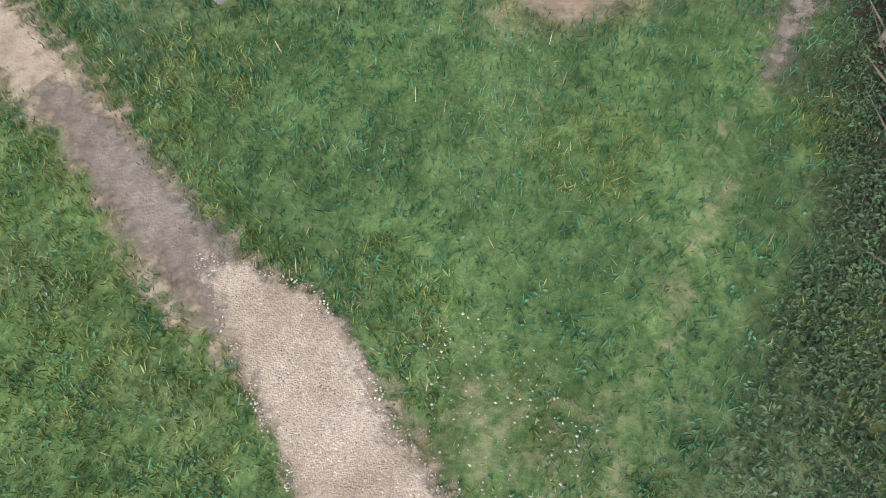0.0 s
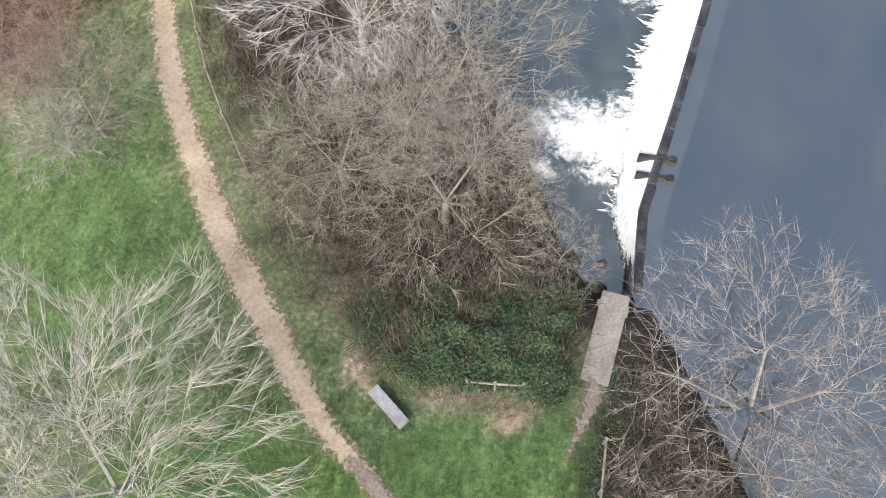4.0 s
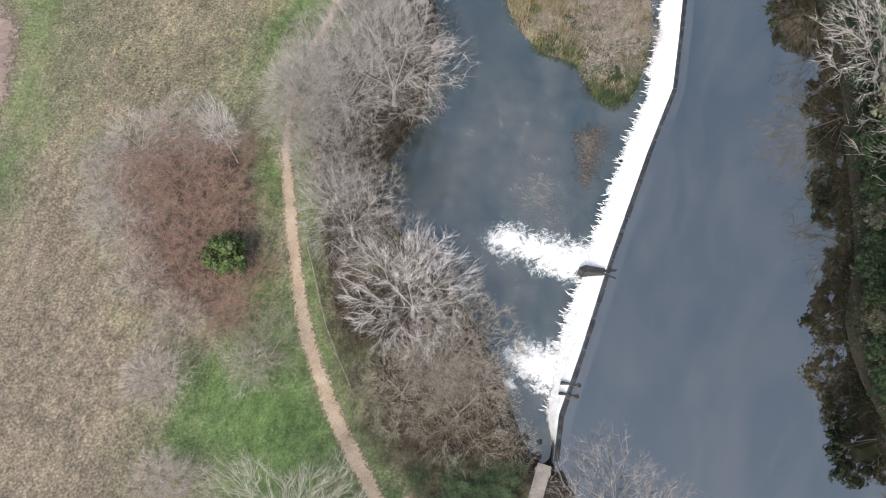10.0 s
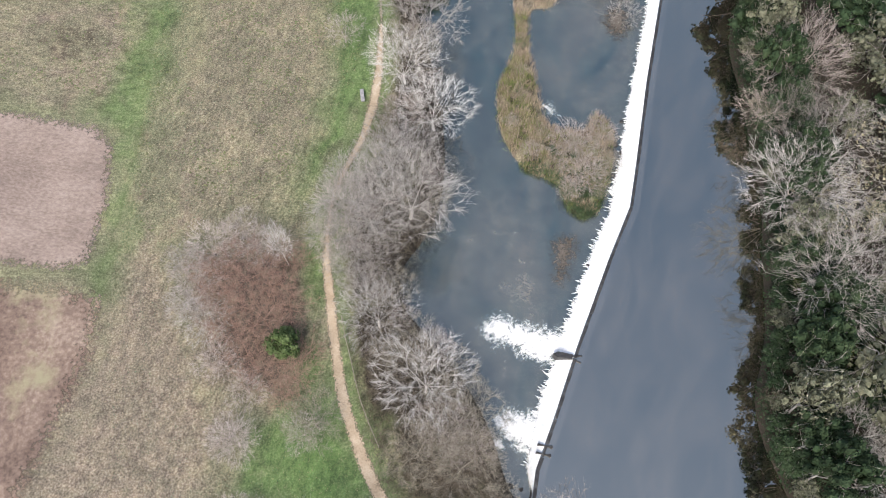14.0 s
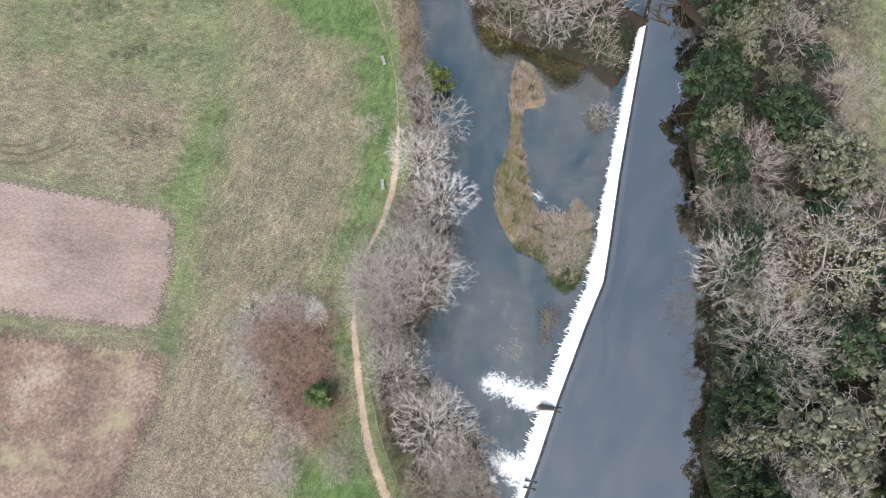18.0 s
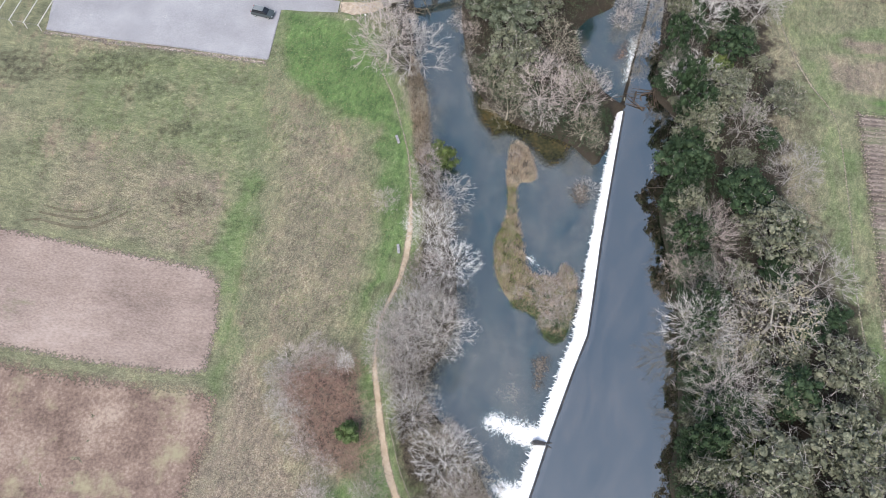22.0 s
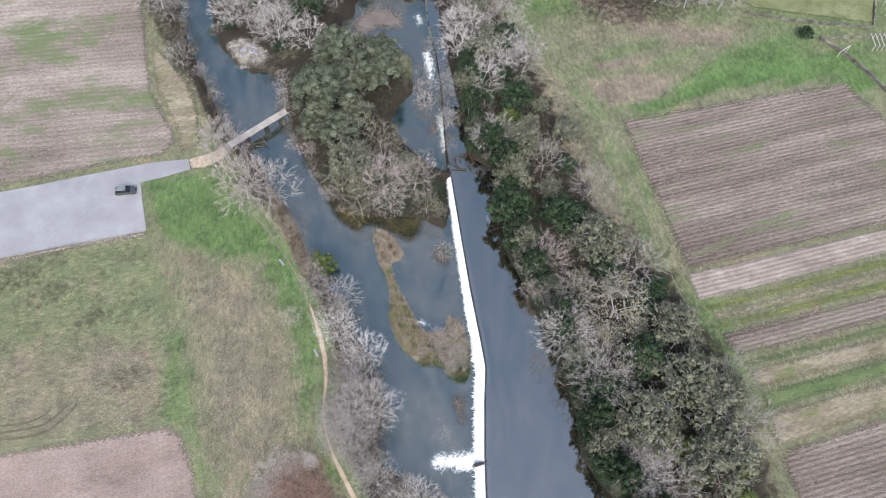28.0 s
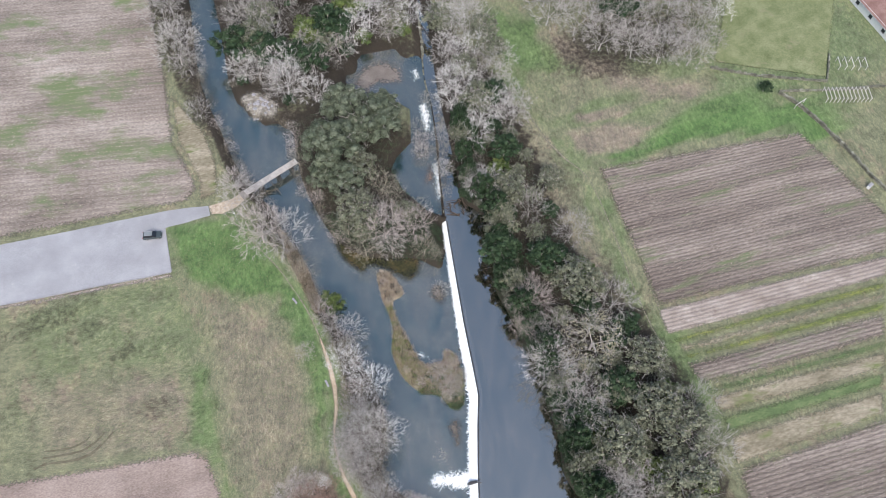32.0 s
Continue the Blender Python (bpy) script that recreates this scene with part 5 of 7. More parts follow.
    for p0, p1, w in ((root, tip, 0.0017), (root2, tip2, 0.0014)):
        side = np.cross(p1 - p0, rng.normal(0, 1, (m, 3)) + [0, 0, 0.3])
        side *= w * thin / np.maximum(np.linalg.norm(side, axis=1), 1e-9)[:, None]
        verts.append(np.stack([p0 - side, p0 + side, p1], 1).reshape(-1, 3))
        faces += [(base + 3 * j, base + 3 * j + 1, base + 3 * j + 2) for j in range(m)]
        base += 3 * m
    return tv, tf, np.vstack(verts).tolist(), faces


def leaf_blobs(seed, lobes, clumps, size, leaves=5, inner=0.75, hull=0.0):
    """Leaves in small domed clumps over the outside of several lobes (x, y, z, radius, squash)."""
    rng = np.random.RandomState(seed)
    total = sum(q[3] ** 2 for q in lobes)
    spots, ways = [], []
    for cx, cy, cz, rad, sq in lobes:
        m = max(1, int(clumps * rad ** 2 / total))
        z, a = rng.uniform(-0.35, 1, m), rng.uniform(0, 6.2832, m)
        f = np.sqrt(np.maximum(0, 1 - z * z))
        w = np.stack([f * np.cos(a), f * np.sin(a), z], 1)
        bump = 1 + 0.2 * np.sin(5 * a + cx * 9) * np.sin(4 * z + cy * 7) + rng.normal(0, 0.05, m)
        spots.append(np.array([cx, cy, cz]) + w * [1, 1, sq] * (rad * rng.uniform(inner, 1.0, m) * bump)[:, None])
        ways.append(w)
    c, w = np.repeat(np.vstack(spots), leaves, 0), np.repeat(np.vstack(ways), leaves, 0)
    n = len(c)
    d = w + rng.normal(0, 0.75, (n, 3))
    d /= np.linalg.norm(d, axis=1)[:, None]
    p = c + d * size * rng.uniform(0.7, 1.7, (n, 1))
    nrm = d * 0.8 + w * 0.4 + rng.normal(0, 0.28, (n, 3)) + [0, 0, 0.1]
    nrm /= np.linalg.norm(nrm, axis=1)[:, None]
    u = np.cross(nrm, rng.normal(0, 1, (n, 3)))
    u /= np.linalg.norm(u, axis=1)[:, None]
    v = np.cross(nrm, u)
    ls = size * rng.uniform(0.6, 1.25, (n, 1))
    verts = np.stack([p - u * ls, p - v * ls * 0.75 + nrm * ls * 0.12, p + u * ls, p + v * ls * 0.75 + nrm * ls * 0.12], 1).reshape(-1, 3)
    verts, faces = verts.tolist(), [(4 * i, 4 * i + 1, 4 * i + 2, 4 * i + 3) for i in range(n)]
    if hull:
        # the dense inside of each lump
        bm = bmesh.new()
        bmesh.ops.create_icosphere(bm, subdivisions=1, radius=1.0)
        ball, sides = np.array([v.co for v in bm.verts]), [[v.index for v in f.verts] for f in bm.faces]
        bm.free()
        for cx, cy, cz, rad, sq in lobes:
            o = len(verts)
            verts += (np.array([cx, cy, cz]) + ball * [1, 1, sq] * (rad * hull * rng.uniform(0.75, 1.15, (len(ball), 1)))).tolist()
            faces += [tuple(o + k for k in f) for f in sides]
    return verts, faces


def lobes_for(seed, n, spread, lump=(0.09, 0.16)):
    """Lumps of foliage spread over a dome."""
    r = random.Random(seed)
    out = [(0, 0, 0.52, 0.20 * spread, 1.0)]
    for i in range(n):
        up = 1 - 1.15 * (i + 0.5) / n
        a = 2.39996 * i + r.uniform(-0.4, 0.4)
        d = math.sqrt(max(0.05, 1 - up * up)) * 0.36 * spread * r.uniform(0.72, 1.15)
        out.append((d * math.cos(a), d * math.sin(a), 0.50 + 0.36 * up * r.uniform(0.75, 1.15), r.uniform(*lump) * spread, 0.9))
    return out


TREES = {}


def bare_template(key, kind, seed, **shape):
    tv, tf, bv, bf = bare_shape(seed, **shape)
    TREES.setdefault(key, []).append(((mesh_of("trunk", tv, tf, BARK[kind], True)), (mesh_of("crown", bv, bf, BARK[kind])), None))


def leafy_template(key, seed, lobes, clumps, size, nodes=60, twigs=3, bark="g", spread=1.0, leaves=4, thin=1.0, lump=(0.09, 0.16), hull=0.0):
    tv, tf, bv, bf = bare_shape(seed, nodes=nodes, twigs=twigs, stem=0.016, thin=thin, wide=0.42 * spread, stout=0.2)
    lv, lf = leaf_blobs(seed, lobes_for(seed, lobes, spread, lump), clumps, size, leaves, 0.75, hull)
    TREES.setdefault(key, []).append(((mesh_of("trunk", tv, tf, BARK[bark], True)), (mesh_of("crown", bv, bf, BARK[bark])), mesh_of("foliage", lv, lf, LEAF[key])))


bare_template("near", "near", 305, nodes=1000, twigs=7, trunk=0.12, stem=0.012, thin=0.44, low=-0.05, fuzz=0.24, core=0.25, bal=0.62, stout=0.24, spray=(0.04, 0.11), lumpy=0.25)
bare_template("near_pink", "birch", 311, nodes=800, twigs=6, trunk=0.16, stem=0.012, thin=0.36, low=-0.2, fuzz=0.45, core=0.25, bal=0.6, stout=0.26, spray=(0.03, 0.08))
for s in range(3):
    bare_template("w", "w", 100 + s, nodes=520, twigs=7, thin=0.48, fuzz=0.32, core=0.3, bal=0.75, stout=0.155, spray=(0.04, 0.11))
    bare_template("g", "g", 110 + s, nodes=500, twigs=7, thin=0.50, fuzz=0.42, core=0.3, bal=0.7, stout=0.17, spray=(0.04, 0.11))
for s in range(2):
    bare_template("b", "b", 120 + s, nodes=480, twigs=7, thin=0.46, fuzz=0.5, core=0.25, bal=0.6, stout=0.18, spray=(0.04, 0.11))
    bare_template("p", "p", 130 + s, nodes=500, twigs=7, thin=0.50, fuzz=0.38, core=0.3, bal=0.8, stout=0.17, spray=(0.04, 0.11))
    bare_template("r", "r", 140 + s, nodes=280, twigs=6, trunk=0.05, stem=0.007, thin=0.8, fuzz=0.5, core=0.2, bal=0.7, lumpy=0.4, spray=(0.05, 0.13))
    bare_template("s", "s", 145 + s, nodes=150, twigs=5, trunk=0.05, stem=0.008, thin=1.1, fuzz=0.8, core=0.2, lumpy=0.4, stout=0.3, spray=(0.06, 0.14))
    # the same for trees that stand far off, with fewer and stouter twigs
    bare_template("W", "w", 200 + s, nodes=230, twigs=7, stem=0.011, thin=0.9, fuzz=0.36, core=0.45, bal=0.75, stout=0.26, spray=(0.05, 0.11))
    bare_template("G", "g", 210 + s, nodes=230, twigs=7, stem=0.011, thin=0.9, fuzz=0.42, core=0.45, bal=0.7, stout=0.22, spray=(0.05, 0.11))
    bare_template("B", "b", 220 + s, nodes=220, twigs=5, stem=0.011, thin=0.8, fuzz=0.5, core=0.35, bal=0.6, stout=0.22, spray=(0.05, 0.11))
    bare_template("P", "p", 230 + s, nodes=230, twigs=7, stem=0.011, thin=0.9, fuzz=0.42, core=0.45, bal=0.8, stout=0.22, spray=(0.05, 0.11))
    bare_template("d", "d", 240 + s, nodes=200, twigs=5, stem=0.011, thin=0.9, fuzz=0.45, core=0.4, bal=0.7, stout=0.24, spray=(0.05, 0.11))
    leafy_template("e", 150 + s, 32, 620, 0.020, lump=(0.065, 0.105), hull=0.82)
    leafy_template("h", 160 + s, 46, 1500, 0.0140, lump=(0.060, 0.090), hull=0.85)
    leafy_template("o", 170 + s, 34, 640, 0.017, 120, 4, "g", thin=0.85, lump=(0.055, 0.10), hull=0.6)
    leafy_template("y", 180 + s, 16, 520, 0.024, hull=0.75)
    leafy_template("f", 190 + s, 30, 700, 0.008, 260, 6, "g", thin=0.7, lump=(0.05, 0.09))
leafy_template("c", 196, 12, 900, 0.026, 40, 2, "b", lump=(0.11, 0.17), hull=0.8)

TREE_WORDS = {
    "w": ("bare_tree", "leafless tree with pale grey spreading branches", "tree"),
    "g": ("bare_tree", "leafless tree with dense grey-brown twigs", "tree"),
    "b": ("bare_tree", "leafless riverside tree with brown twisted branches", "tree"),
    "d": ("bare_tree", "leafless dark grey woodland tree", "tree"),
    "p": ("bare_tree", "leafless tree with fine pinkish twigs", "tree"),
    "r": ("shrub", "leafless reddish brown thicket shrub in the meadow", "shrub"),
    "e": ("evergreen_tree", "dense dark green evergreen tree on the bank", "tree"),
    "h": ("holm_oak", "massive dark grey-green evergreen oak", "tree"),
    "o": ("ivy_clad_tree", "olive-brown half-bare tree clad in ivy", "tree"),
    "c": ("conifer", "small dense dark green conifer among red shrubs", "tree"),
    "y": ("evergreen_bush", "bright yellow-green leafy bush", "bush"),
    "f": ("catkin_tree", "bare tree flecked with pale yellow tufts", "tree"),
}
tree_count = [0]


def plant(x, y, radius, kind, tall=1.9, turn=None, variant=None, word=None, sink=0.05):
    """A tree of the given crown radius; its height is tall times that."""
    k = tree_count[0]
    tree_count[0] += 1
    r = random.Random(900 + k)
    PLANTED.append((x, y))
    if kind in ("w", "g", "b", "p") and (y > 62 or x > 40):
        kind = kind.upper()
    trunk, branches, leaves = TREES[kind][k % len(TREES[kind]) if variant is None else variant]
    name, label, category = word or TREE_WORDS[kind.lower()]
    ob = new(name)
    h = radius * tall
    across = radius * 2.35
    ob.matrix_basis = Matrix.Translation((x, y, level(x, y) - sink)) @ Matrix.Rotation(radians(r.uniform(0, 360) if turn is None else turn), 4, "Z") @ Matrix.Diagonal((across, across, h, 1))
    tagged(ob, label, category, {"tree": "trees by the river", "shrub": "meadow thicket", "bush": "bushes on the bank"}[category])
    part("trunk", trunk, None, ob)
    part("crown", branches, None, ob)
    if leaves:
        part("foliage", leaves, None, ob)
    return ob


BANK_TREES = [(-2.8, 20.6, 4.7, "w"), (-7.6, 27.5, 3.9, "w"), (0.6, 17.0, 4.4, "b"), (0.4, 12.8, 4.0, "b"), (-3.4, 14.4, 3.4, "b"), (-4.6, 24.4, 3.4, "b"), (-4.6, 39.8, 4.7, "g"), (-8.5, 38.4, 4.4, "g"), (-6.6, 43.0, 3.6, "g"), (-8.6, 33.0, 3.6, "g"), (-10.8, 36.9, 3.3, "g"), (-11.0, 33.6, 2.6, "g"), (-2.2, 51.3, 3.5, "w"),
              (-5.6, 57.7, 3.5, "w"), (-2.8, 65.0, 3.8, "g"), (-3.4, 74.4, 2.3, "y"), (-9.8, 92.1, 5.6, "g"), (-15.4, 106.0, 4.6, "g"), (-12.9, 63.9, 1.9, "p"), (-6.9, 75.4, 2.0, "b"), (-4.6, 46.0, 3.0, "g"), (-4.4, 60.4, 2.6, "b"), (-7.6, 47.4, 2.6, "g"), (-5.4, 51.4, 2.4, "p"), (-5.8, 67.6, 2.6, "g"), (-6.2, 71.6, 2.2, "p"), (-8.4, 84.0, 2.4, "b"), (-11.2, 40.6, 2.6, "p"), (-9.0, 30.6, 2.8, "g"), (-6.4, 30.8, 2.8, "b"), (-11.6, 39.4, 2.9, "g"), (-12.4, 36.2, 2.3, "p"), (-11.4, 43.2, 2.3, "g"), (-1.0, 16.6, 3.0, "p"), (1.6, 15.0, 2.4, "p")]
RED_SHRUBS = [(-21.6, 32.6, 4.0, "r"), (-18.4, 32.0, 3.3, "r"), (-19.5, 28.3, 3.2, "r"), (-15.8, 22.0, 2.8, "r"), (-22.6, 27.4, 3.0, "r"), (-25.4, 35.6, 3.2, "p"), (-26.6, 31.6, 3.0, "p"), (-25.2, 27.6, 2.8, "g"), (-22.6, 37.4, 2.8, "p"),
              (-18.7, 22.6, 2.7, "r"), (-21.7, 16.2, 2.2, "p"), (-20.0, 8.7, 2.2, "p"), (-23.8, 31.2, 3.0, "r"), (-18.0, 26.4, 2.4, "r"), (-20.8, 24.4, 2.6, "r"), (-20.2, 20.6, 2.2, "p"), (-16.8, 29.2, 2.6, "r"), (-25.2, 33.4, 2.6, "r"), (-23.4, 23.6, 2.4, "p"),
              (-19.4, 36.2, 2.6, "p"), (-14.6, 24.6, 2.0, "r"), (-16.4, 20.2, 2.0, "r"), (-28.0, 34.2, 2.4, "g"), (-27.6, 29.4, 2.2, "g"), (-17.0, 34.6, 2.2, "r")]
EAST_TREES = [(36.5, 70.9, 5.0, "e"), (36.0, 63.6, 3.4, "e"), (45.4, 85.0, 5.3, "o"), (55.7, 69.8, 5.0, "g"), (38.5, 56.2, 5.7, "p"), (50.2, 56.0, 6.5, "o"), (56.2, 49.5, 5.3, "g"), (34.8, 51.8, 3.0, "p"), (35.4, 40.4, 6.0, "w"), (47.0, 42.0, 6.8, "f"), (37.4, 30.3, 6.8, "g"), 
              (56.0, 34.6, 5.3, "o"), (47.3, 30.2, 4.7, "e"), (52.3, 23.4, 6.8, "o"), (35.8, 21.6, 2.2, "y"), (41.4, 19.2, 6.8, "o"), (55.1, 17.5, 6.8, "o"), (61.6, 21.0, 5.3, "g"), (38.0, 11.4, 4.6, "w"), (40.8, 9.4, 6.1, "g"), (50.6, 7.8, 6.8, "o"), (58.8, 11.4, 5.7, "g"), 
              (46.7, 120.8, 6.1, "w"), (58.5, 109.6, 5.0, "g"), (44.5, 104.6, 5.4, "w"), (41.3, 90.0, 4.7, "w"), (50.6, 97.8, 4.2, "e"), (49.2, 79.5, 4.7, "g"), (45.9, 65.1, 4.7, "e"), (40.6, 47.1, 4.7, "g"), (54.8, 114.9, 4.2, "e"), (40.3, 78.0, 4.7, "o"), (57.3, 84.8, 4.0, "o"), 
              (39.0, 38.5, 4.7, "f"), (37.4, 21.0, 1.7, "y"), (39.7, 23.3, 2.4, "y"), (37.6, 15.6, 4.4, "w"), (42.3, 14.7, 4.1, "g"), (37.2, 27.0, 4.2, "e"), (39.9, 27.9, 3.4, "e"), (45.6, 30.6, 4.4, "o"), (36.2, 31.0, 1.6, "y"), (36.6, 33.4, 2.6, "e"), (39.5, 18.9, 3.4, "e"), 
              (45.1, 22.0, 3.4, "o")]
NORTH_TREES = [(-13.8, 95.4, 6.9, "p"), (-17.5, 152.7, 5.0, "g"), (-1.0, 144.6, 5.8, "g"), (5.2, 138.3, 5.8, "w"), (13.5, 142.2, 5.0, "e"), (16.2, 122.5, 6.6, "h"), (25.8, 121.0, 4.8, "h"), (8.8, 111.8, 7.4, "h"), (15.6, 114.0, 5.4, "h"), (22.4, 115.2, 6.6, "h"), (9.6, 102.6, 5.0, "h"), (4.8, 106.0, 4.2, "h"), (14.6, 105.4, 4.6, "o"), 
              (9.0, 92.3, 5.8, "o"), (14.0, 85.7, 6.0, "p"), (20.5, 84.6, 5.4, "p"), (17.6, 98.4, 4.2, "b"), (21.6, 68.9, 2.2, "g"), (21.2, 78.6, 3.4, "b"), (8.2, 84.0, 4.5, "b"), (14.1, 81.8, 3.8, "g"), (24.4, 89.4, 3.0, "b"), (33.7, 98.9, 2.4, "b")]
NORTH_TREES_2 = [(40.3, 89.9, 4.0, "w"), (56.4, 106.7, 5.0, "g"), (-19.5, 157.6, 7.0, "g"), (-18.8, 137.4, 3.8, "g"), (-4.5, 145.9, 5.2, "w"), (4.4, 136.1, 6.2, "g"), (16.1, 153.0, 4.6, "y"), (2.6, 149.7, 5.6, "e"), (22.6, 150.8, 6.0, "e"), (29.2, 157.5, 4.4, "y"), (33.0, 152.2, 6.0, "w"),
                 (43.6, 149.5, 5.0, "w"), (57.9, 141.2, 6.3, "g"), (0.9, 160.8, 7.0, "g"), (11.0, 132.0, 5.0, "w"), (60.7, 129.7, 4.6, "o"), (57.3, 121.3, 4.6, "g"), (14.0, 142.0, 5.0, "g"), (-20.5, 172.0, 6.0, "g"), (23.6, 76.6, 2.0, "b")]
WOOD_TREES = [(80.7, 135.5, 7.0, "g"), (86.1, 129.0, 7.0, "g"), (90.5, 121.8, 6.6, "g"), (97.7, 116.2, 6.6, "g"), (103.5, 111.7, 6.2, "g"), (111.0, 108.0, 6.0, "g"), (93.8, 132.9, 7.0, "g"), (101.6, 126.7, 7.0, "g"), (109.3, 121.5, 7.0, "g"), (117.3, 117.7, 6.4, "g"), (125.9, 92.2, 2.0, "e"), (88.0, 142.0, 7.0, "g"), (126.0, 127.0, 6.0, "o")]
PLANTED = []


def fill_wood(outline, spacing, kinds, sizes, seed, most, tall=1.9):
    """Trees at random places inside an outline, clear of those that stand already."""
    r = random.Random(seed)
    q = np.array(outline)
    lo, hi = q.min(0), q.max(0)
    for _ in range(3000):
        x, y = r.uniform(lo[0], hi[0]), r.uniform(lo[1], hi[1])
        if signed_distance(np.array([[x, y]]), outline)[0] > 0 or any((x - a) ** 2 + (y - b) ** 2 < spacing ** 2 for a, b in PLANTED):
            continue
        plant(x, y, r.uniform(*sizes), r.choice(kinds), tall)
        most -= 1
        if most <= 0:
            break


for rows in (BANK_TREES, EAST_TREES, NORTH_TREES, NORTH_TREES_2, WOOD_TREES):
    for x, y, rad, kind in rows:
        plant(x, y, rad * (1.25 if rows is BANK_TREES and y > 36 else 1.0), kind)
for x, y, rad, kind in RED_SHRUBS:
    plant(x, y, rad, kind, 1.15)
plant(-10.3, 3.5, 6.2, "near", 1.3, word=("bare_tree", "leafless tree with pale lichened branches beside the path", "tree"))
plant(10.7, 5.6, 5.4, "near_pink", 1.6, word=("bare_tree", "leafless birch-like tree overhanging the calm water", "tree"))
plant(-13.2, 17.2, 3.1, "b", 1.5, variant=0)
plant(-14.4, 16.4, 2.0, "p", 1.4)
plant(-20.6, 15.4, 2.4, "p", 1.5)
plant(-18.2, 8.2, 2.4, "p", 1.4)
plant(-16.8, 24.9, 1.65, "c", 2.4)
plant(-17.4, 34.3, 1.3, "w", 8.0, word=("poplar", "slim upright leafless poplar beside the path", "tree"))

# tall ivy-clad trees and bushes on the dark eastern bank
for k in range(30):
    yb = -10 + 4.2 * k
    xb = np.interp(yb, [p[1] for p in reversed(EAST_BANK)], [p[0] for p in reversed(EAST_BANK)])
    rb = random.Random(400 + k)
    plant(xb + rb.uniform(1.2, 2.6), yb + rb.uniform(-1.2, 1.2), rb.uniform(2.2, 3.2), "eoeedeeoee"[k % 10], rb.uniform(3.6, 4.6))
    plant(xb + rb.uniform(4.0, 6.0), yb + 2.1 + rb.uniform(-1, 1), rb.uniform(2.0, 2.8), "eeoeedeeoe"[k % 10], rb.uniform(2.0, 2.8))
    plant(xb + rb.uniform(0.6, 1.6), yb + rb.uniform(-2, 2), rb.uniform(0.9, 1.5), "seedseesde"[k % 10], rb.uniform(0.9, 1.3), word=("bank_bush", "dark tangled bush under the trees of the bank", "bush"))
for k in range(52):
    yb = -10 + 2.1 * k
    rb = random.Random(700 + k)
    plant(float(np.interp(yb, [p[1] for p in reversed(EAST_BANK)], [p[0] for p in reversed(EAST_BANK)])) + rb.uniform(0.2, 1.2), yb, rb.uniform(1.0, 1.7), "eeoe"[k % 4], rb.uniform(1.3, 2.0), word=("bank_bush", "dark ivy-grown bush leaning over the still water", "bush"))
fill_wood([(37.5, -10.0), (37.5, 30.0), (38.5, 52.0), (38.5, 66.0), (40.0, 78.0), (41.0, 92.0), (55.0, 112.0), (57.0, 98.0), (54.0, 80.0), (54.5, 62.0), (58.0, 44.0), (60.0, 20.0), (56.0, 0.0), (52.0, -10.0)], 4.6, "oeooyoe", (2.4, 3.4), 5, 34, 1.5)
fill_wood([(4.0, 92.0), (8.0, 97.0), (20.0, 97.0), (23.0, 80.5), (15.0, 82.6), (8.0, 86.0)], 4.0, "ogbgo", (3.0, 4.4), 6, 14)
fill_wood([(-8.0, 144.0), (4.0, 132.0), (14.0, 134.0), (21.0, 143.0), (28.0, 146.5), (44.0, 146.0), (46.0, 200.0), (-4.0, 200.0), (-5.0, 165.0)], 4.2, "gwdogeode", (4.0, 6.0), 7, 66)
fill_wood([(46.0, 92.0), (42.0, 110.0), (46.0, 130.0), (52.0, 150.0), (60.0, 150.0), (62.0, 125.0), (54.0, 100.0)], 4.2, "gwgwoeg", (3.6, 5.2), 8, 26)
fill_wood([(78.0, 138.0), (98.0, 117.0), (118.0, 108.0), (136.0, 130.0), (120.0, 170.0), (84.0, 170.0)], 4.4, "ggdgwge", (3.6, 5.6), 9, 52)
fill_wood([(-24.0, 160.0), (-17.5, 160.0), (-14.0, 190.0), (-14.0, 215.0), (-22.0, 215.0)], 5.5, "gdg", (4.0, 5.5), 10, 10)

for x, y, rad, kind in ((31.6, 92.4, 2.4, "b"), (34.2, 99.0, 2.8, "g"), (36.3, 104.5, 3.2, "b"), (37.6, 109.2, 2.8, "g"), (39.2, 122.5, 2.4, "b"), (31.4, 106.8, 2.6, "p"), (32.6, 110.0, 2.8, "p"), (33.0, 114.5, 2.6, "b")):
    plant(x, y, rad, kind, 2.2)

for x, y, rad, kind in ((-8.6, 145.6, 1.8, "b"), (-2.0, 143.6, 1.8, "s"), (2.8, 139.6, 2.0, "b"), (4.2, 134.2, 2.0, "e"), (3.4, 130.0, 1.8, "s"), (-5.6, 145.0, 1.8, "e"), (24.0, 145.4, 2.4, "e"), (30.0, 148.0, 2.6, "y"), (36.6, 147.0, 2.4, "d"), (41.0, 146.6, 2.2, "y"), (20.0, 141.4, 2.2, "d")):
    plant(x, y, rad, kind, 1.3, word=("bank_bush", "tangled bush on the river bank", "bush"))

plant(-16.0, 112.3, 4.2, "p", 1.7)

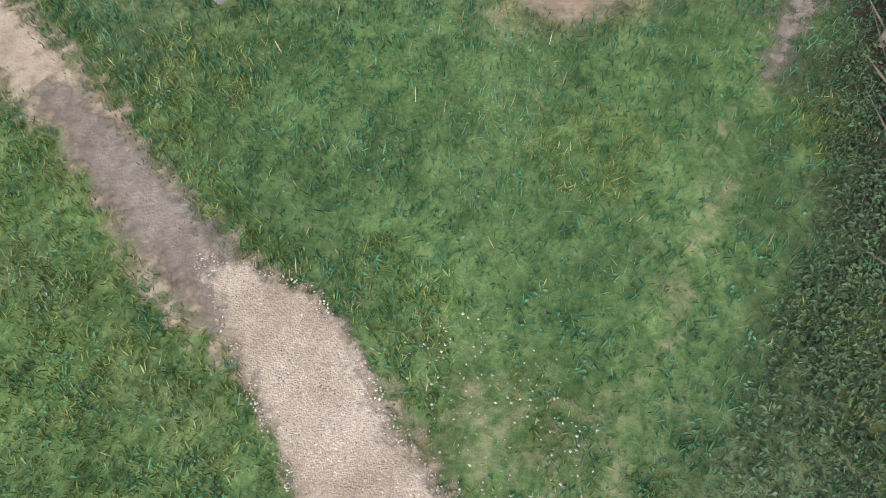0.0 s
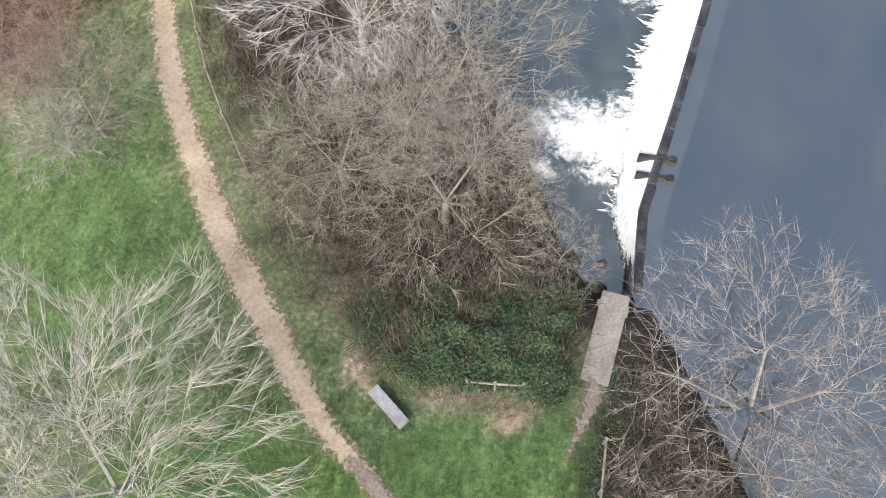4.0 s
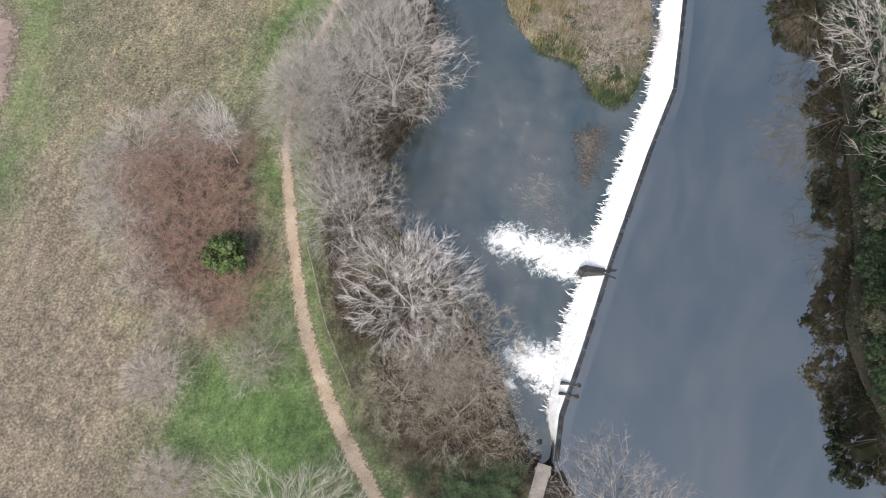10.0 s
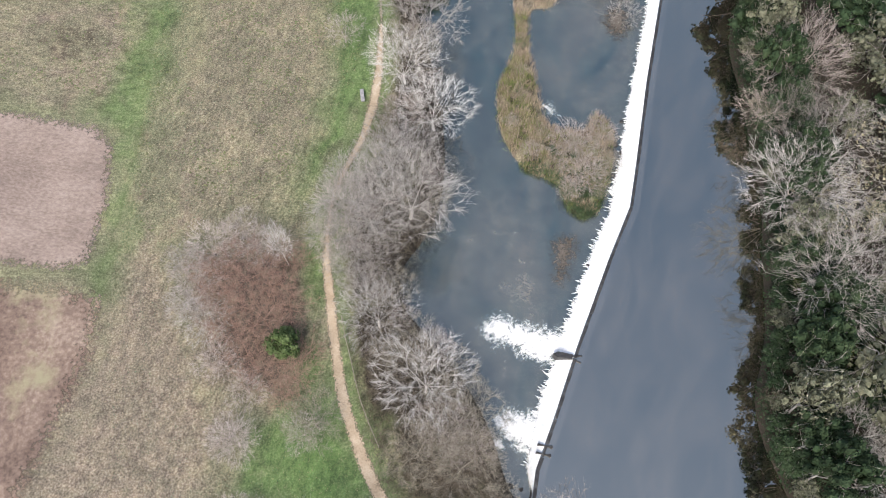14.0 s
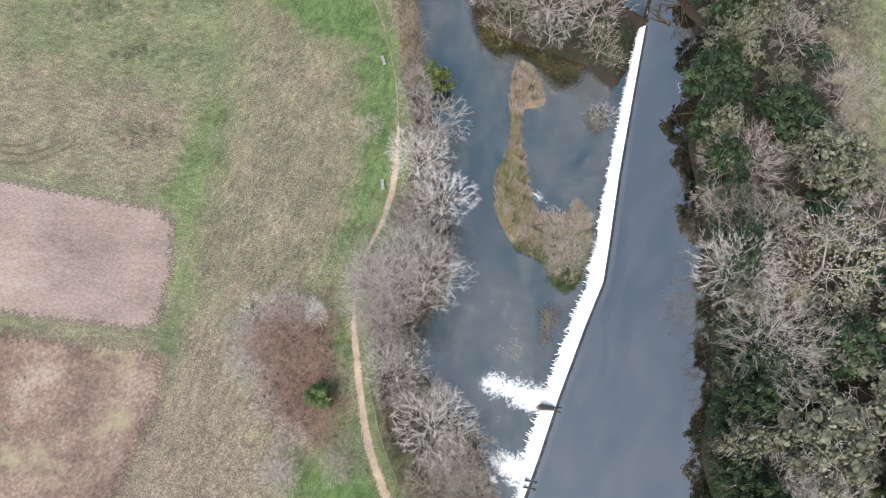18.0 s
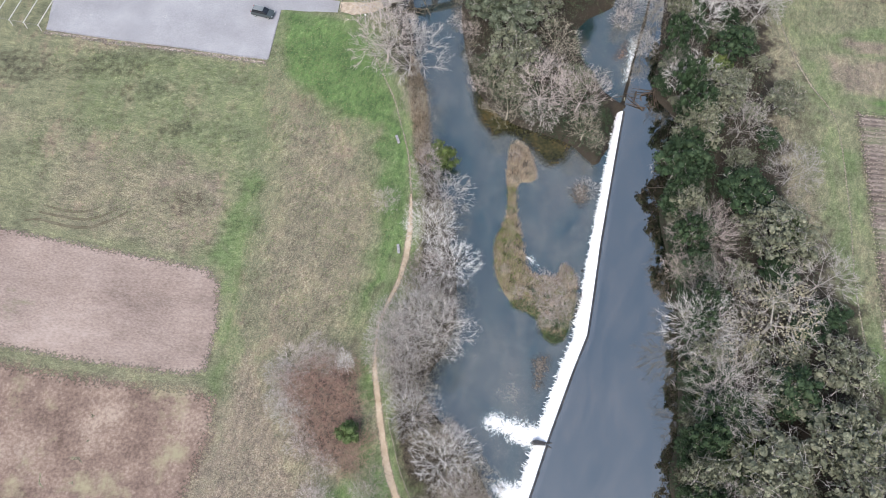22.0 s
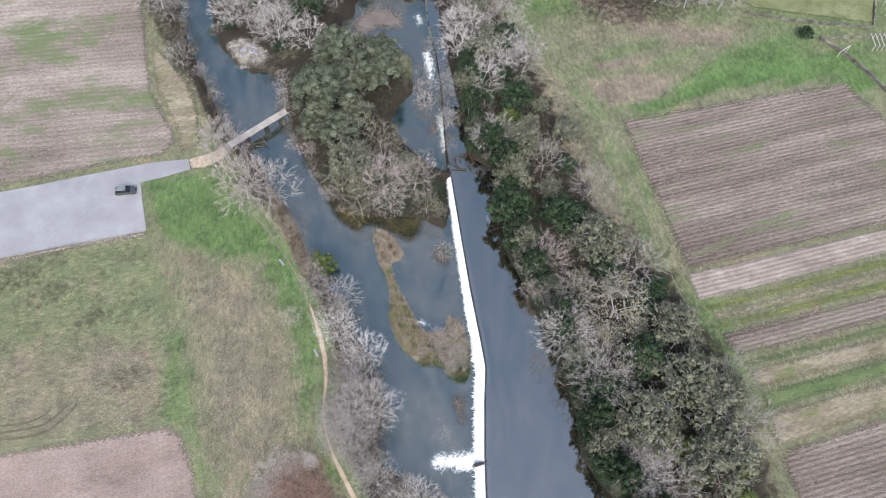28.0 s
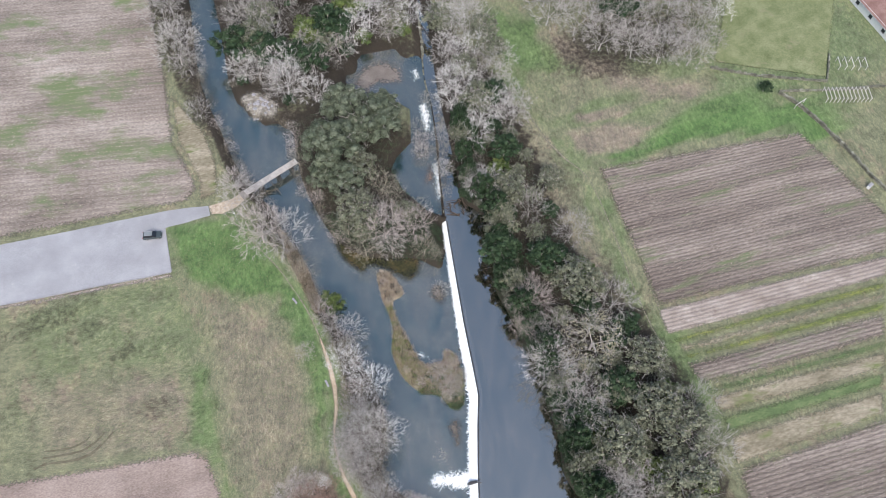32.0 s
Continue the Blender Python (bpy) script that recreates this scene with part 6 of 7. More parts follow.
# low trees and bushes whose twigs hang over the water's edge
for line, kinds, first, last, gap in ((WEST_BANK, "sbspb", 11.0, 175.0, 2.2), (CHANNEL_EAST, "bgsbp", 82.0, 134.0, 2.4)):
    shore = curve_through(line, 0.5)
    spot = None
    for k, p in enumerate(shore):
        if first < p.y < last and p.x < 24.5 and (spot is None or (p - spot).length > gap):
            spot = p
            rb = random.Random(500 + k)
            kind = rb.choice(kinds)
            plant(p.x + rb.uniform(-0.9, 0.5) * (1 if line is WEST_BANK else -1), p.y + rb.uniform(-0.6, 0.6), rb.uniform(1.3, 2.3) if p.y < 108 else rb.uniform(1.8, 2.8), kind, rb.uniform(0.9, 1.3),
                  word=("bank_bush", "leafless grey-brown bush leaning over the river", "bush"))



# ---- undergrowth and grass ----
def inside_points(outline, count, seed, avoid=None):
    r = np.random.RandomState(seed)
    q = np.array([(p[0], p[1]) for p in outline], float)
    lo, hi = q.min(0), q.max(0)
    out = np.zeros((0, 2))
    while len(out) < count:
        p = r.uniform(lo, hi, (count * 2, 2))
        p = p[signed_distance(p, outline) < 0]
        if avoid is not None:
            p = p[avoid(p)]
        out = np.vstack([out, p])
    return out[:count]


def blades(name, spots, per, size, spread, material, label, category, seed, width=0.05, lean=0.5, flat=0.0, droop=None):
    """Upright slivers in clumps: grass, reeds, canes. size: shortest and longest."""
    r = np.random.RandomState(seed)
    n = len(spots) * per
    base = np.repeat(spots, per, 0) + r.normal(0, spread, (n, 2))
    z = height(base)
    ln = r.uniform(*size, n)
    az_ = r.uniform(0, 6.283, n) if droop is None else r.normal(droop, 0.6, n)
    out = np.abs(r.normal(0, lean, n)) + flat
    way = np.stack([np.cos(az_) * out, np.sin(az_) * out, np.ones(n)], 1)
    way /= np.linalg.norm(way, axis=1)[:, None]
    root = np.column_stack([base, z - 0.01])
    tip = root + way * ln[:, None]
    sa = r.uniform(0, 6.283, n)
    side = np.stack([np.cos(sa), np.sin(sa), r.uniform(-0.3, 0.3, n)], 1) * (ln * width)[:, None]
    mid = root + way * (ln * 0.55)[:, None]
    verts = np.stack([root - side * 0.7, root + side * 0.7, mid + side, tip, mid - side], 1).reshape(-1, 3)
    faces = [(5 * i, 5 * i + 1, 5 * i + 2, 5 * i + 3, 5 * i + 4) for i in range(n)]
    return tagged(new(name, mesh_of(name, verts.tolist(), faces, material)), label, category, "", "stuff")


def leaf_mat(name, spots, per, size, tall, spread, material, label, category, seed, hump=None):
    """A low thicket of small leaves at random heights."""
    r = np.random.RandomState(seed)
    n = len(spots) * per
    base = np.repeat(spots, per, 0) + r.normal(0, spread, (n, 2))
    top = np.repeat(r.uniform(0.4, 1.0, len(spots)) if hump is None else hump(spots), per)
    z = height(base) + tall * top * r.uniform(0.35, 1.0, n) ** 0.5
    c = np.column_stack([base, z])
    nrm = np.column_stack([r.normal(0, 0.55, (n, 2)), np.ones(n)])
    nrm /= np.linalg.norm(nrm, axis=1)[:, None]
    a = r.uniform(0, 6.283, n)
    u = np.stack([np.cos(a), np.sin(a), np.zeros(n)], 1)
    u -= nrm * (u * nrm).sum(1)[:, None]
    v = np.cross(nrm, u)
    s = r.uniform(0.6, 1.3, n)[:, None] * size
    verts = np.stack([c - u * s, c - v * s * 0.55 + nrm * s * 0.2, c + u * s, c + v * s * 0.55 + nrm * s * 0.2], 1).reshape(-1, 3)
    faces = [(4 * i, 4 * i + 1, 4 * i + 2, 4 * i + 3) for i in range(n)]
    return tagged(new(name, mesh_of(name, verts.tolist(), faces, material)), label, category, "", "stuff")


def off_path(gap):
    def test(p):
        keep = line_distance(p, PATH_LINE) > gap
        keep &= line_distance(p, TRAIL_LINE) > gap * 0.25
        keep &= signed_distance(p, [(-1.0, 2.1), (0.25, 1.5), (0.75, 0.0), (0.9, -0.9), (0.2, -1.3), (-0.35, 0.4)]) > 0.02
        for cx, cy, rx, ry in ((1.35, 0.6, 0.5, 0.8), (2.4, 5.2, 0.9, 0.55), (-2.3, 6.5, 0.5, 0.5), (5.0, 5.6, 0.35, 0.9), (0.6, 5.95, 1.6, 0.35), (-2.8, 7.4, 0.8, 0.9)):
            worn = ((p[:, 0] - cx) / rx) ** 2 + ((p[:, 1] - cy) / ry) ** 2
            keep &= worn + 0.6 * np.sin(p[:, 0] * 37.0) * np.sin(p[:, 1] * 41.0) > 0.7
        return keep
    return test


def dry_land(p):
    return (signed_distance(p, LOWER_POLY) > 0.2) & (signed_distance(p, UPPER_POLY) > 0.2)


NEAR = [(-5.5, -2.5), (7.5, -2.5), (7.5, 7.0), (4.5, 7.0), (-2.0, 7.5), (-6.5, 9.0), (-9.0, 4.0)]


def lush_turf(p):
    """Where the turf is green and close: thin beside the path and on the trodden ground."""
    poor = (line_distance(p, [(q[0] - 0.9, q[1] - 0.6) for q in PATH_LINE]) < 1.3) | (((p[:, 0] - 1.3) / 0.9) ** 2 + ((p[:, 1] - 0.8) / 0.8) ** 2 < 1)
    return off_path(0.30)(p) & (~poor | (waves(p, 0.7, 277) > 0.25))


blades("grass", inside_points(NEAR, 14000, 71, lush_turf), 5, (0.04, 0.15), 0.05, LEAF["grass"], "short green meadow grass with weeds", "grass", 72, 0.045, 0.9)
blades("mossy_grass", inside_points(NEAR, 7000, 271, lambda p: off_path(0.22)(p) & ((waves(p, 2.2, 273) > 0.5) | (line_distance(p, [(q[0] - 0.7, q[1] - 0.4) for q in PATH_LINE]) < 1.5) | (((p[:, 0] - 1.2) / 0.8) ** 2 + ((p[:, 1] - 0.6) / 0.6) ** 2 < 1))), 7, (0.04, 0.12), 0.06, LEAF["moss"], "yellow-green mossy grass along the path", "grass", 272, 0.06, 1.0)
blades("dry_grass", inside_points(NEAR, 700, 73, off_path(0.3)), 3, (0.06, 0.18), 0.03, LEAF["hay"], "scattered dry straw-coloured grass blades", "grass", 74, 0.035, 1.0)
leaf_mat("clover", inside_points(NEAR, 2600, 75, off_path(0.36)), 6, 0.022, 0.07, 0.05, LEAF["grass"], "low clover and broad-leaved weeds in the grass", "weeds", 76)
leaf_mat("nettle_patch", inside_points([(3.2, -2.5), (4.5, -2.5), (4.9, 1.5), (5.6, 4.6), (5.1, 4.6), (4.5, 2.6), (3.5, 0.9), (2.9, -0.4)], 1500, 77, off_path(0.3)), 6, 0.028, 0.13, 0.08, LEAF["bramble"], "lush green nettles and weeds beside the fence", "weeds", 78)
FENCE_SCRUB = [(4.7, -2.6), (10.4, -2.6), (9.6, 2.0), (8.6, 5.0), (7.4, 7.6), (6.6, 6.6), (6.0, 5.2), (5.4, 3.4), (4.8, 0.6)]
blades("dead_brush", inside_points(FENCE_SCRUB, 2600, 177), 4, (0.15, 0.9), 0.1, BARK["s"], "low dead brush and twigs behind the fence", "scrub", 178, 0.014, 1.4)
leaf_mat("fallen_leaves", inside_points(FENCE_SCRUB, 1500, 179), 4, 0.03, 0.06, 0.12, LEAF["reed"], "brown fallen leaves behind the fence", "leaves", 180)
MEADOW = [(-16.0, -4.0), (-5.0, -4.0), (-7.0, 9.0), (-12.0, 20.0), (-15.0, 30.0), (-15.5, 46.0), (-11.0, 60.0), (-12.0, 80.0), (-20.0, 104.0), (-34.0, 106.0), (-36.0, 90.0), (-36.0, 30.0), (-30.0, -4.0)]
blades("meadow_tufts", inside_points(MEADOW, 9000, 81, off_path(0.8)), 3, (0.10, 0.26), 0.12, LEAF["hay"], "tufts of dry meadow grass", "grass", 82, 0.06, 1.0)
blades("meadow_grass", inside_points(MEADOW, 9000, 83, off_path(0.6)), 3, (0.08, 0.22), 0.12, LEAF["grass"], "tufts of green meadow grass", "grass", 84, 0.06, 1.0)

WEST_LAND = [(-26.0, 38.0), (-17.0, 46.0), (-12.0, 60.0), (-13.0, 80.0), (-20.0, 103.0), (-34.0, 100.0), (-36.0, 94.0), (-76.0, 98.0), (-78.0, 64.0), (-41.0, 56.0), (-36.0, 50.0), (-35.0, 38.0)]
spots = inside_points(WEST_LAND, 12000, 141, off_path(1.0))
dull = waves(spots, 11.0, 143) + 0.6 * waves(spots, 3.5, 144) > 0.0
tufts("hay_clumps", spots[dull & (plots(spots, LUSH_PLOTS, 23) < 0.3)], (0.06, 0.17), 0.03, HAY_CLUMPS, "pale clumps of dead grass in the meadow", "grass", 145)
tufts("grass_clumps", spots[~dull], (0.07, 0.2), 0.03, RANK_GRASS, "green clumps of rank meadow grass", "grass", 146)

# bramble thicket behind the bench, and brown scrub along the banks
THICKET = [(-1.7, 7.6), (-1.1, 6.9), (-0.2, 6.5), (0.8, 6.7), (1.6, 6.3), (2.6, 6.4), (3.2, 6.0), (4.1, 5.7), (4.6, 6.4), (4.5, 7.4), (5.0, 9.0), (3.8, 8.8), (2.6, 9.4), (1.4, 8.6), (0.2, 9.0), (-0.8, 8.2)]


def thicket_top(p):
    return np.clip(-signed_distance(p, THICKET) / 0.7 + 0.2, 0.1, 1.0) * np.clip(0.55 + 0.6 * waves(p, 1.5, 5), 0.1, 1.2)


leaf_mat("bramble_thicket", inside_points(THICKET, 3400, 85), 6, 0.055, 1.45, 0.11, LEAF["bramble"], "dense dark green bramble thicket", "brambles", 86, thicket_top)
BRAKE = [(-2.8, 8.0), (-1.2, 7.3), (0.4, 7.0), (2.4, 6.8), (4.4, 6.4), (5.2, 8.0), (5.2, 9.8), (-1.4, 10.2), (-3.4, 9.4)]
blades("bramble_canes", inside_points(BRAKE, 1500, 87), 3, (0.4, 1.6), 0.08, BARK["s"], "arching brown bramble canes", "brambles", 88, 0.009, 1.3)
leaf_mat("bramble_leaves", inside_points(BRAKE, 1100, 187, lambda p: waves(p, 2.2, 8) > -0.1), 6, 0.05, 1.2, 0.2, LEAF["bramble"], "scattered green bramble leaves among brown canes", "brambles", 188)
for k, (x, y) in enumerate(((1.15, 6.3), (2.9, 6.1))):
    leaf_mat("bramble_sprays", inside_points([(x - 0.4, y - 0.15), (x + 0.4, y - 0.2), (x + 0.4, y + 0.4), (x - 0.4, y + 0.4)], 60, 191 + k), 6, 0.05, 1.3, 0.1, LEAF["bramble"], "bramble sprays growing over the fence", "brambles", 193 + k)
blades("dead_stalks", inside_points([(-2.6, 7.9), (-2.4, 6.9), (-1.0, 6.4), (1.5, 5.6), (3.4, 5.2), (3.9, 5.8), (1.6, 6.4), (-0.4, 6.5), (-1.6, 7.3)], 420, 89), 4, (0.12, 0.4), 0.06, LEAF["reed"], "bleached dead stalks along the thicket edge", "dead grass", 90, 0.02, 0.9)
WEST_SCRUB = [(-7.8, 15.2), (-5.4, 10.0), (-2.8, 9.0), (1.0, 9.2), (5.0, 9.6), (4.6, 12.4), (3.4, 16.4), (1.2, 20.4), (-2.0, 25.4), (-5.4, 29.4), (-7.0, 34.0), (-9.0, 33.0), (-11.0, 27.0), (-9.6, 20.0)]
SCRUB_NORTH = [(-7.0, 34.0), (-4.6, 38.0), (-2.6, 46.0), (-3.2, 58.0), (-4.6, 66.0), (-6.6, 76.0), (-8.0, 92.0), (-10.4, 92.0), (-8.0, 76.0), (-7.4, 66.0), (-7.6, 56.0), (-11.0, 45.0), (-12.0, 38.0), (-10.0, 32.0)]
EAST_SCRUB = [(32.4, -10.0), (31.8, 10.0), (30.4, 19.0), (32.4, 28.0), (33.6, 35.0), (34.8, 42.0), (34.8, 54.0), (35.4, 64.0), (37.0, 71.0), (38.8, 79.0), (37.6, 90.0), (44.0, 118.0), (56.0, 122.0), (57.0, 98.0), (55.0, 80.0), (55.5, 60.0), (59.5, 44.0), (61.0, 20.0), (57.0, -10.0)]
ISLE_SCRUB = [(2.6, 95.0), (1.6, 104.0), (1.8, 118.0), (4.0, 127.0), (18.0, 130.0), (30.0, 122.0), (28.0, 102.0), (25.4, 86.0), (22.0, 79.5), (15.0, 82.4), (9.0, 85.0), (5.0, 89.0)]
for k, (area, count, tall) in enumerate(((WEST_SCRUB, 4200, 0.9), (SCRUB_NORTH, 1800, 0.9), (EAST_SCRUB, 2600, 1.8), (ISLE_SCRUB, 1800, 1.4))):
    blades("scrub", inside_points(area, count, 91 + k, dry_land), 5, (tall * 0.4, tall), 0.10, BARK["s"], "tangled leafless brown scrub on the bank", "scrub", 101 + k, 0.012, 0.8)
leaf_mat("ivy", inside_points([(31.0, -10.0), (30.4, 10.0), (28.8, 16.0), (28.8, 20.0), (31.0, 28.0), (32.2, 35.0), (33.2, 44.0), (33.0, 56.0), (33.0, 64.0), (35.6, 71.0), (37.6, 79.0), (44.0, 79.0), (42.0, 64.0), (40.0, 40.0), (38.0, 20.0), (38.0, -10.0)], 5200, 117, lambda p: signed_distance(p, UPPER_POLY) > -0.6), 6, 0.13, 0.55, 0.25, LEAF["e"], "dark ivy trailing down the river bank", "undergrowth", 118)
leaf_mat("ivy", inside_points(EAST_SCRUB, 4200, 111, dry_land), 5, 0.11, 1.6, 0.35, LEAF["bramble"], "dark ivy and brambles under the trees", "undergrowth", 112)
# dark leaves added here to give the bank its shade beneath the trees
leaf_mat("ivy", inside_points([(0.4, 97.0), (3.0, 90.4), (8.0, 84.0), (15.0, 80.6), (20.0, 78.4), (24.0, 74.6), (28.0, 84.0), (24.0, 88.0), (12.0, 91.0), (5.0, 97.0)], 2400, 119, lambda p: (signed_distance(p, LOWER_POLY) > -0.8) & (signed_distance(p, UPPER_POLY) > 0.3)), 6, 0.12, 0.6, 0.25, LEAF["e"], "dark ivy and dead weeds added over the shaded river bank", "undergrowth", 120)
leaf_mat("ivy", inside_points(ISLE_SCRUB, 2200, 113, dry_land), 6, 0.10, 1.2, 0.3, LEAF["bramble"], "dark ivy and brambles under the trees", "undergrowth", 114)
leaf_mat("leaf_litter", inside_points(WEST_SCRUB, 1500, 115, dry_land), 5, 0.03, 0.10, 0.35, LEAF["reed"], "brown fallen leaves among the scrub", "leaves", 116)

# reeds on the river island
REED_AREA = [p for p in ISLAND_POLY[:-1]]
blades("reed_bed", inside_points(REED_AREA, 3600, 121, lambda p: waves(p, 3.0, 18) - 0.9 * (p[:, 1] < 44.5) > -0.45), 4, (0.35, 1.1), 0.12, LEAF["reed"], "bed of flattened tan reeds on the river island", "reeds", 122, 0.02, 1.0, 0.2, 1.2)
blades("sedge", inside_points(REED_AREA, 1900, 123, lambda p: (waves(p, 4.0, 19) + 0.5 * (p[:, 0] < 9.6) > 0.0) & (p[:, 1] < 70)), 4, (0.3, 0.9), 0.12, LEAF["moss"], "olive green sedge among the reeds", "reeds", 124, 0.03, 1.0)
blades("wet_grass", inside_points(REED_AREA, 1700, 127, lambda p: (p[:, 1] < 47.5 + 2 * waves(p, 3.0, 20)) & (waves(p, 2.4, 22) > -0.5)), 5, (0.25, 0.8), 0.12, LEAF["bramble"], "dark green wet grass at the tip of the island", "reeds", 128, 0.04, 1.0)
blades("reed_fringe", inside_points([(-5.2, 72.0), (-5.0, 82.0), (-6.4, 92.0), (-8.2, 98.0), (-9.6, 97.0), (-9.6, 88.0), (-8.6, 80.0), (-8.0, 73.0)], 2600, 125), 4, (0.4, 1.2), 0.12, LEAF["reed"], "tan reeds fringing the river bank", "reeds", 126, 0.02, 0.9)
plant(13.4, 49.6, 2.8, "p", 1.1, word=("bare_bush", "leafless tan willow bush on the river island", "bush"))
plant(16.4, 46.6, 2.4, "b", 1.1, word=("bare_bush", "leafless tan willow bush on the river island", "bush"))
plant(14.6, 45.4, 2.6, "p", 1.2, word=("bare_bush", "leafless tan willow bush on the river island", "bush"))
plant(17.2, 50.6, 1.8, "p", 1.3, word=("bare_bush", "leafless tan willow bush on the river island", "bush"))

for x, y, rad in ((9.0, 49.0, 1.3), (13.0, 43.8, 1.5), (16.4, 43.6, 1.2), (10.4, 51.8, 1.0), (8.4, 60.6, 0.9), (11.8, 72.4, 1.4), (9.6, 75.4, 1.2), (18.0, 48.0, 1.3), (6.8, 53.0, 1.0), (14.0, 49.4, 1.5), (11.8, 47.0, 1.4), (16.8, 53.2, 1.1), (8.0, 56.6, 1.1), (10.6, 77.0, 1.3), (9.2, 70.6, 1.0), (8.6, 65.0, 0.8)):
    plant(x, y, rad, "bp"[int(x * 7) % 2], 1.1, word=("bare_bush", "leafless tan willow bush on the river island", "bush"))

# scrub bushes: low tangles of stems along the banks
SCRUB_WORD = ("scrub_bush", "low tangled leafless brown scrub bush", "bush")
for k, (x, y) in enumerate(inside_points(WEST_SCRUB, 22, 131, dry_land)):
    plant(float(x), float(y), 1.5 + 0.13 * (k % 6), "s", 0.95, word=SCRUB_WORD)
for k, (x, y) in enumerate(inside_points(SCRUB_NORTH, 18, 133, dry_land)):
    plant(float(x), float(y), 1.3 + 0.13 * (k % 6), "s", 1.0, word=SCRUB_WORD)
for x, y, rad in ((8.2, -1.6, 1.6), (7.0, 0.6, 1.3), (9.4, 3.2, 1.6), (10.4, 1.4, 1.7), (6.6, -2.4, 1.2), (8.0, 2.4, 1.4), (7.4, 5.2, 1.1), (-1.2, 10.2, 1.3), (1.2, 10.4, 1.4), (3.2, 10.2, 1.2), (-3.4, 10.8, 1.3)):
    plant(x, y, rad, "s", 0.9, word=SCRUB_WORD)
plant(9.6, 0.4, 1.5, "e", 1.2, word=("evergreen_bush", "dense dark green laurel bush on the bank", "bush"))


# ---- stone benches ----
def bench(x, y, turn, label):
    ob = thing("stone_bench", label, "bench", (x, y, level(x, y)), turn, "benches along the path")
    part("seat", box(1.68, 0.44, 0.12, (0, 0, 0.42), 0.015), STONE_GREY, ob)
    for s in (-0.55, 0.55):
        part("support", box(0.2, 0.38, 0.40, (s, 0, 0.17), 0.015), STONE_GREY, ob)
    return ob


bench(-1.57, 5.75, -49, "pale grey stone slab bench beside the dirt path")
bench(-10.55, 55.8, -82, "grey stone bench in the meadow beside the path")
bench(-11.35, 77.5, -72, "grey stone bench in the meadow beside the path")


# ---- slab across the end of the weir ----
def slab():
    ob = thing("footbridge_slab", "worn flat concrete slab at the end of the weir", "slab", (5.93, 8.0, 0.0), -19)
    part("deck", box(0.98, 3.4, 0.22, (0.0, 0.05, -0.02), 0.03), CONCRETE, ob)
    part("abutment", box(1.15, 2.9, 1.6, (0.0, 0.1, -0.95), 0.08), CONCRETE, ob, "dark stained concrete abutment")
    return ob


slab()


def rock_shape(seed, detail=2, material=None):
    r = random.Random(seed)
    bm = bmesh.new()
    bmesh.ops.create_icosphere(bm, subdivisions=detail, radius=1.0)
    off = Vector((r.uniform(0, 50), r.uniform(0, 50), 0))
    for v in bm.verts:
        n = noise.noise(v.co * 1.1 + off) * 0.45 + noise.noise(v.co * 3.0 + off) * 0.15
        v.co *= 1 + n
        v.co.z *= 0.65
    me = bpy.data.meshes.new("boulder")
    bm.to_mesh(me)
    bm.free()
    me.materials.append(material or STONE_DARK)
    return me


ROCKS = [rock_shape(s) for s in range(4)]
ROCKS_PALE = [rock_shape(s + 9, 2, STONE_GREY) for s in range(4)]
rr = random.Random(31)
for x, y, s in ((5.7, 10.4, 0.45), (5.1, 11.0, 0.35), (5.4, 11.9, 0.3), (6.2, 10.6, 0.3), (4.7, 12.2, 0.4), (6.4, 11.6, 0.22), (18.9, 50.2, 0.3), (19.4, 49.2, 0.25), (18.7, 52.0, 0.35), (19.9, 53.4, 0.25), (18.2, 46.2, 0.3), (28.0, 82.6, 0.4), (27.2, 84.2, 0.35)):
    ob = new("boulder", ROCKS[rr.randrange(4)])
    ob.matrix_basis = Matrix.Translation((x, y, LOWER + s * 0.1)) @ Matrix.Rotation(rr.uniform(0, 6.28), 4, "Z") @ Matrix.Scale(s, 4)
    tagged(ob, "dark wet boulder at the foot of the weir", "boulder", "boulders below the weir")


# ---- piers on the weir crest ----
def pier(x, y, turn, length, width, label):
    ob = thing("weir_pier", label, "pier", (x, y, UPPER), turn, "piers on the weir")
    bm = bmesh.new()
    h = 0.42
    out = [(-length / 2, 0), (-length / 2 + 0.5, -width / 2), (length / 2 - 0.7, -width / 2 * 0.8), (length / 2 - 0.7, width / 2 * 0.8), (-length / 2 + 0.5, width / 2)]
    low = [bm.verts.new((a, b, -1.3)) for a, b in out]
    top = [bm.verts.new((a, b, h - 0.25 * (0.5 - a / length))) for a, b in out]
    bm.faces.new(top)
    bm.faces.new(low[::-1])
    for i in range(5):
        bm.faces.new((low[i], low[(i + 1) % 5], top[(i + 1) % 5], top[i]))
    bmesh.ops.bevel(bm, geom=bm.edges[:], offset=0.04, segments=1, affect="EDGES")
    part("pier_body", bm, STONE_DARK, ob)
    for s in (-1, 1):
        part("guide_wall", box(0.95, 0.14, 1.2, (length / 2 - 0.25, s * width * 0.42, -0.45), 0.03, turn=Matrix.Rotation(s * 0.25, 4, "Z")), STONE_DARK, ob)
    return ob


pier(11.4, 24.5, -12, 2.7, 0.62, "dark pointed stone pier splitting the weir flow")


def sluice_wall(x, y, turn):
    ob = thing("sluice_wall", "short dark stone wall of a sluice gap", "wall", (x, y, UPPER), turn, "sluice walls")
    part("wall_body", box(1.35, 0.16, 1.3, (0, 0, -0.45), 0.03), STONE_DARK, ob)
    part("end_stone", box(0.3, 0.3, 1.35, (0.65, 0, -0.45), 0.05), STONE_DARK, ob)


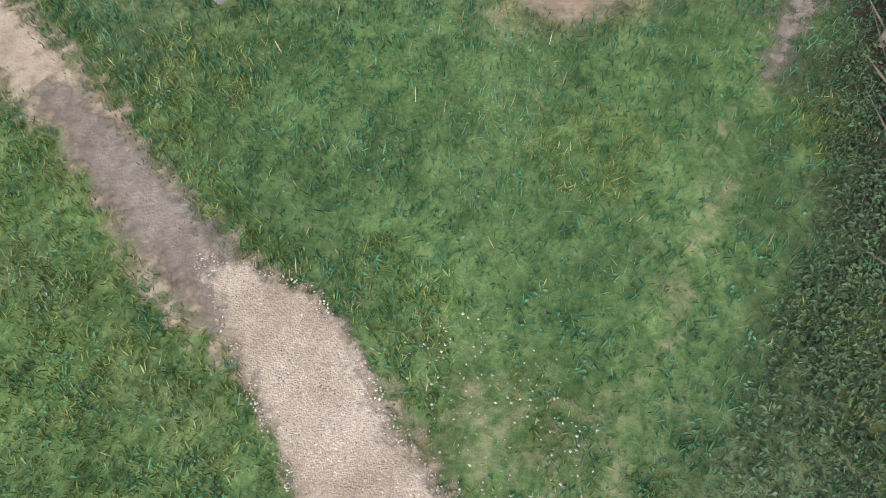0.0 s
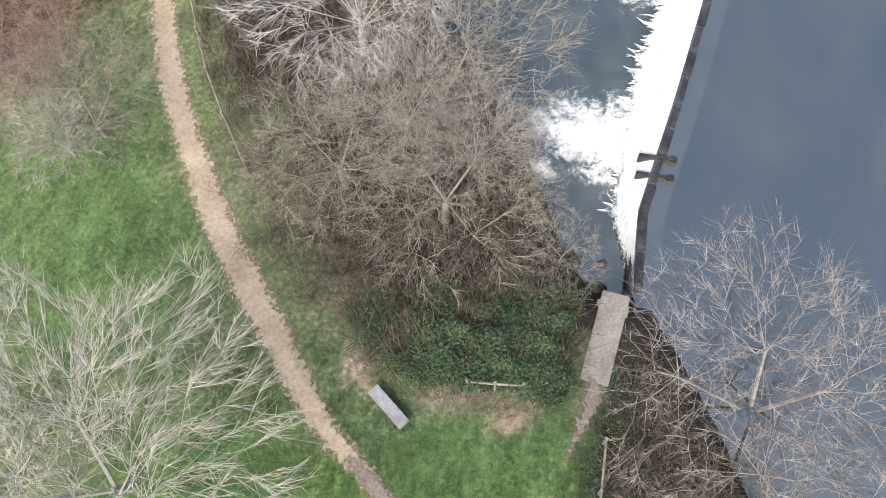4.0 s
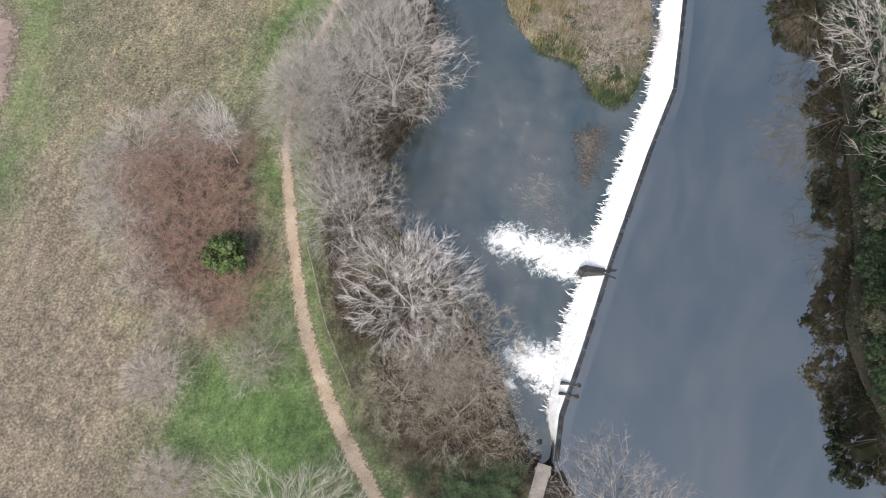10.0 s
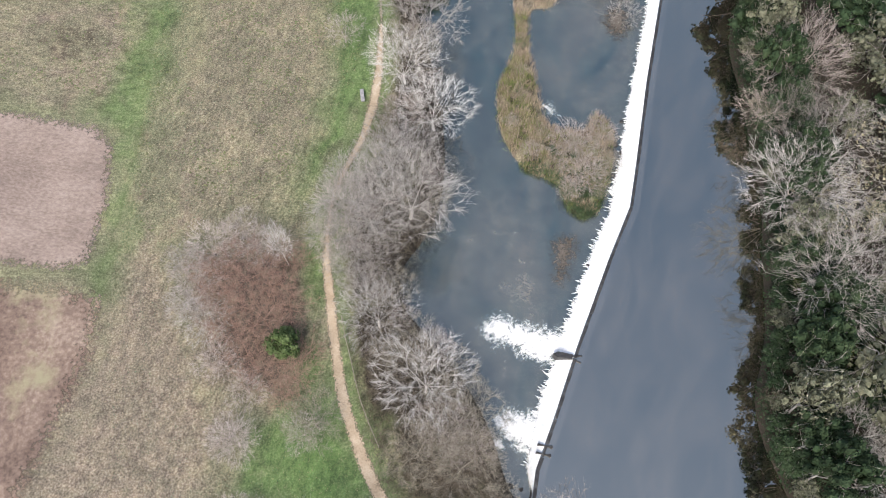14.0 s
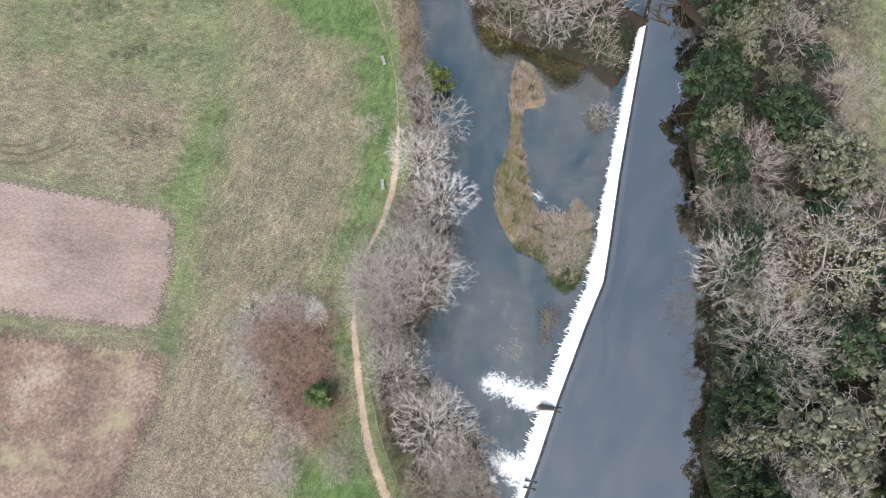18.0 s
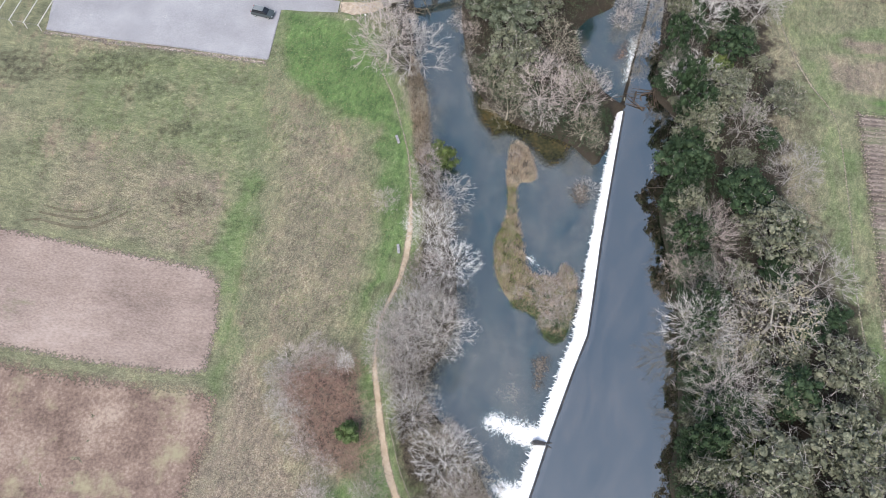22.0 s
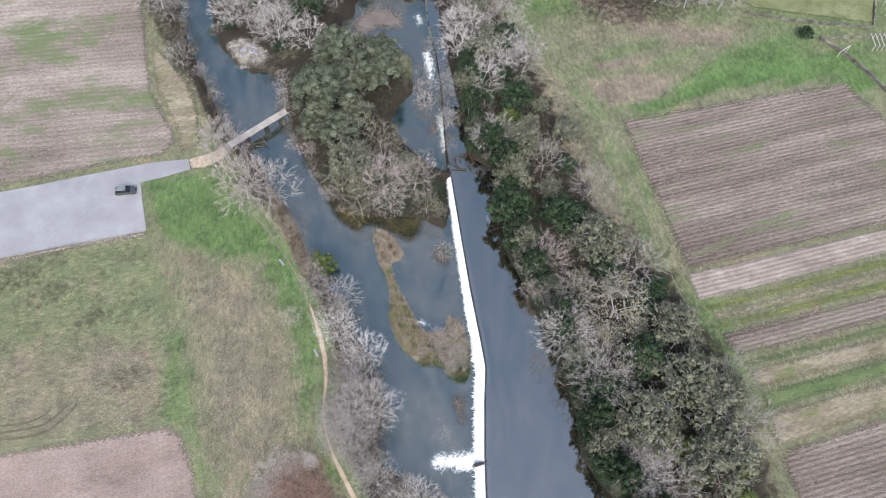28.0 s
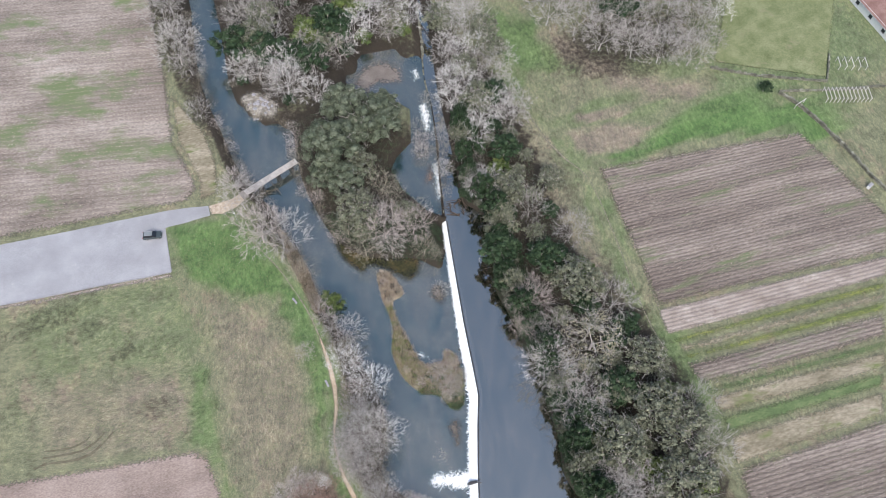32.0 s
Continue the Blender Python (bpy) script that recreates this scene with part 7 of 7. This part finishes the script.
sluice_wall(8.75, 15.55, -12)
sluice_wall(8.55, 14.75, -14)


# ---- timber rail fences ----
def rail_fence(posts, rails, label, tall=1.0):
    ob = thing("rail_fence", label, "fence", (*posts[0], 0))
    x0, y0 = posts[0]
    r = random.Random(int(abs(x0 * 10)))
    for x, y in posts:
        g = level(x, y)
        part("post", rod((x - x0, y - y0, g - 0.1), (x - x0 + r.uniform(-0.03, 0.03), y - y0, g + tall), 0.055, 8), WOOD, ob)
    for (ax, ay), (bx, by) in zip(posts[:-1], posts[1:]):
        for h in rails:
            part("rail", rod((ax - x0, ay - y0, level(ax, ay) + h + r.uniform(-0.04, 0.04)), (bx - x0, by - y0, level(bx, by) + h + r.uniform(-0.04, 0.04)), 0.04, 8), WOOD, ob)
    return ob


rail_fence([(4.45, -1.6), (4.65, 0.2), (4.92, 1.5), (5.2, 2.8), (5.52, 4.4)], (0.8,), "weathered grey timber rail fence beside the bank")
rail_fence([(1.1, 6.45), (2.03, 6.33), (2.95, 6.25)], (0.78,), "old timber rail fence half buried in brambles")
rail_fence([(-11.4, 28.2), (-10.9, 26.0), (-10.2, 23.6), (-9.7, 21.6), (-9.1, 19.6), (-8.2, 17.4), (-7.2, 15.2)], (0.8,), "thin timber rail fence between path and bank")

# ---- footbridge ----
def cube_data(x, y, z):
    v = [(sx * x / 2, sy * y / 2, sz * z / 2) for sx in (-1, 1) for sy in (-1, 1) for sz in (-1, 1)]
    return v, [(0, 1, 3, 2), (4, 6, 7, 5), (0, 4, 5, 1), (2, 3, 7, 6), (0, 2, 6, 4), (1, 5, 7, 3)]


BRIDGE_PALE = mat("bleached_timber", [(0.27, 0.245, 0.225), (0.42, 0.39, 0.365), (0.56, 0.53, 0.505)], 1.5, 14, 0.9, 0.3, vary=0.15)


def footbridge():
    a, b = Vector((-14.2, 110.3, 0.35)), Vector((0.6, 115.2, 0.35))
    d = b - a
    ob = thing("footbridge", "pale timber plank footbridge over the side channel", "bridge", a, math.degrees(math.atan2(d.y, d.x)))
    plank = mesh_of("plank", *cube_data(0.22, 1.6, 0.06), BRIDGE_PALE)
    r = random.Random(3)
    n = int(d.length / 0.24)
    for i in range(n):
        p = part("plank", plank, None, ob)
        p.matrix_basis = Matrix.Translation((0.12 + i * 0.24, r.uniform(-0.03, 0.03), 0.12 + r.uniform(-0.008, 0.008)))
    for s in (-0.6, 0.6):
        part("beam", box(d.length, 0.18, 0.3, (d.length / 2, s, -0.06), 0.02), WOOD, ob)
    for s in (-0.78, 0.78):
        part("kerb_rail", box(d.length, 0.12, 0.14, (d.length / 2, s, 0.22), 0.02), BRIDGE_PALE, ob)
    for x in (4.5, 9.5, 13.5):
        part("pier", box(0.7, 1.9, 3.2, (x, 0, -1.75), 0.06), STONE_DARK, ob)
    part("abutment", box(1.6, 2.4, 2.4, (-0.5, 0, -1.2), 0.1), CONCRETE, ob)
    return ob


footbridge()
for x, y in ((-23.4, 107.5), (-23.3, 108.7), (-23.3, 110.2)):
    ob = thing("gate_post", "short dark post closing the track to cars", "post", (x, y, level(x, y)), 0, "gate posts")
    part("shaft", rod((0, 0, -0.1), (0, 0, 0.95), 0.09, 10), WOOD, ob)
    part("cap", rod((0, 0, 0.95), (0, 0, 1.0), 0.1, 10, r2=0.05), STONE_DARK, ob)
ob = thing("lamp_post", "slim grey lamp post with a white head", "lamp post", (-18.2, 103.6, level(-18.2, 103.6)))
part("pole", rod((0, 0, 0), (0, 0, 3.4), 0.05, 8), STONE_GREY, ob)
part("lamp_head", box(0.34, 0.34, 0.16, (0, 0, 3.45), 0.05), mat("white_enamel", [(0.75, 0.75, 0.73), (0.82, 0.82, 0.8)], 3, 20, 0.4, 0), ob, "white square lamp head")

# kerb of the car park
kerb = thing("kerb", "row of grey kerb stones edging the car park", "kerb")
kerb_mesh = mesh_of("kerb_stone", *cube_data(0.95, 0.22, 0.34), STONE_GREY)
for a, b in (((-78.4, 101.5), (-36.2, 95.3)), ((-36.1, 95.4), (-34.95, 107.8))):
    a, b = Vector(a), Vector(b)
    k = int((b - a).length)
    for i in range(k):
        p = a.lerp(b, (i + 0.5) / k)
        ob = part("kerb_stone", kerb_mesh, None, kerb)
        ob.matrix_basis = pose(p.x, p.y, level(p.x, p.y) + 0.02, 0, 0, math.degrees(math.atan2(b.y - a.y, b.x - a.x)))


# ---- parked car ----
def car(x, y, turn):
    paint = mat("dark_green_grey_paint", [(0.045, 0.058, 0.060), (0.06, 0.075, 0.078)], 0.6, 30, 0.28, 0, spec=0.5)
    roof_paint = mat("dull_roof_paint", [(0.17, 0.19, 0.195), (0.22, 0.24, 0.245)], 0.8, 30, 0.35, 0, spec=0.5)
    glass = mat("dark_car_glass", [(0.012, 0.014, 0.016), (0.02, 0.022, 0.024)], 1, 10, 0.06, 0, spec=0.6)
    rubber = mat("black_rubber", [(0.012, 0.012, 0.012), (0.025, 0.025, 0.025)], 4, 30, 0.8, 0)
    metal = mat("brushed_alloy", [(0.42, 0.42, 0.43), (0.55, 0.55, 0.56)], 4, 30, 0.35, 0, metal=0.8)
    lamp = mat("clear_lamp_plastic", [(0.6, 0.6, 0.6), (0.75, 0.75, 0.75)], 5, 30, 0.15, 0)
    red = mat("red_lamp_plastic", [(0.28, 0.012, 0.01), (0.36, 0.02, 0.015)], 5, 30, 0.2, 0)
    ob = thing("car", "dark grey-green people carrier parked on the asphalt", "car", (x, y, level(x, y) + 0.06), turn)

    def hull(profile, half, inset, name, material, parent, label=""):
        bm = bmesh.new()
        rows = []
        for s, k in ((-1, 1.0), (1, 1.0)):
            rows.append([bm.verts.new((px, s * (half - inset * max(0, pz - 0.9)), pz)) for px, pz in profile])
        n = len(profile)
        bm.faces.new(rows[0][::-1])
        bm.faces.new(rows[1])
        for i in range(n):
            bm.faces.new((rows[0][i], rows[0][(i + 1) % n], rows[1][(i + 1) % n], rows[1][i]))
        bmesh.ops.recalc_face_normals(bm, faces=bm.faces[:])
        bmesh.ops.bevel(bm, geom=bm.edges[:], offset=0.05, segments=2, affect="EDGES")
        return part(name, bm, material, parent, label)

    hull([(-2.1, 0.28), (2.1, 0.25), (2.16, 0.6), (2.0, 0.82), (1.15, 0.98), (-2.05, 1.0), (-2.14, 0.7)], 0.88, 0.0, "body", paint, ob)
    hull([(-2.0, 0.96), (1.12, 0.96), (0.35, 1.50), (-1.75, 1.52)], 0.84, 0.28, "windows", glass, ob, "dark tinted windows")
    part("roof", box(1.95, 1.22, 0.06, (-0.72, 0, 1.55), 0.03), roof_paint, ob)
    for s in (-1, 1):
        part("roof_rail", box(1.7, 0.05, 0.05, (-0.72, s * 0.6, 1.61), 0.015), metal, ob)
        part("wing_mirror", box(0.14, 0.2, 0.13, (0.78, s * 0.98, 1.02), 0.03), paint, ob)
        part("headlight", box(0.22, 0.36, 0.14, (2.02, s * 0.62, 0.68), 0.04), lamp, ob, "clear headlight")
        part("tail_light", box(0.08, 0.16, 0.5, (-2.1, s * 0.76, 0.95), 0.03), red, ob, "red tail light")
        for wx in (-1.32, 1.34):
            w = part("wheel", rod((wx, s * 0.70, 0.31), (wx, s * 0.90, 0.31), 0.315, 20), rubber, ob)
            part("rim", rod((wx, s * 0.90, 0.31), (wx, s * 0.915, 0.31), 0.2, 14), metal, w, "silver alloy rim")
    part("front_bumper", box(0.16, 1.66, 0.22, (2.13, 0, 0.42), 0.05), paint, ob)
    part("rear_bumper", box(0.16, 1.66, 0.24, (-2.13, 0, 0.45), 0.05), paint, ob)
    return ob


car(-38.15, 106.45, -15)


# ---- vine frames, walls and house at the edges ----
VINE_POST = mat("bleached_concrete", [(0.38, 0.36, 0.33), (0.52, 0.50, 0.46), (0.64, 0.62, 0.58)], 1.2, 9, 0.9, 0.2)


def vine_frame(x, y, turn, length, n, gap, label, tall=1.7):
    ob = thing("vine_frame", label, "trellis", (x, y, level(x, y)), turn, "vine frames")
    for i in range(n):
        for u in (0, length):
            part("post", rod((u, i * gap, -0.05), (u, i * gap, tall), 0.09, 6), VINE_POST, ob)
        part("bar", rod((-0.2, i * gap, tall), (length + 0.2, i * gap, tall), 0.10, 6), VINE_POST, ob)
    for u in (0, length):
        part("side_bar", rod((u, 0, tall - 0.05), (u, (n - 1) * gap, tall - 0.05), 0.02, 5), STONE_GREY, ob)
    return ob


vine_frame(-93.5, 104.2, 78, 8.5, 6, -2.9, "row of pale concrete vine frames on grass")
vine_frame(130.5, 84.0, 14, 3.6, 1, 2.0, "pale concrete vine posts beside the wall")
vine_frame(140.0, 82.8, 70, 3.8, 12, -1.1, "dense row of pale vine frames in the garden")
vine_frame(150.2, 91.4, 68, 3.2, 5, -1.9, "pale vine frames beside the lawn")


def stone_wall(name, line, tall, thick, label, seed):
    """A dry wall of single stones."""
    ob = thing(name, label, "wall", (*line[0], 0))
    r = random.Random(seed)
    pts = polyline(line, 0.9)
    base = Vector(line[0])
    shapes = [mesh_of("wall_stone", [(x * (1 + 0.15 * math.sin(k + j)), y * (1 + 0.12 * math.cos(2 * k + j)), z) for j, (x, y, z) in enumerate(cube_data(1, 1, 1)[0])], cube_data(1, 1, 1)[1], STONE_MOSS) for k in range(5)]
    for a, b in zip(pts[:-1], pts[1:]):
        d = b - a
        g = level((a.x + b.x) / 2, (a.y + b.y) / 2)
        z = g - 0.1
        while z < g + tall * r.uniform(0.8, 1.1):
            h = r.uniform(0.3, 0.5)
            o = part("wall_stone", shapes[r.randrange(5)], None, ob)
            o.matrix_basis = Matrix.Translation(((a.x + b.x) / 2 - base.x + r.uniform(-0.06, 0.06), (a.y + b.y) / 2 - base.y + r.uniform(-0.06, 0.06), z + h / 2)) @ Matrix.Rotation(math.atan2(d.y, d.x) + r.uniform(-0.1, 0.1), 4, "Z") @ Matrix.Diagonal((d.length * r.uniform(0.85, 1.0), thick * r.uniform(0.85, 1.1), h, 1))
            z += h
    return ob


stone_wall("field_wall", [(129.6, 90.2), (132.2, 84.5), (134.2, 77.2), (135.8, 67.0), (136.6, 58.0), (138.4, 50.0)], 0.9, 0.5, "dark mossy dry stone wall along the field", 5)
stone_wall("garden_wall", [(116.6, 104.6), (128.0, 97.0), (144.5, 88.8), (151.0, 97.0)], 0.7, 0.4, "low mossy stone wall around the lawn", 6)
stone_wall("garden_wall", [(130.0, 90.4), (142.0, 86.4), (156.0, 82.4), (166.0, 79.0)], 0.6, 0.35, "low stone wall behind the vine frames", 7)
stone_wall("ruined_weir_wall", [(30.2, 88.0), (30.9, 90.0)], 1.3, 0.6, "ruined dark stone weir wall between the pools", 8).location.z = -1.6
stone_wall("ruined_weir_wall", [(33.0, 97.4), (36.6, 108.0)], 0.9, 0.5, "ruined dark stone weir wall between the pools", 10).location.z = -1.6
stone_wall("ruined_weir_wall", [(40.6, 126.0), (41.5, 131.0), (45.0, 142.0), (48.5, 155.0)], 1.6, 0.7, "ruined pale stone weir wall between the pools", 9).location.z = -1.6
ob = thing("white_box", "small white-painted utility box by the wall", "utility box", (134.2, 55.6, level(134.2, 55.6)), 20)
WHITE = mat("white_paint", [(0.62, 0.62, 0.6), (0.76, 0.76, 0.74)], 1.5, 12, 0.7, 0.1)
part("cabinet", box(1.5, 0.8, 1.1, (0, 0, 0.5), 0.03), WHITE, ob)
part("lid", box(1.6, 0.9, 0.1, (0, 0, 1.08), 0.02), STONE_GREY, ob)


def house():
    tiles = mat("red_roof_tiles", [(0.16, 0.085, 0.072), (0.24, 0.145, 0.125), (0.33, 0.22, 0.195)], 0.4, 6, 0.9, 0.4)
    ob = thing("house", "white house with a low red tiled roof", "house", (174.3, 104.0, 0), -90)
    part("wall", box(20, 9.5, 3.4, (0, 0, 1.6)), WHITE, ob)
    rows = 16
    for s in (-1, 1):
        verts, faces = [], []
        for i in range(rows + 1):
            f = i / rows
            y, z = s * (5.3 - 5.3 * f), 3.1 + 1.5 * f
            verts += [(-10.5, y, z + (0.06 if i else 0)), (10.5, y, z + (0.06 if i else 0)), (-10.5, y, z), (10.5, y, z)]
        for i in range(rows):
            a = 4 * i
            faces += [(a, a + 1, a + 7, a + 6), (a + 4, a + 5, a + 7, a + 6)]
        faces.append((0, 1, 4 * rows + 1, 4 * rows))
        roof = part("roof", mesh_of("roof", verts, faces, tiles), None, ob, "reddish brown tiled roof slope")
        part("gutter", rod((-10.5, s * 5.36, 3.06), (10.5, s * 5.36, 3.06), 0.07, 8), STONE_GREY, roof)
    for k in range(3):
        w = part("window", box(1.2, 0.08, 1.1, (-6 + 6 * k, -4.78, 1.7), 0.01), mat("window_glass", [(0.03, 0.035, 0.04), (0.05, 0.055, 0.06)], 1, 10, 0.1, 0), ob)
        part("sill", box(1.4, 0.2, 0.08, (-6 + 6 * k, -4.86, 1.1), 0.01), STONE_GREY, w)
    part("chimney", box(0.7, 0.7, 1.3, (4, 0.6, 4.9), 0.03), WHITE, ob)


house()


# ---- flood debris caught at the head of the weir ----
r = random.Random(77)
for k in range(16):
    x, y, a, ln = r.uniform(29.6, 37.0), r.uniform(85.6, 90.0), r.uniform(0, 6.28), r.uniform(1.5, 4.2)
    z = UPPER + r.uniform(0.05, 0.5)
    ob = thing("driftwood_log", "dark wet driftwood log jammed above the weir", "log", (x, y, z), 0, "flood debris")
    end = Vector((math.cos(a) * ln, math.sin(a) * ln, r.uniform(-0.25, 0.35)))
    part("stem", rod((0, 0, 0), end, r.uniform(0.06, 0.16), 7, r2=0.04), DARK_WOOD, ob)
    part("branch", rod(end * 0.6, end * 0.6 + Vector((r.uniform(-0.8, 0.8), r.uniform(-0.8, 0.8), r.uniform(0.1, 0.5))), 0.04, 6, r2=0.01), DARK_WOOD, ob)

RUT = mat("dark_wheel_ruts", [(0.085, 0.074, 0.048), (0.13, 0.116, 0.078), (0.19, 0.172, 0.12)], 0.8, 5, 0.95, 0.4, rim=0.16)
for k, line in enumerate(([(-72.5, 60.2), (-69.9, 60.4), (-65.0, 59.2), (-61.6, 59.1), (-58.4, 60.4), (-55.8, 62.2)], [(-70.5, 61.9), (-66.0, 60.9), (-62.6, 60.6), (-59.8, 61.3), (-57.8, 62.6)], [(-70.0, 63.2), (-66.4, 62.2), (-63.0, 62.0), (-60.6, 62.9)])):
    lay(ribbon("wheel_rut", line, [0.3, 0.5, 0.55, 0.5, 0.3], RUT, 0.05, 31 + k, 0.5, 0.05), "dark curved wheel rut in the straw-coloured grass", "track")
lay(ribbon("farm_track", [(62.0, 112.0), (63.0, 100.0), (65.0, 92.0), (68.0, 83.0), (66.2, 65.0), (64.0, 52.0), (63.0, 41.0), (63.4, 35.0)], [0.6, 0.55, 0.5, 0.5], TRACK, 0.03, 17, 0.6), "thin pale worn track along the field edge", "path")

for k in range(26):
    a, d = r.uniform(0, 6.28), r.uniform(0.5, 3.6)
    x, y = -3.2 + 0.9 * d * math.cos(a), 136.0 + 1.2 * d * math.sin(a)
    s = r.uniform(0.25, 0.6)
    ob = new("river_stone", ROCKS_PALE[r.randrange(4)])
    ob.matrix_basis = Matrix.Translation((x, y, level(x, y) + 0.2 + s * 0.2)) @ Matrix.Rotation(r.uniform(0, 6.28), 4, "Z") @ Matrix.Diagonal((s, s * r.uniform(0.6, 1.0), s * 0.6, 1))
    tagged(ob, "pale rounded stone on the gravel bar", "stone", "stones on the gravel bar")

for k in range(34):
    f = r.uniform(0.12, 0.62)
    x, y = -14.2 + 14.8 * f + r.uniform(-0.4, 0.4), 110.3 + 4.9 * f - r.uniform(1.2, 2.9)
    a, ln = r.uniform(0, 6.28), r.uniform(0.8, 2.6)
    ob = thing("driftwood_log", "brown driftwood stick heaped against the footbridge", "log", (x, y, LOWER + r.uniform(0.05, 0.9)), 0, "flood debris at the footbridge")
    end = Vector((math.cos(a) * ln, math.sin(a) * ln, r.uniform(-0.15, 0.25)))
    part("stem", rod((0, 0, 0), end, r.uniform(0.05, 0.12), 6, r2=0.03), BARK["s"], ob)
